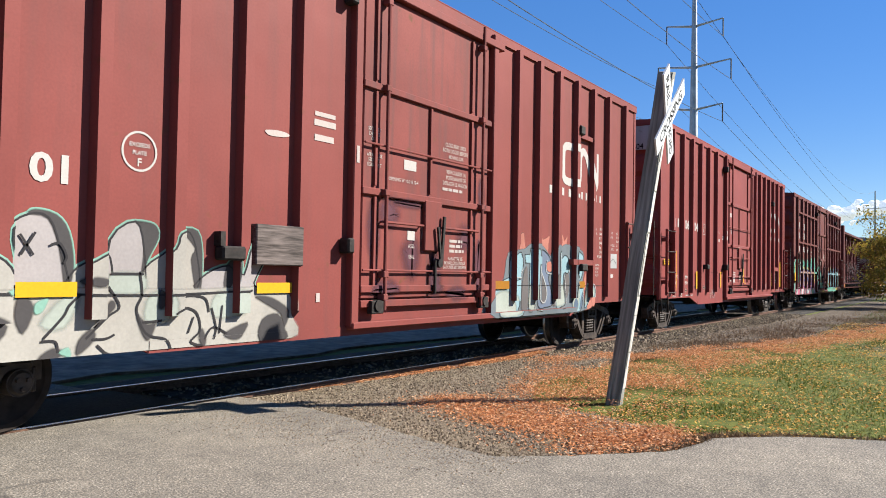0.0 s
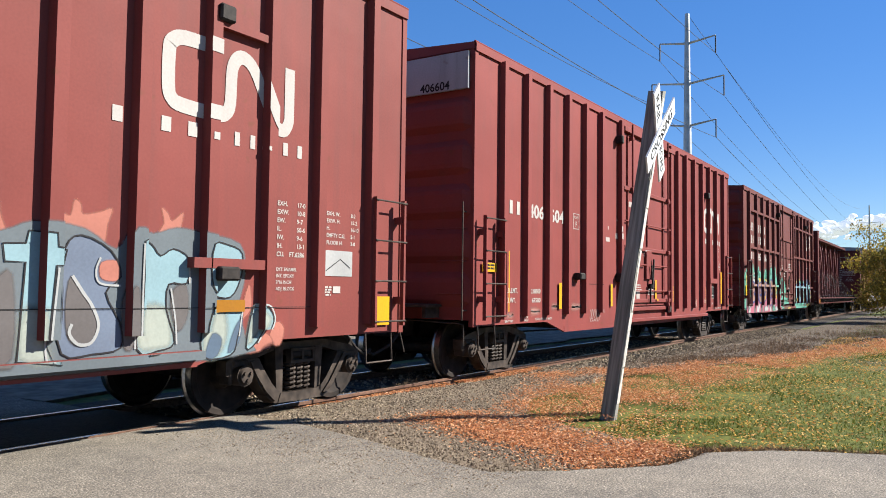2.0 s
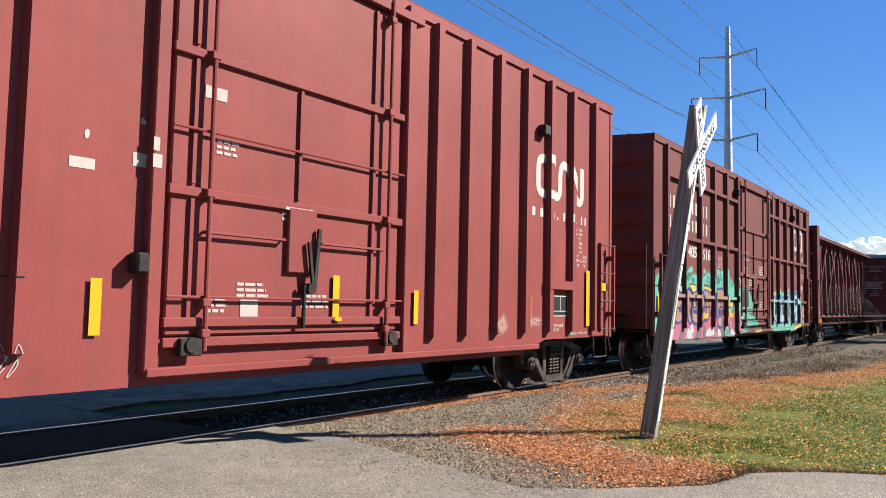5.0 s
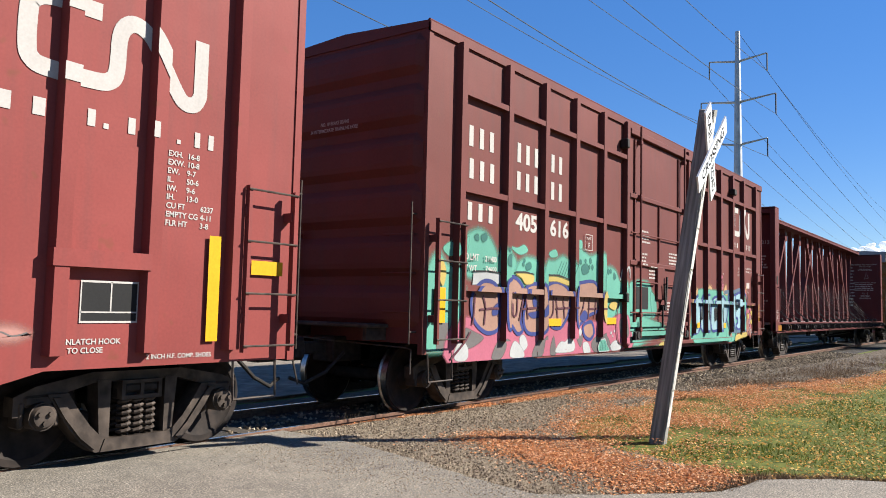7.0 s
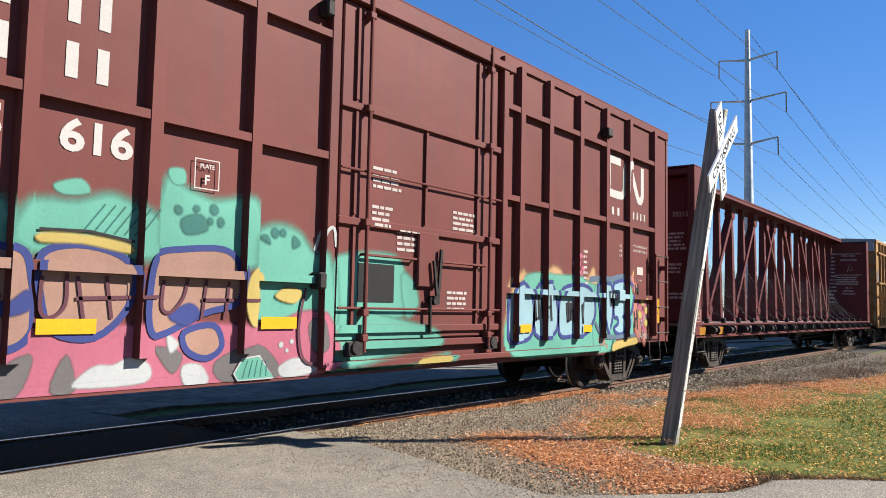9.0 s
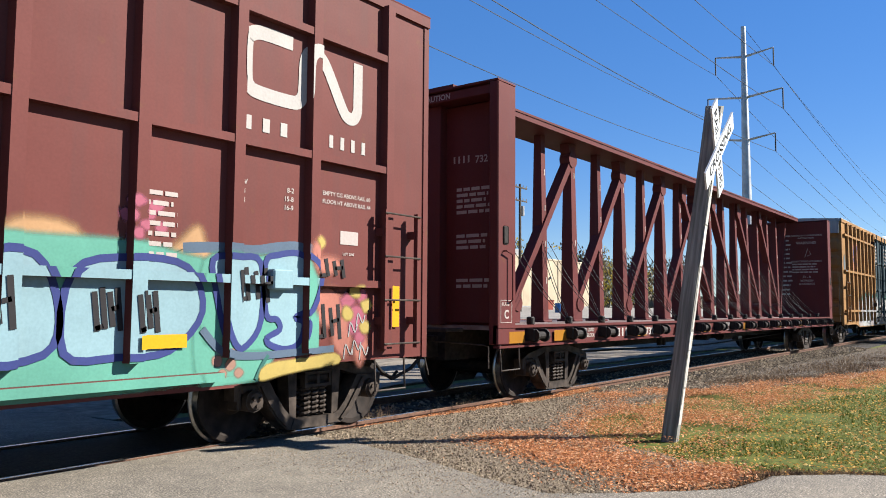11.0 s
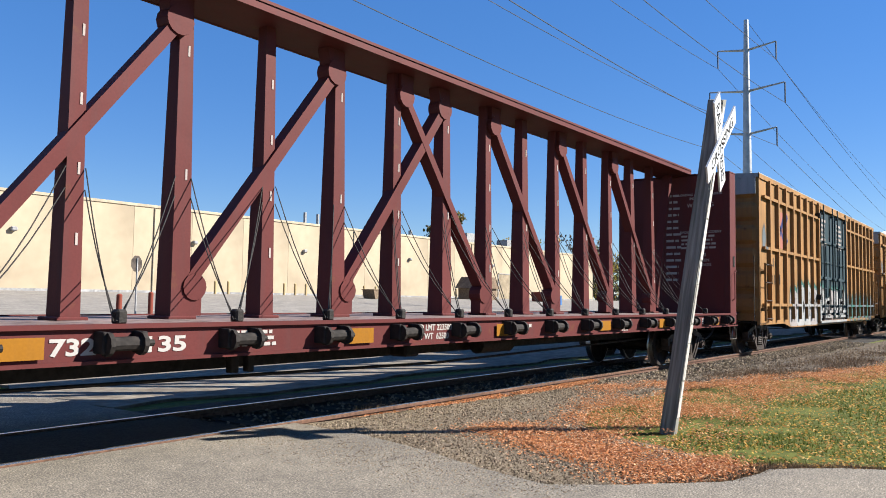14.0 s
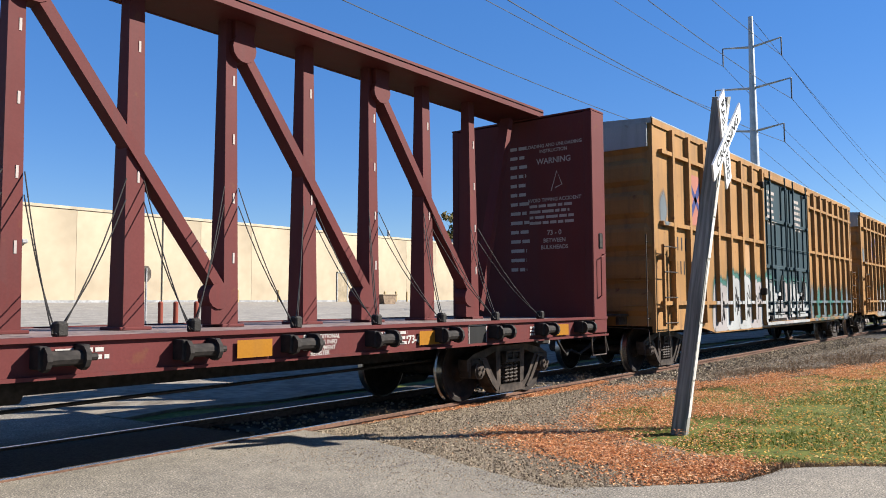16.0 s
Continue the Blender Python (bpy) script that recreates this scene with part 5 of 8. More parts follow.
    paint_each("spray_flames", horns + rounded([[(13.28, 0.86), (13.38, 1.05), (13.5, 0.98), (13.44, 0.8)], [(12.92, 0.75), (13.1, 0.95), (13.3, 0.9), (13.3, 0.78)], [(12.88, 1.1), (12.98, 1.45), (13.02, 1.2)]]), SPRAY["salmon"], car, side, "salmon sprayed flames", 1, 0.03)
    body = rounded([[(9.35, 0.72), (9.4, 1.1), (9.75, 1.3), (9.9, 1.75), (10.45, 1.83), (10.72, 1.93), (11.15, 1.9), (11.45, 1.74), (11.6, 1.94), (11.82, 1.9), (12.08, 1.97), (12.4, 1.94), (12.85, 1.86), (12.93, 1.55), (12.85, 1.2), (12.95, 0.9), (12.8, 0.72)]])[0]
    paint("spray_shadow", [body], SPRAY["ash"], car, side, "ash grey spray", 2, 0.03)
    bowl = rounded([[(10.98, 0.86), (10.92, 1.3), (10.98, 1.72), (11.12, 1.84), (11.4, 1.72), (11.5, 1.5), (11.36, 1.36), (11.5, 1.1), (11.52, 0.88), (11.25, 0.84)]])
    paint_each("spray_bowl", bowl, SPRAY["steel"], car, side, "grey-blue sprayed letter", 2.6, 0.03)
    ltr = rounded([[(9.45, 0.75), (9.5, 1.15), (9.9, 1.35), (10.3, 1.25), (10.2, 0.75)], [(9.95, 1.34), (10.0, 1.72), (10.36, 1.74), (10.4, 1.5), (10.24, 1.36)]]) + [[(10.62, 0.82), (10.66, 1.6), (10.5, 1.6), (10.48, 1.74), (10.66, 1.75), (10.68, 1.85), (10.86, 1.84), (10.87, 1.73), (11.0, 1.71), (10.97, 1.58), (10.86, 1.58), (10.82, 1.0), (10.92, 0.78)]] + rounded([[(11.68, 0.86), (11.67, 1.5), (11.67, 1.82), (11.8, 1.8), (11.9, 1.7), (12.04, 1.77), (12.22, 1.68), (12.2, 1.45), (12.0, 1.44), (11.98, 1.2), (12.08, 0.9), (11.9, 0.83)], [(12.42, 1.5), (12.45, 1.84), (12.7, 1.84), (12.88, 1.76), (12.86, 1.5), (12.74, 1.32), (12.52, 1.34)], [(12.4, 0.75), (12.45, 1.2), (12.66, 1.24), (12.9, 1.22), (12.84, 0.9), (12.76, 0.74)], [(12.96, 0.8), (13.05, 1.22), (13.18, 1.2), (13.25, 1.06), (13.1, 0.85)]])
    paint_each("spray_letters", ltr, SPRAY["sky"], car, side, "pale blue sprayed letters", 3, 0.03)
    low = rounded([[(9.47, 0.76), (9.52, 1.08), (9.95, 1.12), (10.18, 0.78)], [(10.64, 0.84), (10.66, 1.2), (10.8, 1.2), (10.82, 0.98), (10.88, 0.82)], [(11.7, 0.88), (11.69, 1.2), (11.96, 1.22), (12.04, 0.9), (11.88, 0.85)], [(12.42, 0.78), (12.47, 1.16), (12.64, 1.2), (12.7, 0.95), (12.6, 0.76)], [(12.98, 0.84), (13.06, 1.16), (13.16, 1.14), (13.2, 1.05)]])
    paint_each("spray_fades", low, SPRAY["pale"], car, side, "pale green fade", 4, 0.1)
    paint_each("spray_crooks", rounded([[(12.72, 0.76), (12.8, 1.0), (12.9, 1.1), (12.86, 0.86)], [(12.44, 0.74), (12.52, 0.96), (12.64, 0.9), (12.58, 0.74)]]), SPRAY["slate"], car, side, "blue sprayed crook", 5, 0.03)
    eye = rounded([[(11.02, 1.02), (11.0, 1.28), (11.04, 1.5), (11.14, 1.36), (11.26, 1.22), (11.3, 1.06), (11.22, 0.93), (11.1, 0.92)]])
    paint_each("spray_eye", eye, SPRAY["grime"], car, side, "brown-grey sprayed hollow", 5, 0.02)
    paint_each("spray_slot", rounded([[(11.3, 1.5), (11.31, 1.62), (11.47, 1.63), (11.48, 1.48), (11.38, 1.46)], [(11.98, 1.15), (12.02, 1.38), (12.2, 1.4), (12.2, 1.1), (12.1, 0.96)]][:1]), SPRAY["salmon"], car, side, "salmon sprayed gap", 5, 0.02)
    paint_each("spray_gap", rounded([[(12.03, 1.2), (12.06, 1.4), (12.2, 1.42), (12.22, 1.15), (12.12, 1.0)], [(11.54, 0.9), (11.52, 1.3), (11.62, 1.4), (11.65, 0.9)], [(10.36, 0.85), (10.42, 1.4), (10.56, 1.5), (10.58, 0.85)]]), SPRAY["grime"], car, side, "grey sprayed gap", 5.3, 0.04)
    edge = []
    for q in ltr + bowl:
        edge += ribbon(q, 0.014, True)
    paint("spray_outlines", edge, SPRAY["dark"], car, side, "thin dark outlines", 6)
    shine = ribbon(smooth_loop([(11.05, 1.5), (11.15, 1.36), (11.24, 1.24), (11.3, 1.08), (11.24, 0.94), (11.12, 0.93), (11.04, 1.02), (11.06, 1.1)], 4, False), 0.028)
    for p in ([(11.66, 0.86), (11.655, 1.4), (11.66, 1.8)], [(10.86, 0.8), (10.84, 1.0), (10.88, 1.56)], [(12.02, 1.4), (12.08, 1.1), (12.1, 0.88)], [(12.22, 1.68), (12.23, 1.45)], [(12.9, 1.2), (12.86, 0.92)], [(13.06, 1.24), (13.2, 1.22), (13.26, 1.06), (13.12, 0.84)], [(11.3, 1.66), (11.26, 1.55), (11.3, 1.44), (11.5, 1.42)], [(9.95, 1.36), (10.24, 1.36), (10.4, 1.5)]):
        shine += ribbon(smooth_loop(p, 4, False), 0.018)
    paint("spray_highlights", shine, SPRAY["white"], car, side, "white sprayed highlights", 7)
    paint("sheet_seam", ribbon([(9.4, 1.235), (13.9, 1.205)], 0.008), BLACK, car, side, "dark seam between the sheets", 8)
    reflectors(car, side, [(9.4, 1.17, 0.5, 0.13), (12.46, 1.17, 0.45, 0.12)], ORANGE)
    reflectors(car, side, [(14.98, 0.96, 0.36, 0.36)], YELLOW)
    g = Build().soft_box(12.46, 12.72, -1.68, -1.5, 1.48, 1.62, 0.02)
    part("jack_pad", g, STEEL_DARK, car)
    part("plate_holder", Build().box(12.2, 13.1, -1.61, -1.5, 1.6, 1.7), RED, car)
    for k, (x, z, w, h) in enumerate(((6.4, 1.9, 0.3, 1.1), (7.75, 1.35, 0.4, 0.9), (6.6, 1.2, 0.8, 0.3), (8.9, 1.5, 0.3, 1.1), (7.1, 2.3, 1.1, 0.16), (8.3, 1.12, 0.8, 0.24), (8.95, 2.6, 0.25, 0.7), (6.7, 2.15, 0.5, 0.5), (8.5, 1.9, 0.5, 0.5), (7.2, 1.6, 0.5, 0.7))):
        paint("grease_stain", [blob(rng, x, z, w * 0.6, h * 0.6, 9, 0.2)], SPRAY["plum"], car, side, "dark brown grease stain", 1 + 0.1 * k, 0.45 * min(w, h))
    part("jack_bracket", Build().soft_box(4.0, 4.3, -1.64, -1.5, 1.5, 1.64, 0.02).box(4.0, 4.06, -1.6, -1.5, 1.64, 1.78), STEEL_DARK, car)
    part("route_board", Build().soft_box(4.44, 5.12, -1.62, -1.5, 1.46, 1.88, 0.01), PLYWOOD, car, "grimy bare plywood route card board")
    part("vent", Build().soft_box(12.42, 12.62, -1.64, -1.5, 4.05, 4.22, 0.02), STEEL_DARK, car)
    part("roof_bracket", Build().box(12.44, 13.1, -1.58, -1.5, 4.0, 4.08), RED, car)
    for word, x0, x1, z, h in (("CLOSE AND LOCK", 7.96, 8.5, 3.18, 0.055), ("BOTH DOORS BEFORE", 7.9, 8.55, 3.1, 0.055), ("MOVING CAR", 8.05, 8.43, 3.02, 0.05), ("VERROUILLER LA", 7.99, 8.5, 2.8, 0.055), ("PORTE AVANT DE", 7.99, 8.5, 2.72, 0.055), ("DEPLACER LE WAGON", 7.91, 8.54, 2.64, 0.055), ("OPENING W 10-0 H 12-4", 6.68, 7.32, 2.57, 0.045), ("SECURITY", 6.26, 6.51, 3.14, 0.045), ("DEVICE", 6.28, 6.49, 3.08, 0.045), ("ONLY", 6.32, 6.46, 3.02, 0.045), ("APPAREIL DE", 6.24, 6.54, 2.82, 0.045), ("SECURITE", 6.27, 6.5, 2.76, 0.045), ("SEULEMENT", 6.25, 6.53, 2.7, 0.045), ("A.S.D.", 7.12, 7.26, 1.73, 0.05), ("SEAL", 7.13, 7.26, 1.59, 0.05), ("RABATTRE LE", 8.07, 8.45, 1.59, 0.045), ("MORAILLON LORSQUE", 7.98, 8.52, 1.53, 0.045), ("LA PORTE EST FERMEE", 7.95, 8.54, 1.47, 0.045), ("OPEN", 7.47, 7.6, 2.3, 0.05), ("CLOSE", 7.68, 7.84, 2.3, 0.05)):
        paint("door_stencil", spanned(word, x0, x1, z, h, 0.012), OFFWHITE, car, side, "worn white stencilled words", 3)
    for p in small_print(rng, 7.9, 2.56, 0.62, 1, 0.04, 0.06) + small_print(rng, 8.1, 1.84, 0.4, 3, 0.04, 0.07) + small_print(rng, 7.46, 2.23, 0.38, 1, 0.04, 0.05):
        paint("print_bar", [p], OFFWHITE, car, side, "worn white print", 3)
    for x, z, w, h in ((7.1, 1.83, 0.16, 0.12), (7.0, 2.74, 0.27, 0.13), (7.42, 1.86, 0.14, 0.16)):
        paint("label", [bar(x, z, w, h)], WHITE, car, side, "white paper label", 3)
    paint("latch_mark", ribbon([(7.64 + 0.06 * math.cos(k * math.tau / 18), 2.13 + 0.07 * math.sin(k * math.tau / 18)) for k in range(18)], 0.02, True), WHITE, car, side, "white painted ring", 22)
    cars.append((car, 1.15))
    # second car
    L = 15.88
    lo = (0.86, 0.66, 3.3, L - 3.3)
    ribs = [0.86, 1.69, 2.53, 3.36, 4.18, 5.02] + [10.25, 11.0, 11.8, 12.6, 13.38, 14.18, 15.06]
    car, side = boxcar("clean oxide-red ribbed boxcar with white numbers and yellow strips", 18.6, L, RED2, ribs, [], (6.15, 9.6), lo, RED2, RED2, eave=5.25)
    for q in blocks("##", 1.08, 2.68, 0.22, 0.23, 0.02):
        paint("owner_mark", [q], WHITE, car, side, "white bar of the owner's mark", 3)
    for q in (spanned("406", 1.82, 2.42, 2.68, 0.22), spanned("604", 2.67, 3.27, 2.67, 0.22)):
        paint("car_number", q, WHITE, car, side, "white stencilled number", 3)
    paint("plate_box", ribbon([(3.70, 2.61), (3.70, 2.90), (3.96, 2.90), (3.96, 2.61)], 0.018, True) + lettering("F", 3.79, 2.65, 0.1, 0.02) + lettering("PLATE", 3.74, 2.81, 0.045, 0.02), WHITE, car, side, "white boxed letters", 3)
    for q in (spanned("LD.LMT.", 1.05, 1.44, 1.37, 0.08, 0.02), spanned("LT.WT.", 1.05, 1.37, 1.21, 0.08, 0.02), spanned("218500", 1.93, 2.3, 1.365, 0.075, 0.02), spanned("67500", 1.97, 2.3, 1.21, 0.075, 0.02)):
        paint("weight_stencil", q, WHITE, car, side, "white stencilled weights", 3)
    for q in (spanned("2 INCH H.F. COMP. SHOES", 2.1, 2.77, 0.90, 0.035, 0.02), spanned("DEFECT CARD", 1.0, 1.28, 0.89, 0.035, 0.02), spanned("JACK", 1.68, 1.84, 0.94, 0.035, 0.02), spanned("HERE", 1.69, 1.84, 0.89, 0.035, 0.02)):
        paint("stencil", q, WHITE, car, side, "small white stencil", 3)
    paint("logo", worm_logo(13.05, 3.22, 0.6), WHITE, car, side, "broad white band forming a mark", 3)
    for p in blocks("##", 12.8, 2.84, 0.14, 0.22, 0.04) + blocks("#.##", 13.52, 2.84, 0.14, 0.15, 0.03) + blocks(".##", 14.4, 2.84, 0.14, 0.13, 0.02):
        paint("web_address_bar", [p], WHITE, car, side, "white bars below the mark", 3)
    rows = [("EXH.", "16-8"), ("EXW.", "10-8"), ("EW.", "9-7"), ("IL.", "50-6"), ("IW.", "9-6"), ("IH.", "13-0"), ("CU FT", "6237"), ("EMPTY CG", "4-11"), ("FLR HT", "3-8")]
    polys = []
    for k, (a, b) in enumerate(rows):
        polys += lettering(a, 14.32, 2.72 - k * 0.078, 0.05, 0.02) + lettering(b, 14.52 if k < 6 else 14.68, 2.72 - k * 0.078, 0.05, 0.02)
    polys += lettering("UNLATCH HOOK", 13.44, 1.06, 0.045, 0.02) + lettering("TO CLOSE", 13.5, 0.99, 0.045, 0.02) + lettering("2 INCH H.F. COMP. SHOES", 14.2, 0.92, 0.04, 0.02)
    paint("dimension_table", polys, WHITE, car, side, "white stencilled dimensions", 3)
    paint("inspection_panel", [bar(13.59, 1.24, 0.5, 0.33)], BLACK, car, side, "black lube panel", 3)
    paint("panel_frame", ribbon([(13.59, 1.24), (13.59, 1.57), (14.09, 1.57), (14.09, 1.24)], 0.02, True) + ribbon([(13.85, 1.32), (13.85, 1.57)], 0.012) + ribbon([(13.59, 1.32), (14.09, 1.32)], 0.012), WHITE, car, side, "white frame lines", 4)
    part("plate_holder", Build().box(13.3, 14.15, -1.61, -1.5, 1.68, 1.82), RED2, car)
    reflectors(car, side, [(0.90, 1.07, 0.12, 0.98), (3.02, 1.08, 0.11, 0.48), (5.58, 1.1, 0.1, 0.47), (9.85, 1.15, 0.09, 0.42), (14.78, 1.06, 0.13, 0.98), (12.66, 1.08, 0.11, 0.5)])
    reflectors(car, side, [(0.24, 1.70, 0.44, 0.14), (15.28, 1.7, 0.4, 0.14)])
    paint("safety_print", small_print(rng, 0.28, 1.79, 0.36, 2, 0.03, 0.05), BLACK, car, side, "black print on the strip", 17)
    part("jack_pad", Build().soft_box(3.72, 3.95, -1.66, -1.5, 1.63, 1.76, 0.02), STEEL_DARK, car)
    part("vent", Build().soft_box(13.02, 13.22, -1.64, -1.5, 4.15, 4.32, 0.02), STEEL_DARK, car)
    for q in [bar(5.36, 2.46, 0.22, 0.09), bar(5.92, 2.55, 0.22, 0.12), bar(6.05, 2.7, 0.06, 0.12), blob(rng, 5.5, 2.75, 0.05, 0.07), blob(rng, 6.0, 2.95, 0.05, 0.06)]:
        paint("scuff", [q], OFFWHITE, car, side, "pale scuffs where stencils wore off", 2)
    for k, (x, z, w, h) in enumerate(((2.02, 1.05, 0.5, 0.1), (2.78, 1.13, 0.4, 0.08), (3.76, 1.11, 0.62, 0.1), (1.15, 1.0, 0.3, 0.06), (11.95, 1.12, 0.42, 0.26), (13.02, 1.15, 0.4, 0.12))):
        paint("rubbed_patch", [blob(rng, x, z, w, h, 11, 0.18)], SPRAY["rubbed"], car, side, "rubbed pale patch on the paint", 1 + 0.2 * k, 0.09)
        paint("scrape", ribbon(smooth_loop([(x - w * 0.4, z - 0.01), (x - w * 0.1, z + 0.02), (x + w * 0.15, z - 0.015), (x + w * 0.42, z + 0.01)], 4, False), 0.012), SPRAY["grime"], car, side, "dark scrape", 2.4)
    paint("sheet_patch", ribbon([(4.31, 2.02), (4.31, 1.555), (5.02, 1.555)], 0.012), BLACK, car, side, "thin welded edge of a patch plate", 2)
    scrawl = []
    for k in range(6):
        x = 4.5 + k * 0.09
        scrawl += ribbon(smooth_loop([(x, 0.86), (x + 0.05, 1.05), (x + 0.1, 0.9), (x + 0.02, 0.8), (x + 0.12, 0.98)], 5, False), 0.008)
    paint("chalk_scrawl", scrawl, OFFWHITE, car, side, "thin white scrawl", 4)
    small = []
    for x, z in ((6.7, 1.4), (7.05, 1.55), (7.6, 2.35), (7.9, 1.45), (6.75, 2.9)):
        small += small_print(rng, x, z, rng.uniform(0.2, 0.5), 3, 0.03, 0.055)
    paint("door_print", small + [bar(6.6, 3.3, 0.25, 0.12), bar(7.1, 1.25, 0.22, 0.18)], OFFWHITE, car, side, "worn white print and labels", 3)
    reflectors(car, side, [(8.35, 1.2, 0.1, 0.5)])
    # the end panel faces along the track
    panel = part("end_panel", Build().box(-0.1, -0.055, -1.44, 1.44, 4.5, 5.08), GALVANISED, car, "bare galvanised upper end panel")
    raw = lettering("406604", 0, 4.52, 0.13, 0.02)
    g = Build()
    for p in raw:
        g.add([(-0.103, -0.55 - x, z) for x, z in p], [range(len(p))])
    part("end_number", g, BLACK, panel, "black stencilled number")
    cars.append((car, 18.6))


def brown_boxcar():
    L = 15.9
    ribs = [0.70, 1.90, 3.0, 4.06, 5.14, 10.05, 10.9, 11.93, 12.93, 13.92, 15.1]
    car, side = boxcar("brown boxcar with framed panels and turquoise and pink spray paint", 36.65, L, BROWN, ribs, [4.36, 3.03, 1.69], (6.2, 9.55), (0.83, 0.67, 2.9, L - 2.9), BROWN, BROWN, rail_spans=[(0.68, 6.1), (9.65, 15.1)], steps=(0.14, 14.99), eave=5.16)
    rng = random.Random(6)
    words = (("###", 0.88, 3.66, 0.29), ("###", 0.9, 3.21, 0.28), ("###", 0.88, 2.63, 0.25), ("###", 2.16, 3.64, 0.3), ("###", 2.16, 3.22, 0.28), ("##", 3.22, 3.65, 0.29), ("##", 3.22, 3.20, 0.29))
    for p in [q for w, x, z, h in words for q in blocks(w, x, z, h, 0.23, 0.03)]:
        paint("owner_name_bar", [p], WHITE, car, side, "white bars in the place of the owner's name", 3)
    for q in (spanned("405", 2.2, 2.84, 2.62, 0.25), spanned("616", 3.27, 3.9, 2.62, 0.25)):
        paint("car_number", q, WHITE, car, side, "white stencilled number", 3)
    for q in (spanned("LD LMT", 0.82, 1.21, 2.08, 0.09, 0.02), spanned("211400", 1.36, 1.66, 2.08, 0.08, 0.02), spanned("LT WT", 0.82, 1.16, 1.93, 0.08, 0.02), spanned("74600", 1.38, 1.66, 1.95, 0.06, 0.02)):
        paint("weight_stencil", q, WHITE, car, side, "white stencilled weights", 15)
    paint("plate_box", ribbon([(4.5, 2.47), (4.5, 2.74), (4.76, 2.74), (4.76, 2.47)], 0.014, True) + lettering("F", 4.6, 2.51, 0.09, 0.02) + lettering("PLATE", 4.55, 2.66, 0.04, 0.02), WHITE, car, side, "white boxed letters", 15)
    paint("logo", worm_logo(13.05, 3.55, 0.64), WHITE, car, side, "broad white band forming a mark", 3)
    for p in blocks("###", 12.98, 3.17, 0.14, 0.2, 0.03) + blocks("####", 14.15, 3.17, 0.14, 0.13, 0.04):
        paint("web_address_bar", [p], WHITE, car, side, "white bars below the mark", 3)
    small = small_print(rng, 12.0, 2.4, 0.35, 8, 0.04, 0.09) + lettering("W", 13.02, 2.62, 0.05, 0.02) + lettering("H", 13.02, 2.53, 0.05, 0.02) + lettering("H", 13.02, 2.44, 0.05, 0.02) + lettering("8-2", 13.6, 2.6, 0.05, 0.02) + lettering("15-8", 13.56, 2.51, 0.05, 0.02) + lettering("16-9", 13.56, 2.42, 0.05, 0.02) + lettering("EMPTY CG ABOVE RAIL 60", 14.1, 2.64, 0.045, 0.02) + lettering("FLOOR HT ABOVE RAIL 44", 14.1, 2.55, 0.045, 0.02) + [bar(14.38, 2.12, 0.28, 0.15)] + lettering("LOT 2100", 14.42, 2.0, 0.03, 0.02)
    for x, z in ((6.85, 3.0), (6.85, 2.55), (8.4, 2.65), (8.3, 1.6), (7.3, 2.3), (7.75, 1.95)):
        small += small_print(rng, x, z, rng.uniform(0.35, 0.6), 4, 0.035, 0.07)
    paint("stencil", small, OFFWHITE, car, side, "worn white print", 3)
    # spray work: turquoise clouds, beige letters rimmed blue, pink ground
    soft = lambda shapes: [smooth_loop(q, 4) for q in shapes]
    clouds = soft([[(0.75, 2.12), (0.88, 2.38), (1.17, 2.52), (1.4, 2.5), (1.6, 2.36), (1.72, 2.18), (1.74, 1.92), (1.4, 1.84), (1.0, 1.84), (0.8, 1.93)],
                   [(1.77, 2.23), (1.92, 2.28), (2.11, 2.26), (2.28, 2.1), (2.3, 1.8), (1.77, 1.75)],
                   [(2.28, 2.07), (2.45, 2.19), (2.63, 2.22), (2.89, 2.16), (2.98, 1.8), (2.25, 1.8)],
                   [(3.01, 2.14), (3.19, 2.21), (3.44, 2.22), (3.73, 2.31), (4.0, 2.22), (4.18, 2.08), (4.18, 1.8), (3.02, 1.8)],
                   [(4.22, 2.5), (4.43, 2.46), (4.75, 2.38), (5.14, 2.44), (5.24, 2.2), (5.28, 1.8), (4.24, 1.8)],
                   [(5.22, 2.06), (5.46, 2.22), (5.79, 2.18), (6.0, 1.98), (6.18, 1.9), (6.2, 1.15), (5.4, 1.15), (5.24, 1.6)],
                   [(0.02, 1.55), (0.1, 1.95), (0.3, 2.15), (0.5, 2.0), (0.75, 1.9), (0.8, 1.5), (0.7, 0.95), (0.02, 0.9)]])
    paint_each("spray_cloud", clouds, SPRAY["turquoise"], car, side, "turquoise spray cloud", 1, 0.12)
    wisps = soft([[(2.06, 2.35), (2.27, 2.34), (2.47, 2.4), (2.58, 2.31), (2.33, 2.24)], [(3.25, 2.33), (3.46, 2.4), (3.54, 2.3), (3.33, 2.26)], [(0.85, 2.3), (1.0, 2.4), (0.95, 2.2)], [(4.25, 2.6), (4.4, 2.62), (4.42, 2.5), (4.3, 2.48)], [(0.4, 2.2), (0.6, 2.3), (0.7, 2.15), (0.55, 2.1)]])
    paint_each("spray_wisps", wisps, SPRAY["turquoise"], car, side, "hazy turquoise spray", 2.3, 0.03)
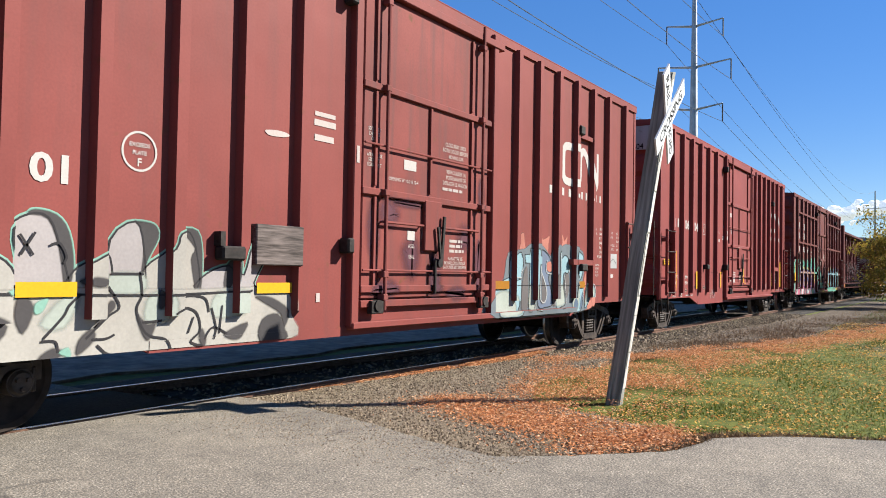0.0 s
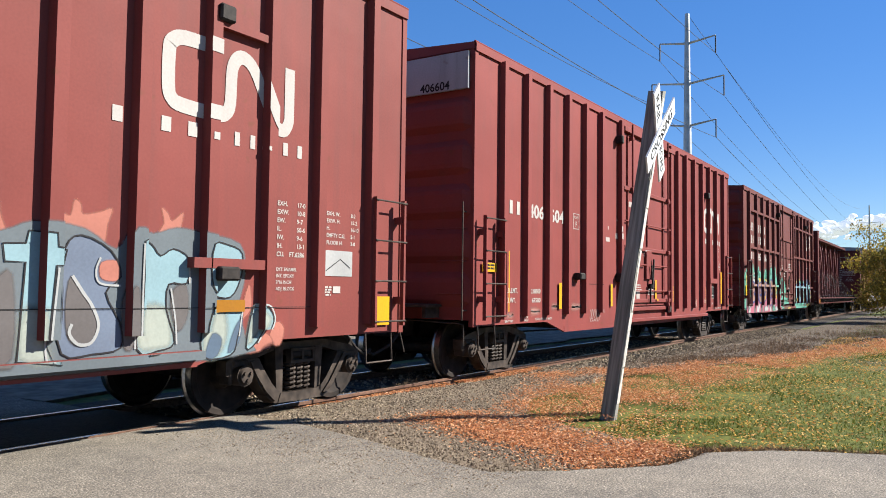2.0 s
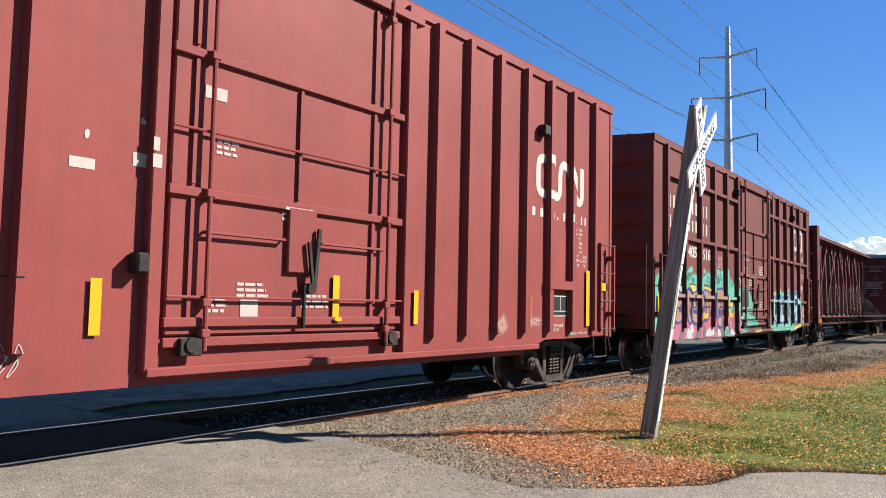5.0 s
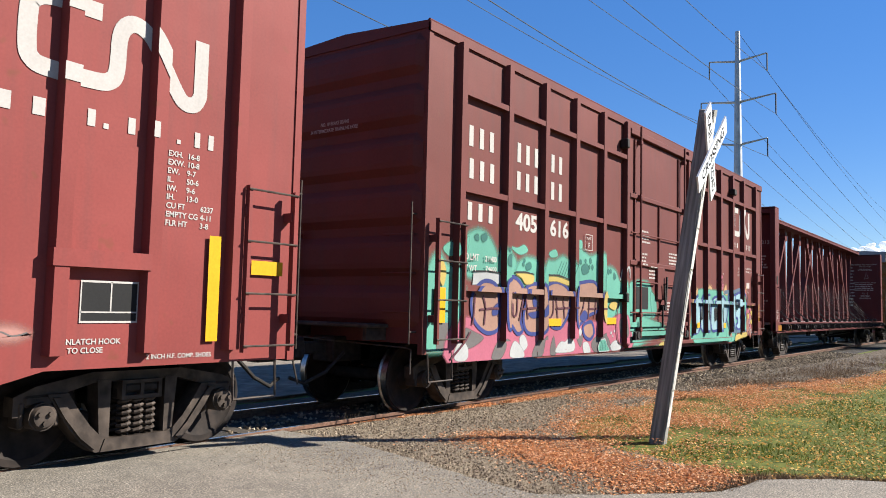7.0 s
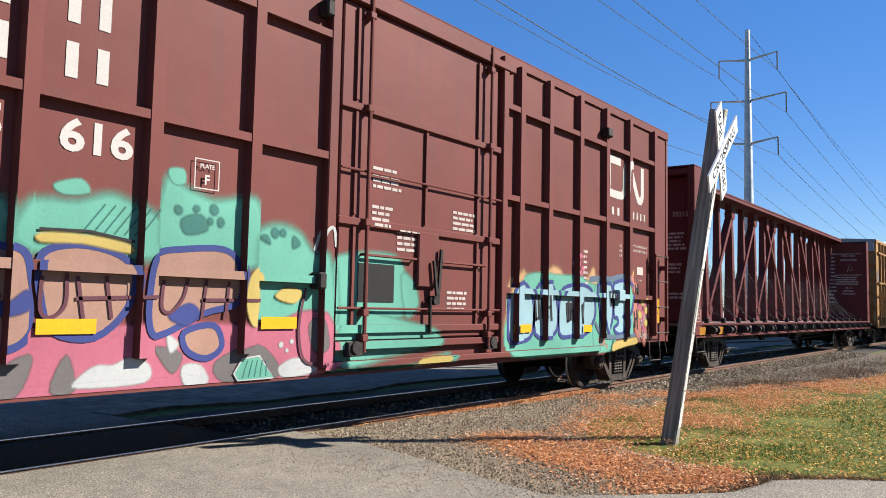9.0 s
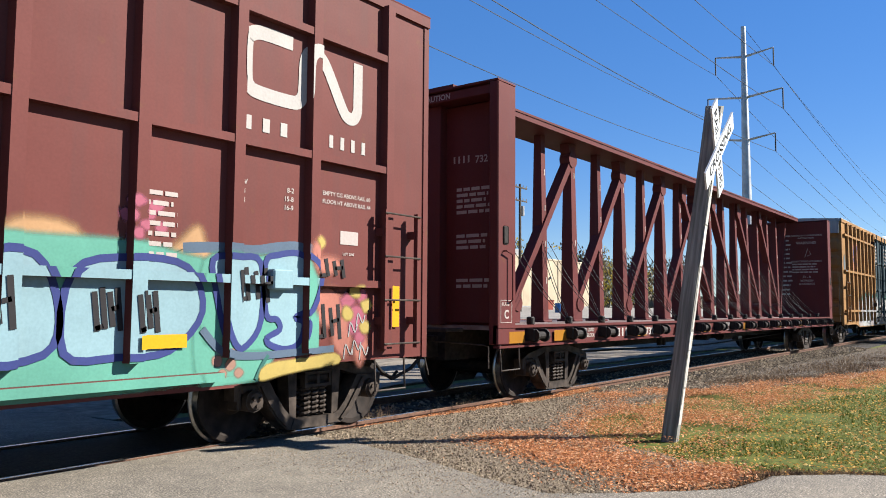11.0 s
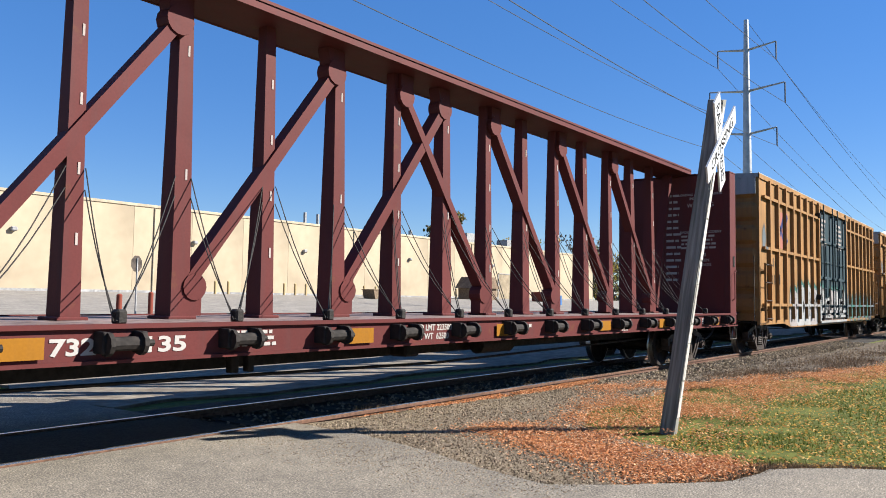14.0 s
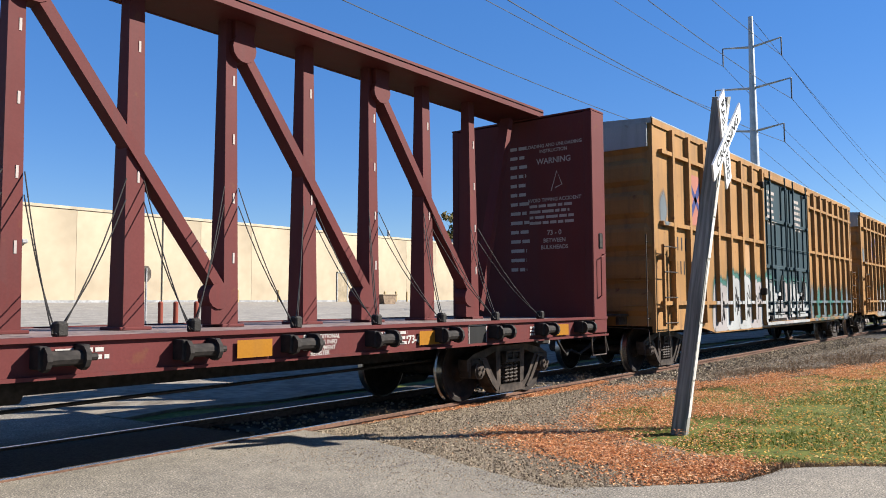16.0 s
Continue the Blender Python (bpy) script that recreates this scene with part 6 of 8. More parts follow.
    tones = soft([[(1.87, 2.18), (1.95, 2.22), (2.03, 2.13), (1.96, 2.04), (1.85, 2.07)], [(2.52, 2.09), (2.65, 2.14), (2.69, 2.06), (2.55, 2.01)], [(4.4, 2.17), (4.6, 2.23), (4.68, 2.1), (4.45, 2.04)], [(1.12, 2.42), (1.21, 2.45), (1.23, 2.37), (1.15, 2.36)], [(1.28, 2.43), (1.41, 2.48), (1.44, 2.41), (1.33, 2.35)], [(5.72, 2.13), (5.82, 2.06), (5.72, 2.0)], [(5.28, 2.08), (5.38, 2.11), (5.42, 2.02)]])
    for x, z, w in ((4.36, 2.25, 0.08), (4.74, 2.29, 0.09), (4.82, 2.18, 0.08), (5.48, 2.14, 0.1), (5.58, 2.15, 0.08), (2.45, 2.1, 0.06), (2.48, 2.16, 0.05), (1.9, 2.28, 0.05), (4.7, 2.18, 0.06), (4.55, 2.28, 0.06)):
        tones.append(blob(rng, x, z, w, w, 8, 0.12))
    paint_each("spray_tones", tones, SPRAY["deepteal"], car, side, "darker teal spot", 3, 0.04)
    for k in range(6):
        paint("spray_hatch", ribbon([(3.5 + k * 0.09, 1.98), (3.68 + k * 0.09, 2.22)], 0.014), SPRAY["deepteal"], car, side, "thin teal hatching", 3)
    pink = smooth_loop([(0.55, 0.70), (2.0, 0.68), (4.0, 0.68), (6.2, 0.70), (6.2, 1.28), (5.9, 1.36), (5.4, 1.22), (4.5, 1.25), (3.6, 1.22), (2.6, 1.22), (1.6, 1.22), (0.9, 1.3), (0.62, 1.2)], 4)
    paint("spray_ground", [pink], SPRAY["pink"], car, side, "pink sprayed ground", 4, 0.06)
    plum = soft([[(0.92, 1.14), (1.17, 1.09), (1.39, 1.0), (1.06, 0.87), (0.93, 0.94)], [(4.83, 0.89), (5.31, 1.03), (5.6, 0.78), (5.45, 0.68), (4.9, 0.7)], [(2.83, 0.86), (3.02, 1.0), (3.16, 0.98), (3.05, 0.7), (2.75, 0.69)], [(4.2, 1.04), (4.46, 0.97), (4.38, 0.8), (4.25, 0.92)], [(5.97, 1.2), (6.1, 1.28), (6.18, 1.0), (6.05, 0.94)], [(3.3, 0.72), (3.42, 1.0), (3.5, 0.72)], [(1.6, 0.72), (1.8, 0.98), (2.0, 0.9), (1.85, 0.7)]])
    paint_each("spray_shadows", plum, SPRAY["grime"], car, side, "grey sprayed shadow", 5, 0.03)
    paint("spray_panel", [[(0.3, 0.88), (0.56, 0.88), (0.56, 1.22), (0.3, 1.22)]], SPRAY["grime"], car, side, "grey sprayed square at the corner", 3.4, 0.02)
    whites = soft([[(2.36, 0.98), (2.49, 1.03), (2.6, 0.87), (2.42, 0.78)], [(2.1, 0.72), (2.2, 0.94), (2.4, 0.86), (2.5, 0.7)], [(3.51, 0.8), (3.66, 0.9), (3.81, 0.9), (3.95, 0.95), (4.14, 0.89), (4.1, 0.74), (3.52, 0.73)], [(4.47, 0.86), (4.66, 0.86), (4.74, 0.7), (4.5, 0.69)], [(5.58, 0.8), (5.83, 0.88), (6.1, 0.74), (5.66, 0.69)], [(4.3, 1.14), (4.42, 1.06), (4.34, 0.98)], [(0.7, 0.86), (0.85, 0.98), (1.0, 0.88), (0.98, 0.72), (0.72, 0.72)]])
    paint_each("spray_bubbles", whites, SPRAY["white"], car, side, "pale sprayed bubble", 6, 0.03)
    for x, z, w in ((5.6, 1.02, 0.06), (5.68, 0.96, 0.04), (0.86, 1.1, 0.07), (0.8, 1.22, 0.04), (5.74, 1.05, 0.05)):
        paint("spray_dot", [blob(rng, x, z, w, w, 8, 0.1)], SPRAY["white"], car, side, "white sprayed dot", 6.4, 0.02)
    letters = soft([[(1.11, 1.64), (1.26, 1.76), (1.43, 1.81), (1.67, 1.76), (1.76, 1.56), (1.78, 1.16), (1.53, 1.07), (1.3, 1.13), (1.12, 1.27), (1.06, 1.48)],
                    [(1.84, 1.7), (1.94, 1.85), (2.18, 1.89), (2.4, 1.78), (2.45, 1.63), (2.38, 1.38), (2.38, 1.23), (2.44, 1.1), (2.29, 1.05), (2.1, 1.18), (1.9, 1.14)],
                    [(2.52, 1.73), (2.72, 1.81), (3.0, 1.79), (3.08, 1.55), (3.12, 1.28), (3.03, 1.1), (2.82, 1.04), (2.56, 1.08), (2.46, 1.28), (2.53, 1.53)],
                    [(3.18, 1.77), (3.46, 1.87), (3.82, 1.81), (3.97, 1.64), (3.9, 1.35), (3.64, 1.13), (3.3, 1.18), (3.19, 1.45)],
                    [(4.08, 1.71), (4.18, 1.85), (4.41, 1.9), (4.85, 1.93), (5.04, 1.8), (5.06, 1.45), (4.67, 1.33), (4.2, 1.13), (4.06, 1.25)],
                    [(4.47, 1.16), (4.78, 1.22), (4.88, 1.03), (4.72, 0.92), (4.51, 0.99)]])
    for k, q in enumerate(letters):
        paint("spray_letter", [q], SPRAY["beige"], car, side, "beige sprayed letter", 7 + 0.1 * k, 0.02)
        paint("spray_rim", ribbon(q, 0.06, True), SPRAY["blue"], car, side, "dark blue sprayed rim", 8 + 0.1 * k)
    paint_each("spray_hollows", soft([[(1.6, 1.42), (1.75, 1.5), (1.78, 1.36), (1.6, 1.32)], [(2.02, 1.62), (2.08, 1.66), (2.1, 1.48), (2.04, 1.42)], [(2.72, 1.56), (2.8, 1.62), (2.86, 1.5), (2.78, 1.44)], [(2.6, 1.36), (2.9, 1.4), (3.05, 1.5), (3.06, 1.34), (2.75, 1.28)], [(4.3, 1.3), (4.5, 1.42), (4.62, 1.34), (4.5, 1.22)]]), SPRAY["blue"], car, side, "deep blue sprayed hollow", 9.2, 0.03)
    paint_each("spray_lemons", soft([[(2.21, 1.94), (2.48, 1.96), (2.74, 1.94), (2.73, 1.83), (2.51, 1.80), (2.38, 1.89)], [(3.17, 1.94), (3.55, 1.95), (3.91, 1.9), (3.9, 1.83), (3.5, 1.88), (3.17, 1.87)], [(5.1, 1.67), (5.22, 1.77), (5.3, 1.56), (5.28, 1.29), (5.16, 1.21), (5.07, 1.42)], [(5.5, 1.5), (5.65, 1.6), (5.85, 1.56), (5.75, 1.44)], [(0.3, 1.85), (0.36, 2.05), (0.46, 1.9), (0.4, 1.7)]]), SPRAY["lemon"], car, side, "yellow sprayed patch", 9.6, 0.03)
    paint("spray_banner", [[(1.08, 1.74), (1.1, 1.90), (1.43, 1.93), (1.8, 1.91), (1.8, 1.78)]], SPRAY["white"], car, side, "white sprayed banner", 6.8, 0.03)
    for a, b in (((1.08, 1.93), (1.82, 1.94)), ((2.2, 1.97), (2.76, 1.96)), ((3.15, 1.97), (3.95, 1.93))):
        paint("spray_underline", ribbon([a, ((a[0] + b[0]) / 2, a[1] + 0.015), b], 0.022), SPRAY["dark"], car, side, "dark sprayed line", 10)
    for q in ([(1.14, 1.62), (1.12, 1.36), (1.09, 1.19)], [(1.33, 1.6), (1.4, 1.45), (1.38, 1.19)], [(1.26, 1.4), (1.55, 1.42), (1.84, 1.42)], [(1.99, 1.67), (1.97, 1.42), (1.99, 1.29), (2.08, 1.33), (2.13, 1.5), (2.16, 1.33), (2.25, 1.35), (2.27, 1.62)], [(2.33, 1.25), (2.48, 1.66), (2.58, 1.27)], [(2.38, 1.42), (2.9, 1.45)], [(3.19, 1.61), (3.19, 1.35), (3.27, 1.29), (3.38, 1.39), (3.38, 1.64)], [(3.47, 1.62), (3.53, 1.28)], [(3.71, 1.63), (3.77, 1.28)], [(3.46, 1.44), (4.2, 1.47)], [(4.24, 1.62), (4.23, 1.38), (4.32, 1.34), (4.44, 1.47), (4.48, 1.64)], [(4.68, 1.64), (4.64, 1.28)], [(4.93, 1.63), (4.9, 1.29)], [(4.63, 1.45), (5.31, 1.46)], [(5.9, 1.6), (5.82, 1.2), (5.9, 0.86), (6.15, 0.8)], [(0.6, 0.74), (0.9, 0.95), (1.05, 1.1)]):
        paint("spray_stroke", ribbon(smooth_loop(q, 5, False), 0.032), SPRAY["plum"], car, side, "dark sprayed stroke", 13)
    paint("spray_gem", [[(5.02, 0.76), (5.12, 0.9), (5.32, 0.92), (5.5, 0.7), (5.07, 0.69)]], SPRAY["turquoise"], car, side, "turquoise sprayed gem with a white edge", 12)
    paint("gem_edge", ribbon([(5.02, 0.76), (5.12, 0.9), (5.32, 0.92), (5.5, 0.7), (5.07, 0.69)], 0.02, True), SPRAY["white"], car, side, "white sprayed edge", 12.5)
    for k in range(5):
        paint("gem_hatch", ribbon([(5.12 + k * 0.07, 0.72), (5.18 + k * 0.06, 0.88)], 0.012), SPRAY["deepteal"], car, side, "teal hatching", 12.7)
    # across the door
    doorp = soft([[(6.22, 1.2), (6.24, 1.86), (6.52, 2.0), (7.0, 2.04), (7.34, 2.0), (7.5, 1.75), (7.56, 1.5), (7.4, 1.3), (6.4, 1.25)], [(6.1, 0.9), (6.1, 1.3), (6.42, 1.4), (7.2, 1.3), (8.02, 1.15), (8.14, 0.95), (7.2, 0.84), (6.44, 0.76)], [(7.4, 1.8), (7.62, 1.74), (7.73, 1.45), (7.5, 1.31)], [(6.27, 0.72), (7.39, 0.71), (8.38, 0.84), (8.27, 0.74), (6.45, 0.68)], [(6.05, 1.0), (6.08, 1.6), (6.3, 1.9), (6.35, 1.2)]])
    paint_each("spray_door", doorp, SPRAY["turquoise"], car, side, "turquoise spray on the door", 1, 0.08)
    paint("spray_highlight", ribbon(smooth_loop([(6.02, 2.0), (6.1, 2.2), (6.2, 2.25), (6.24, 2.05)], 4, False), 0.04), SPRAY["white"], car, side, "white sprayed smear", 4)
    paint("door_board", [bar(6.64, 1.47, 0.62, 0.44)], BLACK, car, side, "black board on the door", 4)
    paint("spray_smear", [smooth_loop([(7.7, 0.72), (8.3, 0.74), (8.28, 0.82), (7.75, 0.8)], 3)], SPRAY["lemon"], car, side, "yellow sprayed smear", 5, 0.03)
    # letters at the right end
    loops = lambda shapes: [smooth_loop(q, 4) for q in shapes]
    paint_each("spray_halos", loops([[(9.7, 0.95), (9.75, 1.6), (10.1, 2.0), (10.6, 1.9), (11.0, 2.1), (11.5, 1.95), (11.5, 0.95)], [(12.15, 1.8), (12.35, 2.0), (12.55, 2.16), (12.64, 2.0), (12.72, 1.8)]]), SPRAY["peach"], car, side, "peach sprayed halo", 1, 0.1)
    paint_each("spray_dots", [blob(rng, x, z, 0.12, 0.1, 7) for x, z in ((11.9, 2.32), (12.05, 2.22), (11.98, 2.12), (11.84, 2.2), (12.12, 2.3), (11.9, 2.05), (12.18, 2.12))], SPRAY["pink"], car, side, "pink sprayed dots", 1.5, 0.04)
    paint_each("spray_green", loops([[(9.8, 0.75), (9.8, 1.6), (10.4, 1.95), (11.2, 1.98), (11.9, 1.98), (12.4, 1.9), (12.7, 1.78), (12.68, 1.1), (12.6, 0.74)], [(12.55, 1.3), (12.9, 1.05), (13.45, 0.98), (13.3, 0.74), (12.9, 0.69), (12.6, 0.72)], [(12.62, 1.85), (13.2, 1.92), (13.9, 1.9), (13.9, 1.05), (13.3, 1.0), (12.66, 1.1)], [(13.75, 1.0), (13.85, 1.3), (14.02, 1.42), (14.05, 1.0)]]), SPRAY["turquoise"], car, side, "turquoise sprayed ground", 2, 0.07)
    paint_each("spray_specks", [blob(rng, x, z, w, w * 0.9, 7, 0.15) for x, z, w in ((12.8, 0.92, 0.12), (12.95, 0.88, 0.13), (12.86, 0.8, 0.1), (13.05, 0.8, 0.1), (12.9, 1.0, 0.08), (13.0, 0.98, 0.07))], SPRAY["beige"], car, side, "tan sprayed specks", 2.9, 0.03)
    lt = loops([[(9.85, 1.0), (9.9, 1.7), (10.3, 1.8), (10.55, 1.5), (10.5, 1.05), (10.2, 0.95)], [(10.6, 1.05), (10.65, 1.75), (11.1, 1.82), (11.3, 1.4), (11.2, 1.05)], [(11.35, 1.05), (11.4, 1.7), (11.9, 1.84), (12.45, 1.78), (12.62, 1.38), (12.3, 1.04), (11.8, 1.0)], [(12.72, 1.86), (13.0, 1.9), (13.28, 1.86), (13.3, 1.3), (13.14, 1.06), (12.98, 1.03), (12.87, 1.18), (12.78, 1.5)], [(13.34, 1.86), (13.5, 1.95), (13.78, 1.98), (14.0, 1.86), (14.02, 1.68), (13.9, 1.4), (13.74, 1.32), (13.86, 1.26), (13.8, 1.06), (13.62, 1.0), (13.42, 1.05), (13.38, 1.12), (13.54, 1.2), (13.5, 1.3), (13.36, 1.36)]])
    paint_each("spray_letters", lt, SPRAY["sky"], car, side, "pale blue sprayed letters", 4, 0.03)
    paint("spray_haze", ribbon(smooth_loop([(12.4, 1.95), (12.75, 1.98), (13.2, 1.98), (13.5, 2.03), (13.8, 2.05), (14.0, 1.95)], 4, False), 0.1), SPRAY["slate"], car, side, "grey-blue sprayed haze", 1.3)
    for q in lt:
        paint("spray_rim", ribbon(q, 0.065, True), SPRAY["blue"], car, side, "deep blue sprayed outline", 6)
    paint("spray_band", ribbon(smooth_loop([(12.62, 1.22), (12.86, 1.0), (13.2, 0.95), (13.7, 0.96), (14.0, 0.97), (14.3, 0.98)], 4, False), 0.075), SPRAY["slate"], car, side, "slate blue sprayed band", 6.4)
    paint("spray_bar", ribbon(smooth_loop([(13.25, 0.72), (13.32, 0.85), (13.4, 0.95)], 3, False), 0.04), SPRAY["deepteal"], car, side, "teal sprayed stroke", 6.6)
    paint_each("spray_blossoms", [blob(rng, x, z, w, h, 8) for x, z, w, h in ((13.98, 2.0, 0.2, 0.34), (14.2, 1.88, 0.34, 0.2), (14.2, 1.42, 0.4, 0.4), (14.45, 1.1, 0.3, 0.4), (14.72, 1.0, 0.2, 0.35))], SPRAY["salmon"], car, side, "salmon sprayed patches", 5.5, 0.1)
    paint_each("spray_blushes", [blob(rng, x, z, w, h, 8) for x, z, w, h in ((14.66, 1.28, 0.3, 0.35), (14.5, 1.5, 0.2, 0.16), (14.72, 1.55, 0.14, 0.18), (14.7, 1.08, 0.14, 0.14))], SPRAY["pink"], car, side, "pink sprayed patches", 6.5, 0.07)
    paint_each("spray_petals", [blob(rng, x, z, 0.18, 0.14, 7) for x, z in ((14.62, 1.6), (14.8, 1.45), (14.5, 1.36), (14.05, 2.12), (14.78, 1.2))], SPRAY["lemon"], car, side, "yellow sprayed dots", 7.5, 0.05)
    paint("spray_stripe", [smooth_loop([(13.3, 0.71), (13.38, 0.86), (13.9, 0.9), (14.32, 0.93), (14.38, 0.82), (13.9, 0.78), (13.55, 0.74)], 3)], SPRAY["lemon"], car, side, "yellow sprayed stripe", 7, 0.03)
    thin = []
    for x, z in ((14.45, 0.86), (14.58, 0.9), (14.7, 0.84), (14.52, 1.1), (14.64, 1.2)):
        thin += ribbon(smooth_loop([(x, z), (x + 0.03, z + 0.16), (x + 0.1, z + 0.05), (x + 0.14, z + 0.14)], 4, False), 0.014)
    paint("spray_scribble", thin, SPRAY["white"], car, side, "thin white sprayed scribble", 9)
    for x, z, w, h in ((13.0, 1.47, 0.36, 0.34), (14.03, 1.08, 0.34, 0.38), (14.06, 1.75, 0.36, 0.2), (11.95, 1.2, 0.2, 0.36), (11.6, 1.22, 0.2, 0.36), (10.6, 1.25, 0.3, 0.4)):
        tag = []
        for k in range(4):
            u = x + w * k / 3
            tag += ribbon([(u - 0.02, z + h * (0.9 + 0.1 * (k % 2))), (u + 0.02, z + h * 0.05 * (k % 3))], 0.05)
        tag += ribbon([(x, z + h * 0.06), (x + w * 0.34, z + h * 0.12)], 0.04) + ribbon([(x + w * 0.66, z + h * 0.5), (x + w, z + h * 0.56)], 0.04)
        paint("spray_tag", tag, SPRAY["dark"], car, side, "black sprayed strokes", 8)
    reflectors(car, side, [(0.2, 1.22, 0.24, 0.46), (15.13, 1.2, 0.23, 0.48)], YELLOW)
    reflectors(car, side, [(3.16, 1.16, 0.48, 0.12), (5.32, 1.18, 0.46, 0.12), (9.95, 1.08, 0.5, 0.12), (11.95, 1.06, 0.5, 0.12)], YELLOW)
    for text, y, z, h in (("NO. 18 BRAKE BEAMS", 0.35, 3.93, 0.05), ("24 INTERMEDIATE TRAINLINE HOSE", 0.55, 3.84, 0.05)):
        g = Build()
        for p in lettering(text, 0, z, h, 0.02):
            g.add([(-0.09, y - x * 0.8, q) for x, q in p], [range(len(p))])
        part("end_stencil", g, OFFWHITE, car, "small worn white words")
    part("vent", Build().soft_box(12.8, 13.0, -1.66, -1.5, 4.5, 4.66, 0.02), STEEL_DARK, car)
    part("jack_pad", Build().soft_box(13.36, 13.62, -1.62, -1.5, 1.6, 1.8, 0.015), PALE_BLUE, car, "bracket plate sprayed pale blue")
    cars.append((car, 36.65))


def yellow_boxcars():
    L = 19.2
    ribs = [0.9, 1.8, 2.7, 3.6, 4.5, 5.4, 6.3, 13.0, 13.9, 14.8, 15.7, 16.6, 17.5, 18.4]
    for x0, seed in ((79.0, 3), (100.3, 9)):
        car, side = boxcar("faded yellow boxcar with dark teal doors and a galvanised roof", x0, L, YELLOW_CAR, ribs, [4.45, 3.0, 1.4], (7.25, 12.1), (0.84, 0.72, 3.4, L - 3.4), YELLOW_CAR, GALVANISED, TEAL_DOOR, doors=2, rail_spans=[(0.3, 7.2), (12.15, L - 0.3)])
        rng = random.Random(seed)
        for k in range(9):
            x, h = 3.35 + k * 0.93, rng.uniform(1.75, 2.05)
            q = smooth_loop([(x, 0.76), (x - 0.05, 1.3), (x + 0.08, h), (x + 0.5, h + rng.uniform(-0.1, 0.06)), (x + 0.95, h - 0.08), (x + 0.98, 1.2), (x + 0.9, 0.76)], 4)
            paint("spray_mist", [[(u, v + 0.14) for u, v in q]], SPRAY["deepteal"], car, side, "teal sprayed mist", 1 + 0.1 * k, 0.14)
            paint("spray_letter", [q], SPRAY["white" if k % 3 else "lilac"], car, side, "white sprayed letter", 3 + 0.1 * k, 0.05)
            for _ in range(4):
                u, v = x + rng.uniform(0.05, 0.75), rng.uniform(0.85, 1.4)
                line = smooth_loop([(u, v), (u + rng.uniform(-0.05, 0.15), v + 0.25), (u + rng.uniform(0.05, 0.25), v + 0.1), (u + rng.uniform(0.0, 0.25), v + 0.45)], 5, False)
                paint("spray_line", ribbon(line, rng.uniform(0.03, 0.07)), SPRAY["dark"], car, side, "dark sprayed stroke", 5)
        for k, x in enumerate((12.6, 13.4, 14.3, 15.2, 16.1, 17.0, 17.8)):
            paint("spray_haze", [blob(rng, x, 1.35, 1.2, 1.1)], SPRAY["deepteal" if k % 2 else "ash"], car, side, "teal and grey sprayed haze", 2 + 0.1 * k, 0.3)
        for k, (x, z, w, h) in enumerate(((5.95, 2.5, 0.5, 0.9), (4.1, 1.0, 0.4, 0.6), (0.5, 3.3, 0.4, 0.6))):
            paint("spray_patch", [blob(rng, x, z, w, h)], SPRAY["peach" if k < 2 else "ash"], car, side, "faded sprayed patch", 2 + 0.1 * k, 0.15)
        paint("logo_ground", [[(1.9, 3.1), (2.6, 3.1), (2.75, 4.2), (1.9, 4.2)]], SPRAY["salmon"] if seed == 3 else SPRAY["beige"], car, side, "orange part of a mark", 2)
        paint("logo_cross", ribbon([(1.95, 3.2), (2.7, 4.1)], 0.16) + ribbon([(1.95, 4.05), (2.7, 3.3)], 0.12), SPRAY["blue"], car, side, "blue strokes of a mark", 3)
        paint("owner_mark", blocks("####", 0.95, 2.5, 0.28, 0.14, 0.08) + blocks("######", 0.95, 2.0, 0.28, 0.12, 0.07), SPRAY["dark"], car, side, "dark bars for worn lettering", 2)
        paint("door_print", small_print(rng, 7.6, 4.4, 0.9, 6, 0.09, 0.17) + small_print(rng, 10.4, 4.4, 0.9, 6, 0.09, 0.17), OFFWHITE, car, side, "white print on the doors", 3)
        panel = part("end_panel", Build().box(-0.1, -0.055, -1.44, 1.44, 4.5, 4.98), GALVANISED, car, "bare galvanised upper end panel")
        if seed == 3:
            g = Build()
            for p in lettering("639484", 0, 4.64, 0.2, 0.02):
                g.add([(-0.103, 0.42 - x, z) for x, z in p], [range(len(p))])
            part("end_number", g, BLACK, panel, "black stencilled number")
        cars.append((car, x0))


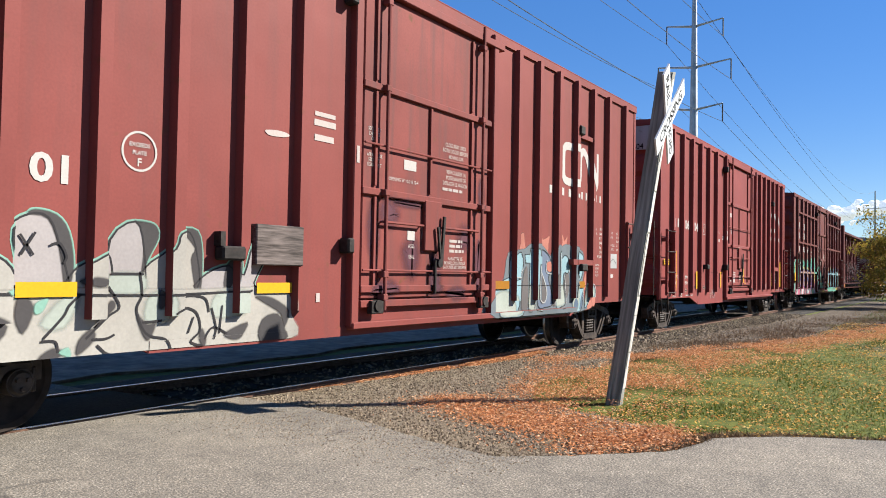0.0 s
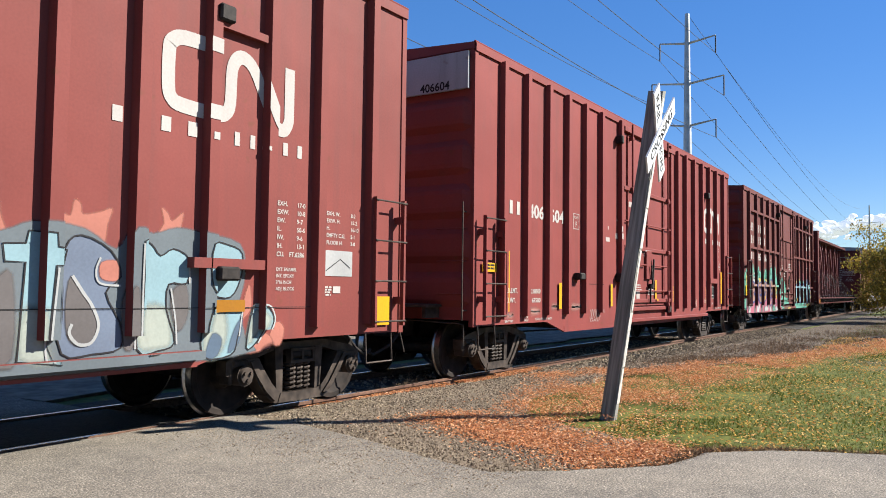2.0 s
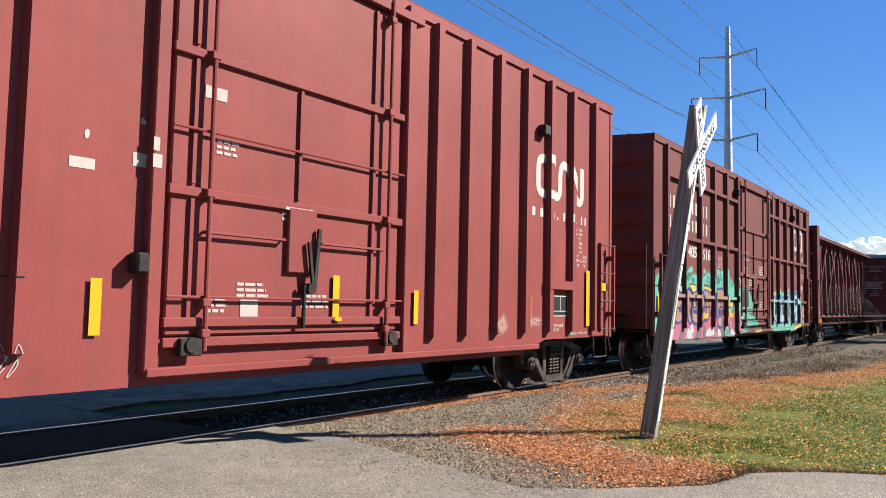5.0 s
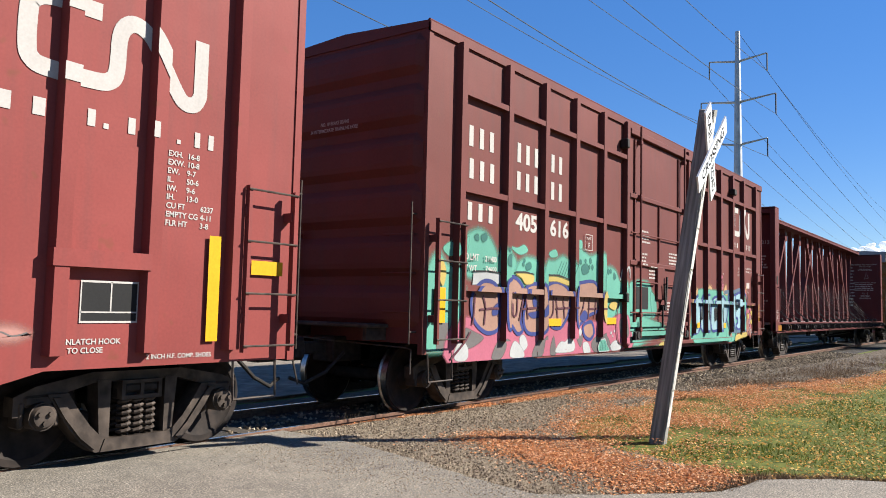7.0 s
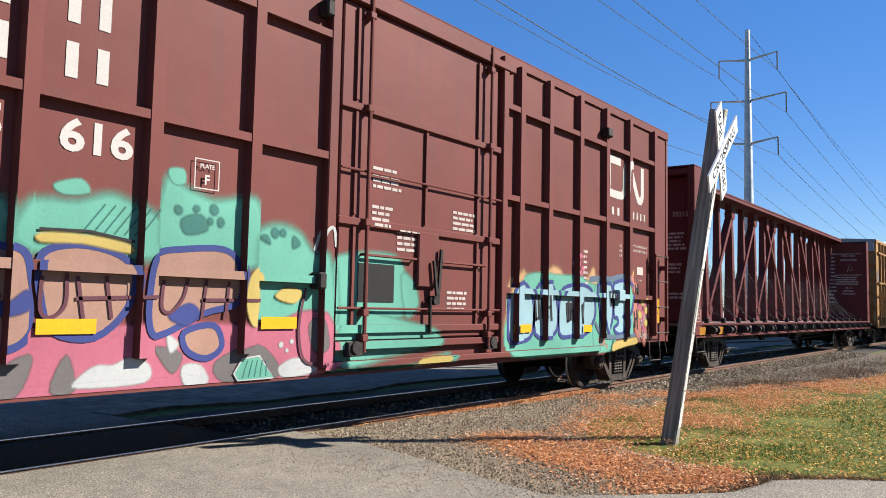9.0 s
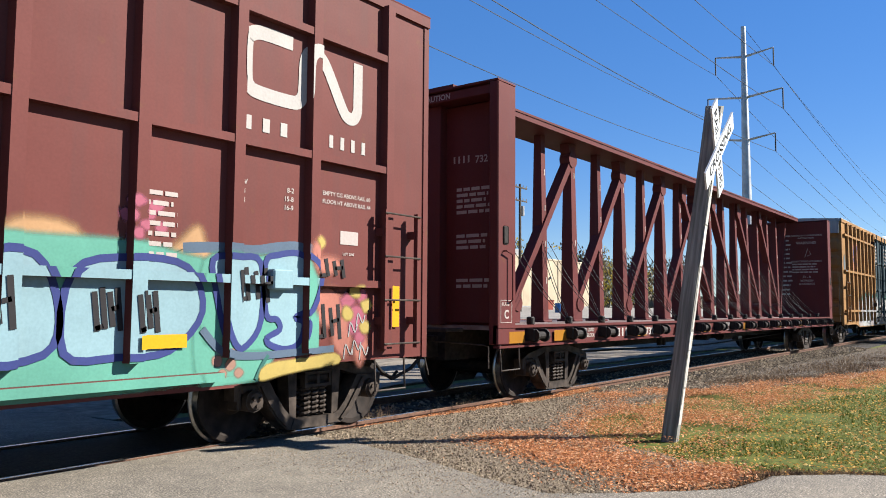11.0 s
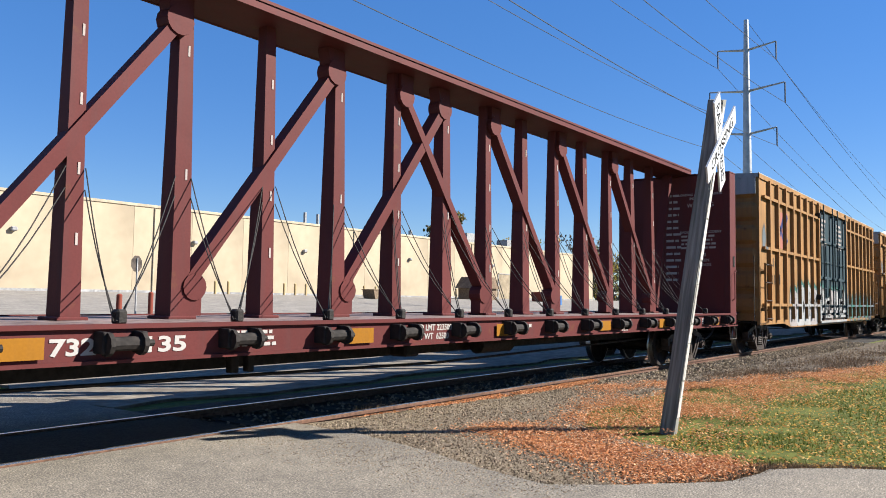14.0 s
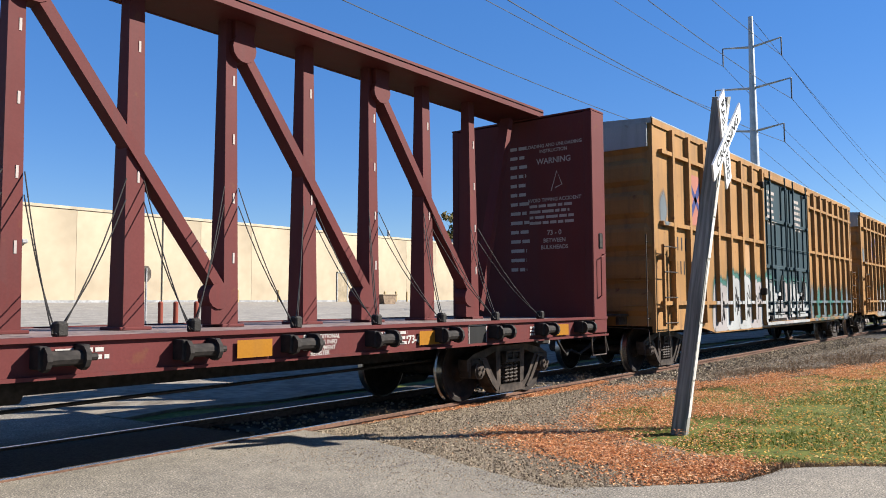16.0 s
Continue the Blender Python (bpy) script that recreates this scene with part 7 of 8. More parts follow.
def centre_beam():
    L = 22.7
    car = thing("centrebeam_flatcar", "maroon empty centrebeam lumber car with bulkheads and slack tie-down cables", "freight car", pose(54.2, 0, 0))
    part("deck", Build().box(0.3, L - 0.3, -1.42, 1.42, 1.10, 1.165), DECK, car, "scuffed steel deck")
    for s in (-1, 1):
        g = Build().prism([(0, 1.15), (0, 0.90), (3.6, 0.88), (4.4, 0.86), (L - 4.4, 0.86), (L - 3.6, 0.88), (L, 0.90), (L, 1.15)], min(s * 1.42, s * 1.47), max(s * 1.42, s * 1.47))
        part("side_sill", g, MAROON, car)
        part("sill_lip", Build().box(0, L, min(s * 1.42, s * 1.51), max(s * 1.42, s * 1.51), 1.14, 1.18), MAROON, car)
        part("sill_foot", Build().box(0, L, min(s * 1.42, s * 1.53), max(s * 1.42, s * 1.53), 0.855, 0.885), MAROON, car)
    # bulkheads: a plate between box posts, ribbed on the outside
    for x, s in ((0.0, -1), (L, 1)):
        i = -s
        bh = part("bulkhead", Build().box(min(x + i * 0.42, x + i * 0.475), max(x + i * 0.42, x + i * 0.475), -1.36, 1.36, 1.165, 4.72), MAROON, car, "flat plate bulkhead with horizontal stiffeners")
        for q in (-1, 1):
            part("bulkhead_post", Build().soft_box(min(x, x + i * 0.48), max(x, x + i * 0.48), min(q * 1.34, q * 1.5), max(q * 1.34, q * 1.5), 0.9, 4.74, 0.015), MAROON, bh)
        for z in (1.5, 2.06, 2.7, 3.52, 4.08):
            part("bulkhead_rib", Build().box(min(x + i * 0.26, x + i * 0.425), max(x + i * 0.26, x + i * 0.425), -0.02, 1.34, z - 0.08, z + 0.08), MAROON, bh)
        part("bulkhead_panel", Build().soft_box(min(x + i * 0.36, x + i * 0.425), max(x + i * 0.36, x + i * 0.425), -1.34, -0.29, 1.2, 4.56, 0.01), MAROON, bh)
        part("bulkhead_stiffener", Build().soft_box(min(x + i * 0.2, x + i * 0.425), max(x + i * 0.2, x + i * 0.425), -0.29, -0.02, 1.165, 4.58, 0.01), MAROON, bh)
        part("bulkhead_header", Build().soft_box(min(x + i * 0.05, x + i * 0.425), max(x + i * 0.05, x + i * 0.425), -1.34, 1.34, 4.58, 4.72, 0.01), MAROON, bh)
        part("bulkhead_cap", Build().box(min(x, x + i * 0.48), max(x, x + i * 0.48), -1.5, 1.5, 4.742, 4.77), MAROON, bh)
        g = Build()
        for k in range(9):
            g.tube((x + s * 0.06, 0.75, 1.2 + k * 0.4), (x + s * 0.06, 1.25, 1.2 + k * 0.4), 0.012, 6)
        g.tube((x + s * 0.06, 0.75, 1.0), (x + s * 0.06, 0.75, 4.6), 0.02, 6).tube((x + s * 0.06, 1.25, 1.0), (x + s * 0.06, 1.25, 4.6), 0.02, 6)
        part("end_ladder", g, MAROON, car)
        part("step_board", Build().soft_box(min(x, x + s * 0.4), max(x, x + s * 0.4), -0.9, 0.9, 1.08, 1.13, 0.01), STEEL_WORN, car)
        coupler(car, x, s)
        part("lever_hole", Build().soft_box(x + i * 0.2 - 0.07, x + i * 0.2 + 0.07, -1.515, -1.49, 2.35, 2.62, 0.02), STEEL_DARK, bh, "dark hand hole")
        part("hand_rail", Build().pipe([(x + i * 0.3, -1.5, 1.5), (x + i * 0.3, -1.56, 1.55), (x + i * 0.3, -1.56, 2.2), (x + i * 0.14, -1.56, 2.25), (x + i * 0.14, -1.5, 2.25)], 0.012, 6), MAROON, bh)
    # the beam along the top, a wide chord with turned-down lips
    beam = part("top_chord", Build().box(0.3, L - 0.3, -0.46, 0.46, 4.86, 4.92), MAROON, car, "wide beam along the top")
    for s in (-1, 1):
        part("chord_lip", Build().prism([(0.3, 4.78), (L - 0.3, 4.78), (L - 0.3, 4.88), (0.3, 4.88)], min(s * 0.42, s * 0.46), max(s * 0.42, s * 0.46)), MAROON, beam)
    part("chord_soffit", Build().box(0.3, L - 0.3, -0.42, 0.42, 4.785, 4.81), MAROON, beam)
    xs = [2.53 + 1.21 * k for k in range(16)]
    for k, x in enumerate(xs):
        wb, wt = (0.12, 0.085) if k % 2 == 0 else (0.10, 0.075)
        yb, yt = (0.15, 0.08) if k % 2 == 0 else (0.14, 0.075)
        g = Build().add([(x - wb, -yb, 1.16), (x + wb, -yb, 1.16), (x + wb, yb, 1.16), (x - wb, yb, 1.16), (x - wt, -yt, 4.79), (x + wt, -yt, 4.79), (x + wt, yt, 4.79), (x - wt, yt, 4.79)], [(0, 1, 2, 3), (4, 5, 6, 7), (0, 1, 5, 4), (1, 2, 6, 5), (2, 3, 7, 6), (3, 0, 4, 7)])
        post = part("column", g, MAROON, car)
        part("column_foot", Build().soft_box(x - wb - 0.06, x + wb + 0.06, -yb - 0.05, yb + 0.05, 1.16, 1.2, 0.01), MAROON, post)
        if k:
            for z in ((1.9, 2.6, 3.3, 4.0) if k % 2 else (2.7, 4.1)):
                f = (z - 1.16) / 3.54
                part("slot", Build().box(x + 0.02, x + 0.045, -(yb + (yt - yb) * f) - 0.006, -(yb + (yt - yb) * f) + 0.02, z, z + 0.12), OFFWHITE, post, "pale worn slot")
    diag = [(0, 2), (2, 4), (4, 6), (6, 8), (15, 13), (13, 11), (11, 9), (9, 7)]
    for a, b in diag:
        u = 1 if b > a else -1
        part("diagonal_brace", Build().beam((xs[a] + u * 0.1, -0.05 + 0.003 * u, 1.55), (xs[b] - u * 0.05, -0.05 + 0.003 * u, 4.55), 0.2, 0.13 + 0.012 * u), MAROON, car)
        for x, z, w in ((xs[b] - u * 0.13, 4.46, 0.17), (xs[a] + u * 0.17, 1.52, 0.15)):
            round_plate = [(x + w * math.cos(q * math.tau / 14), z + w * math.sin(q * math.tau / 14)) for q in range(14)]
            part("gusset", Build().prism(round_plate, -0.165, 0.06), MAROON, car)
        part("gusset_web", Build().prism([(xs[b] - u * 0.3, 4.78), (xs[b], 4.78), (xs[b], 4.45), (xs[b] - u * 0.25, 4.5)], -0.15, 0.05), MAROON, car)
        part("gusset_web", Build().prism([(xs[a], 1.2), (xs[a] + u * 0.27, 1.2), (xs[a] + u * 0.27, 1.5), (xs[a], 1.5)], -0.145, 0.05), MAROON, car)
    for xa, xb in ((1.38, xs[0] - 0.16), (L - 0.9, xs[15] + 0.16)):
        part("diagonal_brace", Build().beam((xa, -0.05, 4.7), (xb, -0.05, 1.3), 0.2, 0.12), MAROON, car)
    # winches along the sill and slack cables up to the columns
    wx = [0.99 + 1.222 * k for k in range(18)]
    me = Build().tube((-0.14, -1.60, 1.0), (0.14, -1.60, 1.0), 0.06, 10).tube((-0.17, -1.60, 1.0), (-0.13, -1.60, 1.0), 0.1, 10).tube((0.13, -1.60, 1.0), (0.17, -1.60, 1.0), 0.1, 10).soft_box(-0.2, -0.14, -1.62, -1.46, 0.92, 1.1, 0.01).soft_box(0.14, 0.2, -1.62, -1.46, 0.92, 1.1, 0.01).tube((0.17, -1.6, 1.0), (0.26, -1.6, 1.0), 0.03, 8).mesh("winch", True)
    for k, x in enumerate(wx):
        part("winch", me, STEEL_DARK, car, "greasy cable winch", at=pose(x, 0, 0.02))
        if 0 < k < 18:
            for j, u in ((k - 1, -1), (k, 1)):
                if 0 <= j < 16:
                    for o in (0.0, 0.09):
                        a, b = Vector((x + o * u * 0.3, -1.46, 1.2)), Vector((xs[j] - u * 0.1, -0.12, 2.45 + o * 2.4 + 0.06 * (j % 3)))
                        pts = [a.lerp(b, t / 5) - Vector((0, 0, 0.10 * math.sin(math.pi * t / 5))) for t in range(6)]
                        part("cable", Build().pipe(pts, 0.0065, 5), CABLE, car, "slack black tie-down cable")
    for k in range(0, 17):
        x = wx[k] + 0.05
        part("corner_guard", Build().soft_box(x - 0.05, x + 0.05, -1.47, -1.36, 1.17, 1.30, 0.02), CABLE, car)
    side = Side(-1.471)
    rng = random.Random(14)
    reflectors(car, side, [(x, 0.915, 0.42, 0.17) for x in (0.3, 1.62, 4.85, 8.6, 11.6, 14.9, 17.6, 20.9)], ORANGE)
    for q in blocks("####", 3.85, 0.93, 0.15, 0.14, 0.02):
        paint("owner_mark", [q], WHITE, car, side, "white bar of the owner's mark")
    for q in (spanned("732", 5.32, 5.7, 0.935, 0.13), spanned("135", 6.16, 6.55, 0.935, 0.13)):
        paint("car_number", q, WHITE, car, side, "white stencilled number", 2)
    words = lettering("EMPTY LOAD", 2.55, 1.04, 0.06, 0.02) + lettering("3/8 ADJ BLOCK", 2.5, 0.95, 0.06, 0.02) + lettering("JACK", 2.18, 1.02, 0.05, 0.02) + lettering("HERE", 2.18, 0.94, 0.05, 0.02)
    words += lettering("LD LMT 223500", 9.85, 1.03, 0.075, 0.025) + lettering("LT WT  62500", 9.85, 0.92, 0.075, 0.025)
    words += lettering("FOR ADDITIONAL", 15.75, 1.06, 0.045, 0.02) + lettering("LOADING INFO", 15.78, 1.00, 0.045, 0.02) + lettering("SEE EQUIPMENT", 15.75, 0.94, 0.045, 0.02) + lettering("REGISTER", 15.85, 0.885, 0.045, 0.02)
    words += small_print(rng, 7.0, 1.06, 0.7, 3, 0.035, 0.06) + small_print(rng, 13.2, 1.05, 0.5, 2, 0.035, 0.06) + small_print(rng, 16.9, 1.06, 0.6, 3, 0.035, 0.06) + small_print(rng, 12.2, 1.02, 0.5, 1, 0.05, 0.06) + lettering("IL  73-0", 17.25, 0.95, 0.09, 0.025) + small_print(rng, 20.2, 1.04, 0.4, 3, 0.03, 0.05)
    paint("stencil", words, WHITE, car, side, "white stencilled words", 2)
    paint("lube_panel", [bar(18.66, 0.87, 0.4, 0.26)], BLACK, car, side, "black lube panel", 2)
    paint("panel_frame", ribbon([(18.66, 0.87), (18.66, 1.13), (19.06, 1.13), (19.06, 0.87)], 0.025, True), WHITE, car, side, "white frame", 3)
    ps = Side(-1.503)
    paint("plate_letter", lettering("C", 0.16, 1.28, 0.12, 0.03) + lettering("PLATE", 0.1, 1.46, 0.05, 0.02) + ribbon([(0.07, 1.22), (0.07, 1.54), (0.36, 1.54), (0.36, 1.22)], 0.012, True), OFFWHITE, car, ps, "worn white boxed letters")
    # warning text on the inner face of the far bulkhead, and on the outer face of the near one
    g = Build()

    def on_plate(x, text, y, z, h, mirror=-1):
        raw = lettering(text, 0, z, h, 0.02)
        c = max(q[0] for p in raw for q in p) / 2
        for p in raw:
            g.add([(x, y + mirror * (a - c), b) for a, b in p], [range(len(p))])

    xf = L - 0.48
    for text, z, h in (("LOADING AND UNLOADING", 4.2, 0.06), ("INSTRUCTION", 4.1, 0.06), ("WARNING", 3.9, 0.1), ("AVOID TIPPING ACCIDENT", 3.22, 0.062), ("73 - 0", 2.62, 0.085), ("BETWEEN", 2.49, 0.07), ("BULKHEADS", 2.37, 0.07)):
        on_plate(xf, text, -0.75, z, h)
    for k in range(4):
        for p in small_print(rng, 0, 3.12 - k * 0.1, 1.0, 1, 0.05, 0.1):
            g.add([(xf, -0.25 - a, b) for a, b in p], [range(4)])
    for p in ribbon([(0, 3.4), (0.12, 3.75), (0.22, 3.5), (0.08, 3.45)], 0.02):
        g.add([(xf, -0.7 - a, b) for a, b in p], [range(4)])
    for k in range(14):
        for p in small_print(rng, 0, 4.2 - k * 0.17, 0.4, 1, 0.06, 0.1):
            g.add([(xf, 0.15 - a, b) for a, b in p], [range(4)])
    on_plate(0.355, "732135", -1.08, 3.64, 0.11)
    on_plate(0.045, "CAUTION", -0.32, 4.61, 0.085)
    for p in blocks("####", 0, 3.66, 0.11, 0.07, 0.02):
        g.add([(0.355, -0.42 - a, b) for a, b in p], [range(4)])
    for z0, rows in ((3.22, 5), (2.5, 3), (1.82, 2)):
        for k in range(rows):
            for p in small_print(rng, 0, z0 - k * 0.088, 0.7, 1, 0.05, 0.1):
                g.add([(0.355, -0.5 - a, b) for a, b in p], [range(4)])
    for k in range(2):
        for p in small_print(rng, 0, 4.66 - k * 0.04, 0.42, 1, 0.022, 0.03):
            g.add([(0.045, 0.42 - a, b) for a, b in p], [range(4)])
    part("warning_print", g, OFFWHITE, car, "worn white warning print on the bulkhead")
    part("centre_sill", Build().box(0.3, L - 0.3, -0.33, 0.33, 0.62, 1.1), STEEL_DARK, car)
    me = Build().box(-0.05, 0.05, -1.42, 1.42, 0.84, 1.1).mesh("cross_bearer")
    for k in range(12):
        part("cross_bearer", me, STEEL_DARK, car, at=pose(3.8 + (L - 7.6) * k / 11, 0, 0))
    part("brake_reservoir", Build().tube((12.4, -0.6, 0.72), (13.3, -0.6, 0.72), 0.14, 14), STEEL_DARK, car, smooth=True)
    part("brake_valve", Build().soft_box(7.5, 7.6, -0.9, -0.8, 0.62, 0.86, 0.01).soft_box(7.72, 7.8, -0.9, -0.8, 0.62, 0.86, 0.01), STEEL_DARK, car)
    part("brake_cylinder", Build().soft_box(10.2, 10.5, -1.0, -0.7, 0.66, 0.86, 0.03), STEEL_DARK, car)
    part("brake_rod", Build().pipe([(3.4, -0.6, 0.62), (L / 2, -0.6, 0.5), (L - 3.4, -0.6, 0.62)], 0.02, 6), STEEL_DARK, car)
    for x in (2.45, L - 2.45):
        truck(car, x)
    for x in (0.05, L - 0.6):
        stirrup(car, x, x + 0.5, 0.9)
    cars.append((car, 54.2))


# ---- beyond the track ----
def warehouse():
    w = thing("warehouse", "long cream-painted warehouse with a flat parapet", "building")
    y, x0, x1, z0, z1 = 56.0, -70, 128, 0.8, 9.5
    # panels butt against one another with narrow joints
    n = 33
    step = (x1 - x0) / n
    me = Build().soft_box(0.006, step - 0.006, y, y + 0.3, z0, z1 - 0.25, 0.01).mesh("wall_panel")
    for k in range(n):
        part("wall_panel", me, CREAM, w, at=pose(x0 + k * step, 0, 0))
    part("core", Build().box(x0, x1, y + 0.1, y + 55, z0, z1 - 0.4), ROOF_GREY, w)
    part("parapet_cap", Build().soft_box(x0 - 0.1, x1 + 0.1, y - 0.08, y + 0.5, z1 - 0.25, z1, 0.02), CREAM_TRIM, w)
    part("plinth", Build().box(x0, x1, y - 0.04, y, z0, 1.75), ROOF_GREY, w)
    for x, wd, h in ((62.0, 1.5, 3.2), (97, 3.2, 3.6), (20, 1.2, 2.4)):
        d = part("door", Build().soft_box(x, x + wd, y - 0.06, y, 1.5, 1.6 + h, 0.01), DOOR_TAN, w, "tan steel door")
        part("door_frame", Build().box(x - 0.12, x, y - 0.1, y, 1.5, 1.7 + h).box(x + wd, x + wd + 0.12, y - 0.1, y, 1.5, 1.7 + h).box(x - 0.12, x + wd + 0.12, y - 0.1, y, 1.6 + h, 1.72 + h), ROOF_GREY, d)
    for x in (-40, -15, 2, 27.5, 44, 58, 76, 95, 112):
        part("wall_light", Build().soft_box(x, x + 0.5, y - 0.35, y, 6.2, 6.55, 0.08), ROOF_GREY, w)
    for x in (15, 40, 66, 90, 115):
        part("downpipe", Build().tube((x, y - 0.07, 1.5), (x, y - 0.07, z1 - 0.3), 0.06, 8), CREAM_TRIM, w)
    rng = random.Random(3)
    for x, wd, h in ((61, 0.3, 1.6), (63, 0.3, 1.6), (74, 0.3, 1.2), (88, 2.4, 0.9), (93, 3.0, 1.7), (80, 0.4, 1.0), (104, 4, 1.4)):
        part("roof_unit", Build().soft_box(x, x + wd, y + 3, y + 3 + min(wd, 2), z1 - 0.4, z1 + h, 0.04), ROOF_GREY, w, "grey roof ventilator")


def beyond_things():
    # two rows of bollards, a sign seen from behind, a shed and clutter before the wall
    me_r = Build().tube((0, 0, -0.3), (0, 0, 1.05), 0.11, 12).tube((0, 0, 1.05), (0, 0, 1.1), 0.11, 12, 0.06).mesh("bollard", True)
    for x, y in ((19.2, 23.0), (19.95, 23.0), (21.0, 23.0), (16.0, 20.0)):
        b = part("bollard", me_r, BOLLARD_RED, None, "rust-red painted steel bollard", at=pose(x, y, rise(x, y)))
        tagged(b, category="bollard", group="bollards in the lot")
    me_t = Build().tube((0, 0, -0.2), (0, 0, 1.2), 0.13, 10).tube((0, 0, 1.2), (0, 0, 1.27), 0.13, 10, 0.05).mesh("bollard", True)
    for x in (44, 45.5, 47, 52, 54, 55.5, 57, 66, 68, 70, 72, 84, 86):
        b = part("bollard", me_t, BOLLARD_TAN, None, "tan painted bollard by the warehouse wall", at=pose(x, 54.2, rise(x, 54.2)))
        tagged(b, category="bollard", group="bollards along the wall")
    x, y = 19.1, 24.0
    s = thing("stop_sign", "octagonal road sign seen from its grey back", "sign", pose(x, y, rise(x, y), 0, 0, 20))
    part("post", Build().box(-0.03, 0.03, -0.025, 0.025, -0.2, 2.55), ROOF_GREY, s)
    part("sign_plate", Build().prism([(0.38 * math.cos(k * math.pi / 4 + math.pi / 8), 2.3 + 0.38 * math.sin(k * math.pi / 4 + math.pi / 8)) for k in range(8)], 0.025, 0.035), SIGN_GREY, s, "grey metal back of the plate")
    x, y = 83, 50
    s = thing("shed", "small brown shingled shed beside the wall", "shed", pose(x, y, rise(x, y)))
    part("walls", Build().box(-2.2, 2.2, -1.5, 1.5, -0.3, 1.5), SHED, s)
    part("roof", Build().prism([(-2.5, 1.45), (-1.2, 2.9), (1.2, 2.9), (2.5, 1.45)], -1.8, 1.8), SHED, s)
    x, y = 79, 36
    s = part("drum", Build().tube((0, 0, -0.1), (0, 0, 1.1), 0.42, 16).tube((0, 0, 0.35), (0, 0, 0.39), 0.44, 16).tube((0, 0, 0.72), (0, 0, 0.76), 0.44, 16), BLUE_DRUM, None, "blue plastic drum standing in the lot", True, pose(x, y, rise(x, y)))
    tagged(s, category="drum")
    for x, y, w, h, mat, lab in ((91, 45, 2.6, 1.3, BOLLARD_RED, "rust-red open steel waste bin"), (60, 47, 1.6, 1.0, SHED, "low stack of brown wooden pallets")):
        s = thing("skip", lab, "container", pose(x, y, rise(x, y)))
        part("tub", Build().prism([(-w / 2, 0), (w / 2, 0), (w / 2 + 0.3, h), (-w / 2 - 0.3, h)], -0.8, 0.8), mat, s)
        part("rim", Build().box(-w / 2 - 0.35, w / 2 + 0.35, -0.86, 0.86, h - 0.06, h), mat, s)
    # utility pole with two crossarms
    x, y = 75.0, 38.7
    p = thing("utility_pole", "brown wooden utility pole with crossarms and a transformer", "pole", pose(x, y, rise(x, y)))
    h = 14.5
    part("pole", Build().tube((0, 0, -0.5), (0, 0, h), 0.2, 10, 0.13), BARK, p)
    for z in (h - 0.4, h - 1.9):
        arm = part("crossarm", Build().box(-1.5, 1.5, -0.07, 0.07, z - 0.07, z + 0.07), BARK, p)
        for q in (-1.4, -0.7, 0.7, 1.4):
            part("insulator", Build().tube((q, 0, z + 0.07), (q, 0, z + 0.32), 0.06, 8), ROOF_GREY, arm)
    part("transformer", Build().tube((0.45, 0, h - 3.6), (0.45, 0, h - 2.5), 0.28, 12), ROOF_GREY, p, smooth=True)


def tower_at(x, y, z0, h, arms, label, k=1.0):
    t = thing("transmission_tower", label, "pylon", pose(x, y, z0))
    part("shaft", Build().tube((0, 0, 0), (0, 0, h), 0.55 * k, 12, 0.2 * k), POLE_STEEL, t, smooth=True)
    ends = []
    for z, a, b, drop in arms:
        arm = part("arm", Build().tube((0, 0, z - 0.25), (0.0, a, z + 0.12), 0.12 * k, 8, 0.06 * k).tube((0, 0, z - 0.25), (0.0, -b, z + 0.12), 0.12 * k, 8, 0.06 * k), POLE_STEEL, t, smooth=True)
        for q in (a, -b):
            part("insulator", Build().tube((0, q, z + 0.1), (0, q, z - drop), 0.06 * k, 8), WIRE, arm, "hanging insulator string")
            ends.append((x, y + q, z0 + z - drop))
    return ends, (x, y, z0 + h)


def towers_and_wires():
    g0 = -0.2
    e1, top1 = tower_at(70, 12.3, g0, 26.8, [(24.3, 2.5, 2.5, 1.5), (20.6, 3.25, 3.2, 1.7), (16.75, 2.5, 2.5, 1.5)], "grey steel transmission pole with three pairs of arms")
    e2, top2 = tower_at(400, 24.4, 0, 41.5, [(33.7, 4.5, 4.5, 2), (29, 5.5, 5.5, 2), (24, 4.5, 4.5, 2)], "distant grey steel transmission pole", 1.3)
    # the line runs on behind the camera, high over the track
    back = [(-30, y - 3.67, z) for x, y, z in e1]
    for grp in (list(zip(e1, back)), list(zip(e1, e2)), [(top1, top2)]):
        for a, b in grp:
            a, b = Vector(a), Vector(b)
            n, sag = 40, (b - a).length * 0.022
            w = thing("power_line", "thin grey overhead conductor sagging between towers", "cable")
            w.matrix_basis = Matrix.Translation(a)
            pts = [a.lerp(b, k / n) - a - Vector((0, 0, 4 * sag * (k / n) * (1 - k / n))) for k in range(n + 1)]
            part("conductor", Build().pipe(pts, 0.022, 5), WIRE, w)


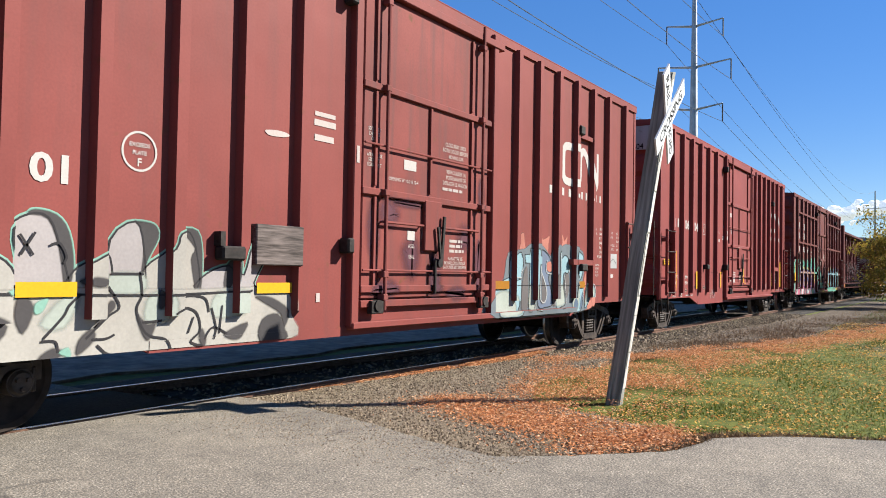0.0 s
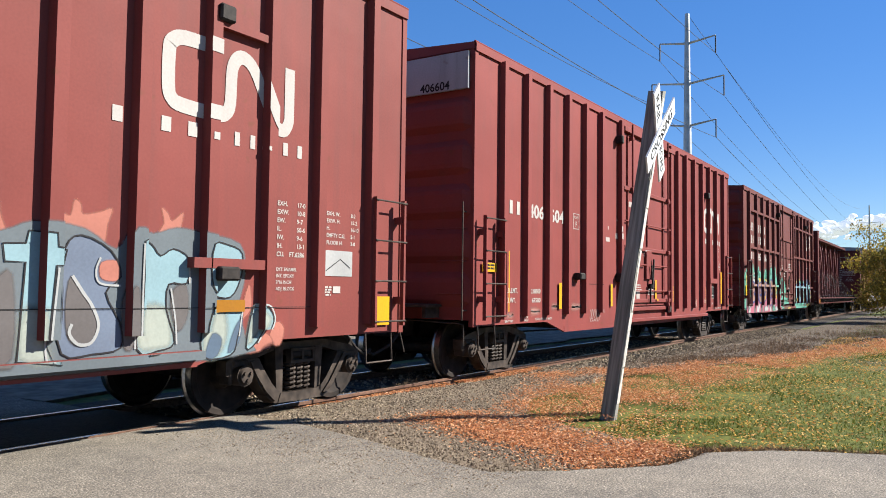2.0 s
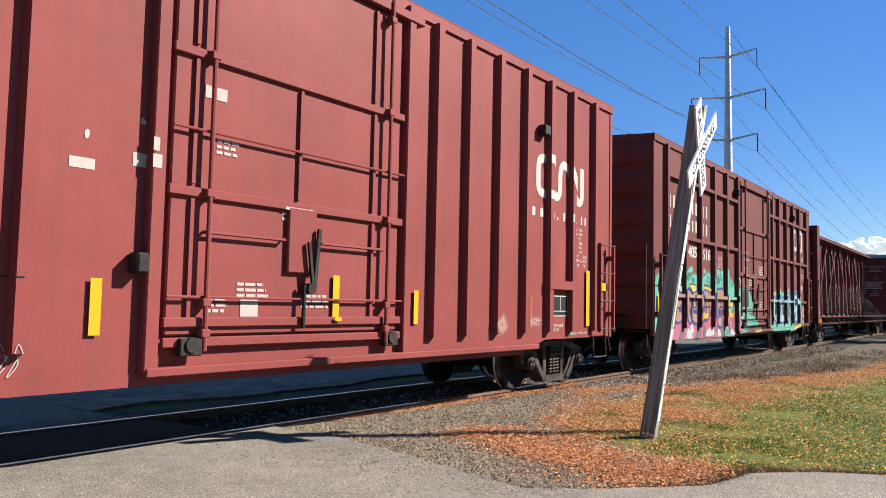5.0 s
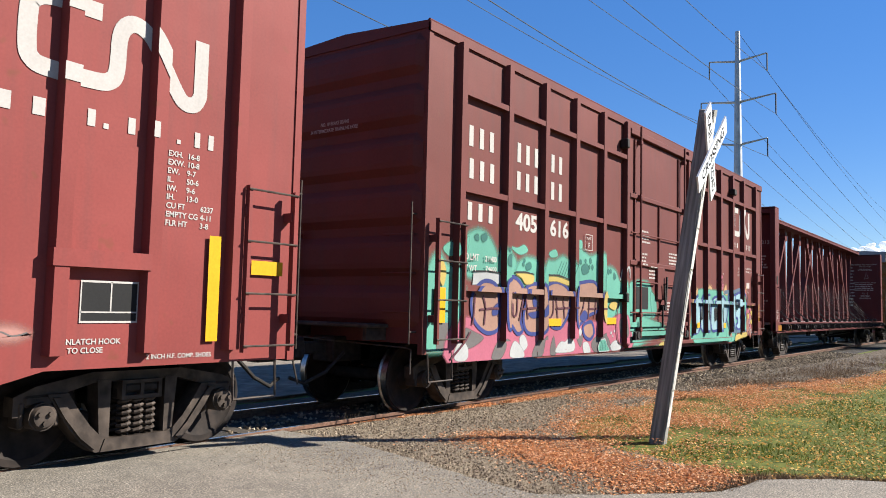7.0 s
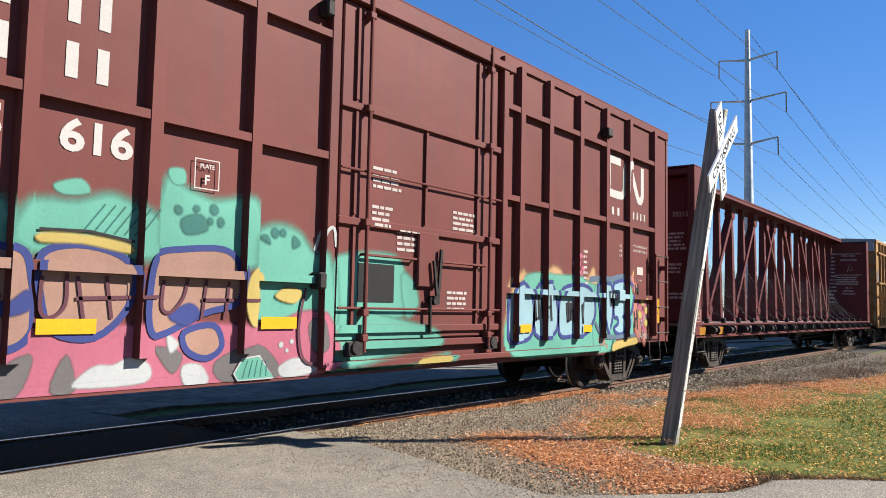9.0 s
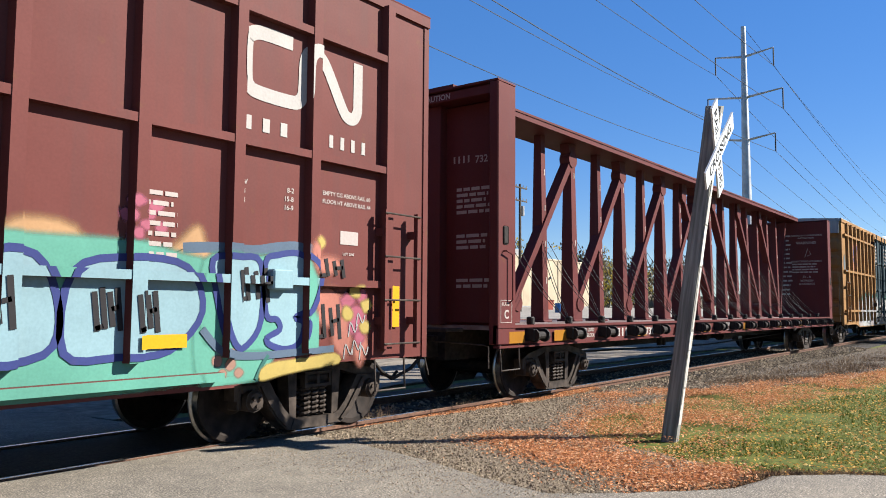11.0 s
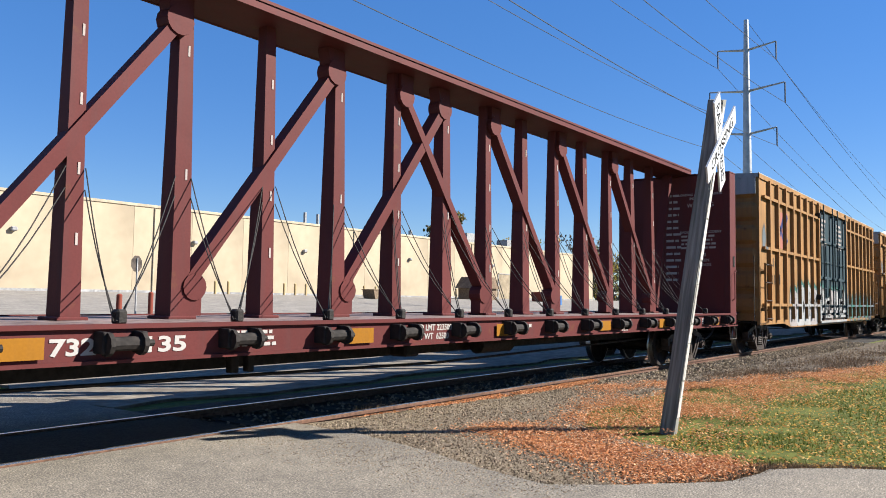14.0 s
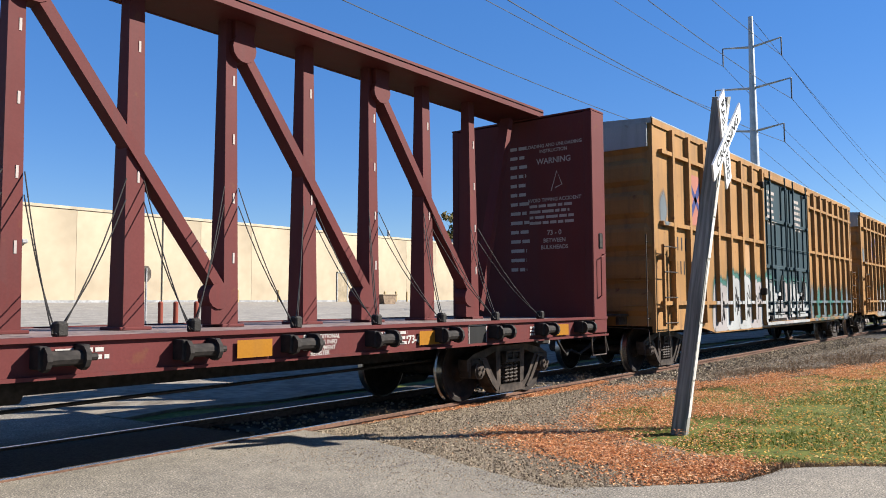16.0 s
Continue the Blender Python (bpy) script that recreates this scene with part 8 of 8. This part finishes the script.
def tree(x, y, z, h, w, leafmat, label, seed, leaves=2600, size=0.16, bare=False, stems=3, low=0.12):
    rng = random.Random(seed)
    t = thing("tree", label, "tree", pose(x, y, z))
    g = Build()
    tips = []
    for k in range(stems):
        a = rng.uniform(0, 6.3)
        p = Vector((rng.gauss(0, 0.06 * w), rng.gauss(0, 0.06 * w), -0.2))
        r = h * 0.02
        d = Vector((math.cos(a) * 0.25, math.sin(a) * 0.25, 1)).normalized()
        for s in range(6):
            q = p + d * h * 0.15
            g.tube(p, q, r, 7, r * 0.78)
            if s > 0:
                for _ in range(3):
                    b = rng.uniform(0, 6.3)
                    e = q + Vector((math.cos(b), math.sin(b), rng.uniform(0.2, 0.9))) * w * rng.uniform(0.22, 0.42)
                    g.tube(q, e, r * 0.45, 5, r * 0.12)
                    tips += [e, q.lerp(e, 0.6)]
            p, r = q, r * 0.78
            d = (d + Vector((rng.gauss(0, 0.14), rng.gauss(0, 0.14), 0.1))).normalized()
        tips.append(p)
    part("trunk", g, BARK, t, "branching grey-brown trunk")
    c = Build()
    clumps = [(rng.choice(tips) + Vector((rng.gauss(0, 0.1 * w), rng.gauss(0, 0.1 * w), rng.gauss(0, 0.05 * h)))) for _ in range(70)]
    while len(clumps) < 120:
        a, u, rr = rng.uniform(0, 6.3), rng.uniform(-1, 1), rng.random() ** 0.4
        q = Vector((math.cos(a) * (1 - u * u) ** 0.5 * w / 2 * rr, math.sin(a) * (1 - u * u) ** 0.5 * w / 2 * rr, h * (low + (1 - low) * (0.5 + 0.5 * u * rr))))
        if noise.noise(q * (1.6 / w * 2) + Vector((seed, 0, 0))) > -0.25:
            clumps.append(q)
    for _ in range(leaves):
        q = rng.choice(clumps)
        p = q + Vector((rng.gauss(0, 1), rng.gauss(0, 1), rng.gauss(0, 0.8))) * w * 0.065
        m = Euler((rng.uniform(0, 6.3), rng.uniform(0, 6.3), rng.uniform(0, 6.3))).to_matrix()
        s = size * rng.uniform(0.5, 1.2)
        c.add([p + m @ Vector(v) * s for v in ((-0.5, 0, 0), (0, -0.3, 0.08), (0.5, 0, 0), (0, 0.3, 0.08))], [(0, 1, 2, 3)])
    part("crown", c, leafmat, t, "uneven crown of small leaves")
    return t


def trees():
    tree(46, -5.15, -0.25, 4.5, 4.2, FOLIAGE, "bushy tree turning yellow beside the track", 1, 17000, 0.14)
    tree(57, -7.6, -0.25, 5.6, 5.0, FOLIAGE, "bushy tree turning yellow beside the track", 2, 9000, 0.17)
    tree(70, -7.2, -0.25, 6.5, 6.0, FOLIAGE, "bushy tree turning yellow beside the track", 5, 7000, 0.22)
    tree(94, 63, 1, 12.9, 5.5, FOLIAGE_GREEN, "green tree standing behind the warehouse", 3, 6000, 0.6, stems=1)
    rng = random.Random(12)
    for k in range(7):
        tree(150 + k * 16 + rng.uniform(-4, 4), 70 + rng.uniform(-10, 30), 0.5, rng.uniform(12, 17), rng.uniform(9, 13), FOLIAGE_BARE if k % 2 else FOLIAGE, "half-bare autumn tree beyond the lot", 20 + k, 1500, 0.8, stems=2)
    # far woods round the horizon
    b = Build()
    for k in range(9000):
        a = rng.uniform(0, math.tau)
        r = rng.uniform(430, 620)
        x, y = r * math.cos(a), r * math.sin(a)
        if abs(y) < 14 and x > 0:
            continue
        z = rng.random() ** 0.7 * (9 + 5 * noise.noise((a * 9, 0, 3)))
        s = rng.uniform(1.5, 4)
        m = Euler((rng.uniform(0, 6.3), rng.uniform(0, 6.3), rng.uniform(0, 6.3))).to_matrix()
        b.add([Vector((x, y, z)) + m @ Vector(v) * s for v in ((-1, 0, 0), (0, -0.8, 0.3), (1, 0, 0), (0, 0.8, 0.3))], [(0, 1, 2, 3)])
    tagged(part("far_woods", b, FOLIAGE_BARE, None, "distant brown autumn woods along the horizon"), category="woods", kind="stuff")


def timbers():
    """Old track timbers lying in the grass."""
    me = Build().soft_box(-0.115, 0.115, -0.09, 0.09, 0, 0.17, 0.02).mesh("timber")
    stack = thing("timber_edging", "row of short dark upright timbers in the weeds", "timber", pose(28.0, -5.1, -0.2))
    rng = random.Random(7)
    for k in range(26):
        part("timber", me, TIE_WOOD, stack, at=pose(k * 0.27, -0.03 * k + rng.uniform(-0.03, 0.03), rng.uniform(-0.02, 0.03), 0, 0, rng.uniform(-8, 8)))


def clouds():
    rng = random.Random(2)
    for x, y, z, w, h in ((1500, 190, 100, 70, 30), (1500, 75, 118, 110, 34)):
        b = Build()
        t = bmesh.new()
        for k in range(26):
            q = Vector((rng.gauss(0, 20), rng.gauss(0, w * 0.28), abs(rng.gauss(0, h * 0.3))))
            m = Matrix.Translation(q) @ Matrix.Diagonal((1, 1.2, 0.8, 1))
            bmesh.ops.create_icosphere(t, subdivisions=3, radius=rng.uniform(0.12, 0.3) * h * 1.2, matrix=m)
        for v in t.verts:
            v.co += Vector((0, 1, 1)) * 7 * noise.noise(v.co * 0.05) + Vector((0, 1, 0.6)) * 3 * noise.noise(v.co * 0.16)
        b.take(t)
        ob = part("cloud", b.mesh("cloud", True), CLOUD, None, "small white fair-weather cloud low in the sky", at=pose(x, y, z))
        tagged(ob, category="cloud")


# ---- build ----
cars = []
ground()
road()
track()
gravel_shoulder()
wide_shoulder()
crossbuck()
truck_meshes()
red_boxcars()
brown_boxcar()
centre_beam()
yellow_boxcars()
warehouse()
beyond_things()
towers_and_wires()
trees()
timbers()
clouds()
stones()
fallen_leaves()
grass()

# metres rolled since the start
TRAVEL = [(0, 0.000), (0.5, -2.149), (1, -4.283), (1.5, -6.396), (2, -8.488), (2.5, -10.555), (3, -12.558), (3.5, -14.584), (4, -16.627), (6.5, -26.870), (7, -28.891), (7.5, -30.876), (8, -32.890), (8.5, -34.937), (9, -36.974), (11.5, -46.870), (12, -48.802), (12.5, -50.721), (13, -52.643), (13.5, -54.589), (14, -56.552), (14.5, -58.523), (15, -60.494), (15.5, -62.465), (16, -64.438)]


def travel(t):
    for (a, u), (b, v) in zip(TRAVEL, TRAVEL[1:]):
        if a <= t <= b:
            return u + (v - u) * (t - a) / (b - a)
    return TRAVEL[-1][1]


def motions():
    for car, x0 in cars:
        walk(car, [(t, pose(x0 + s, 0, 0)) for t, s in TRAVEL])
    for wheel, x in WHEELS:
        walk(wheel, [(k / 10, pose(x, 0, 0.457, 0, math.degrees(travel(k / 10) / 0.457), 0)) for k in range(161)])


motions()
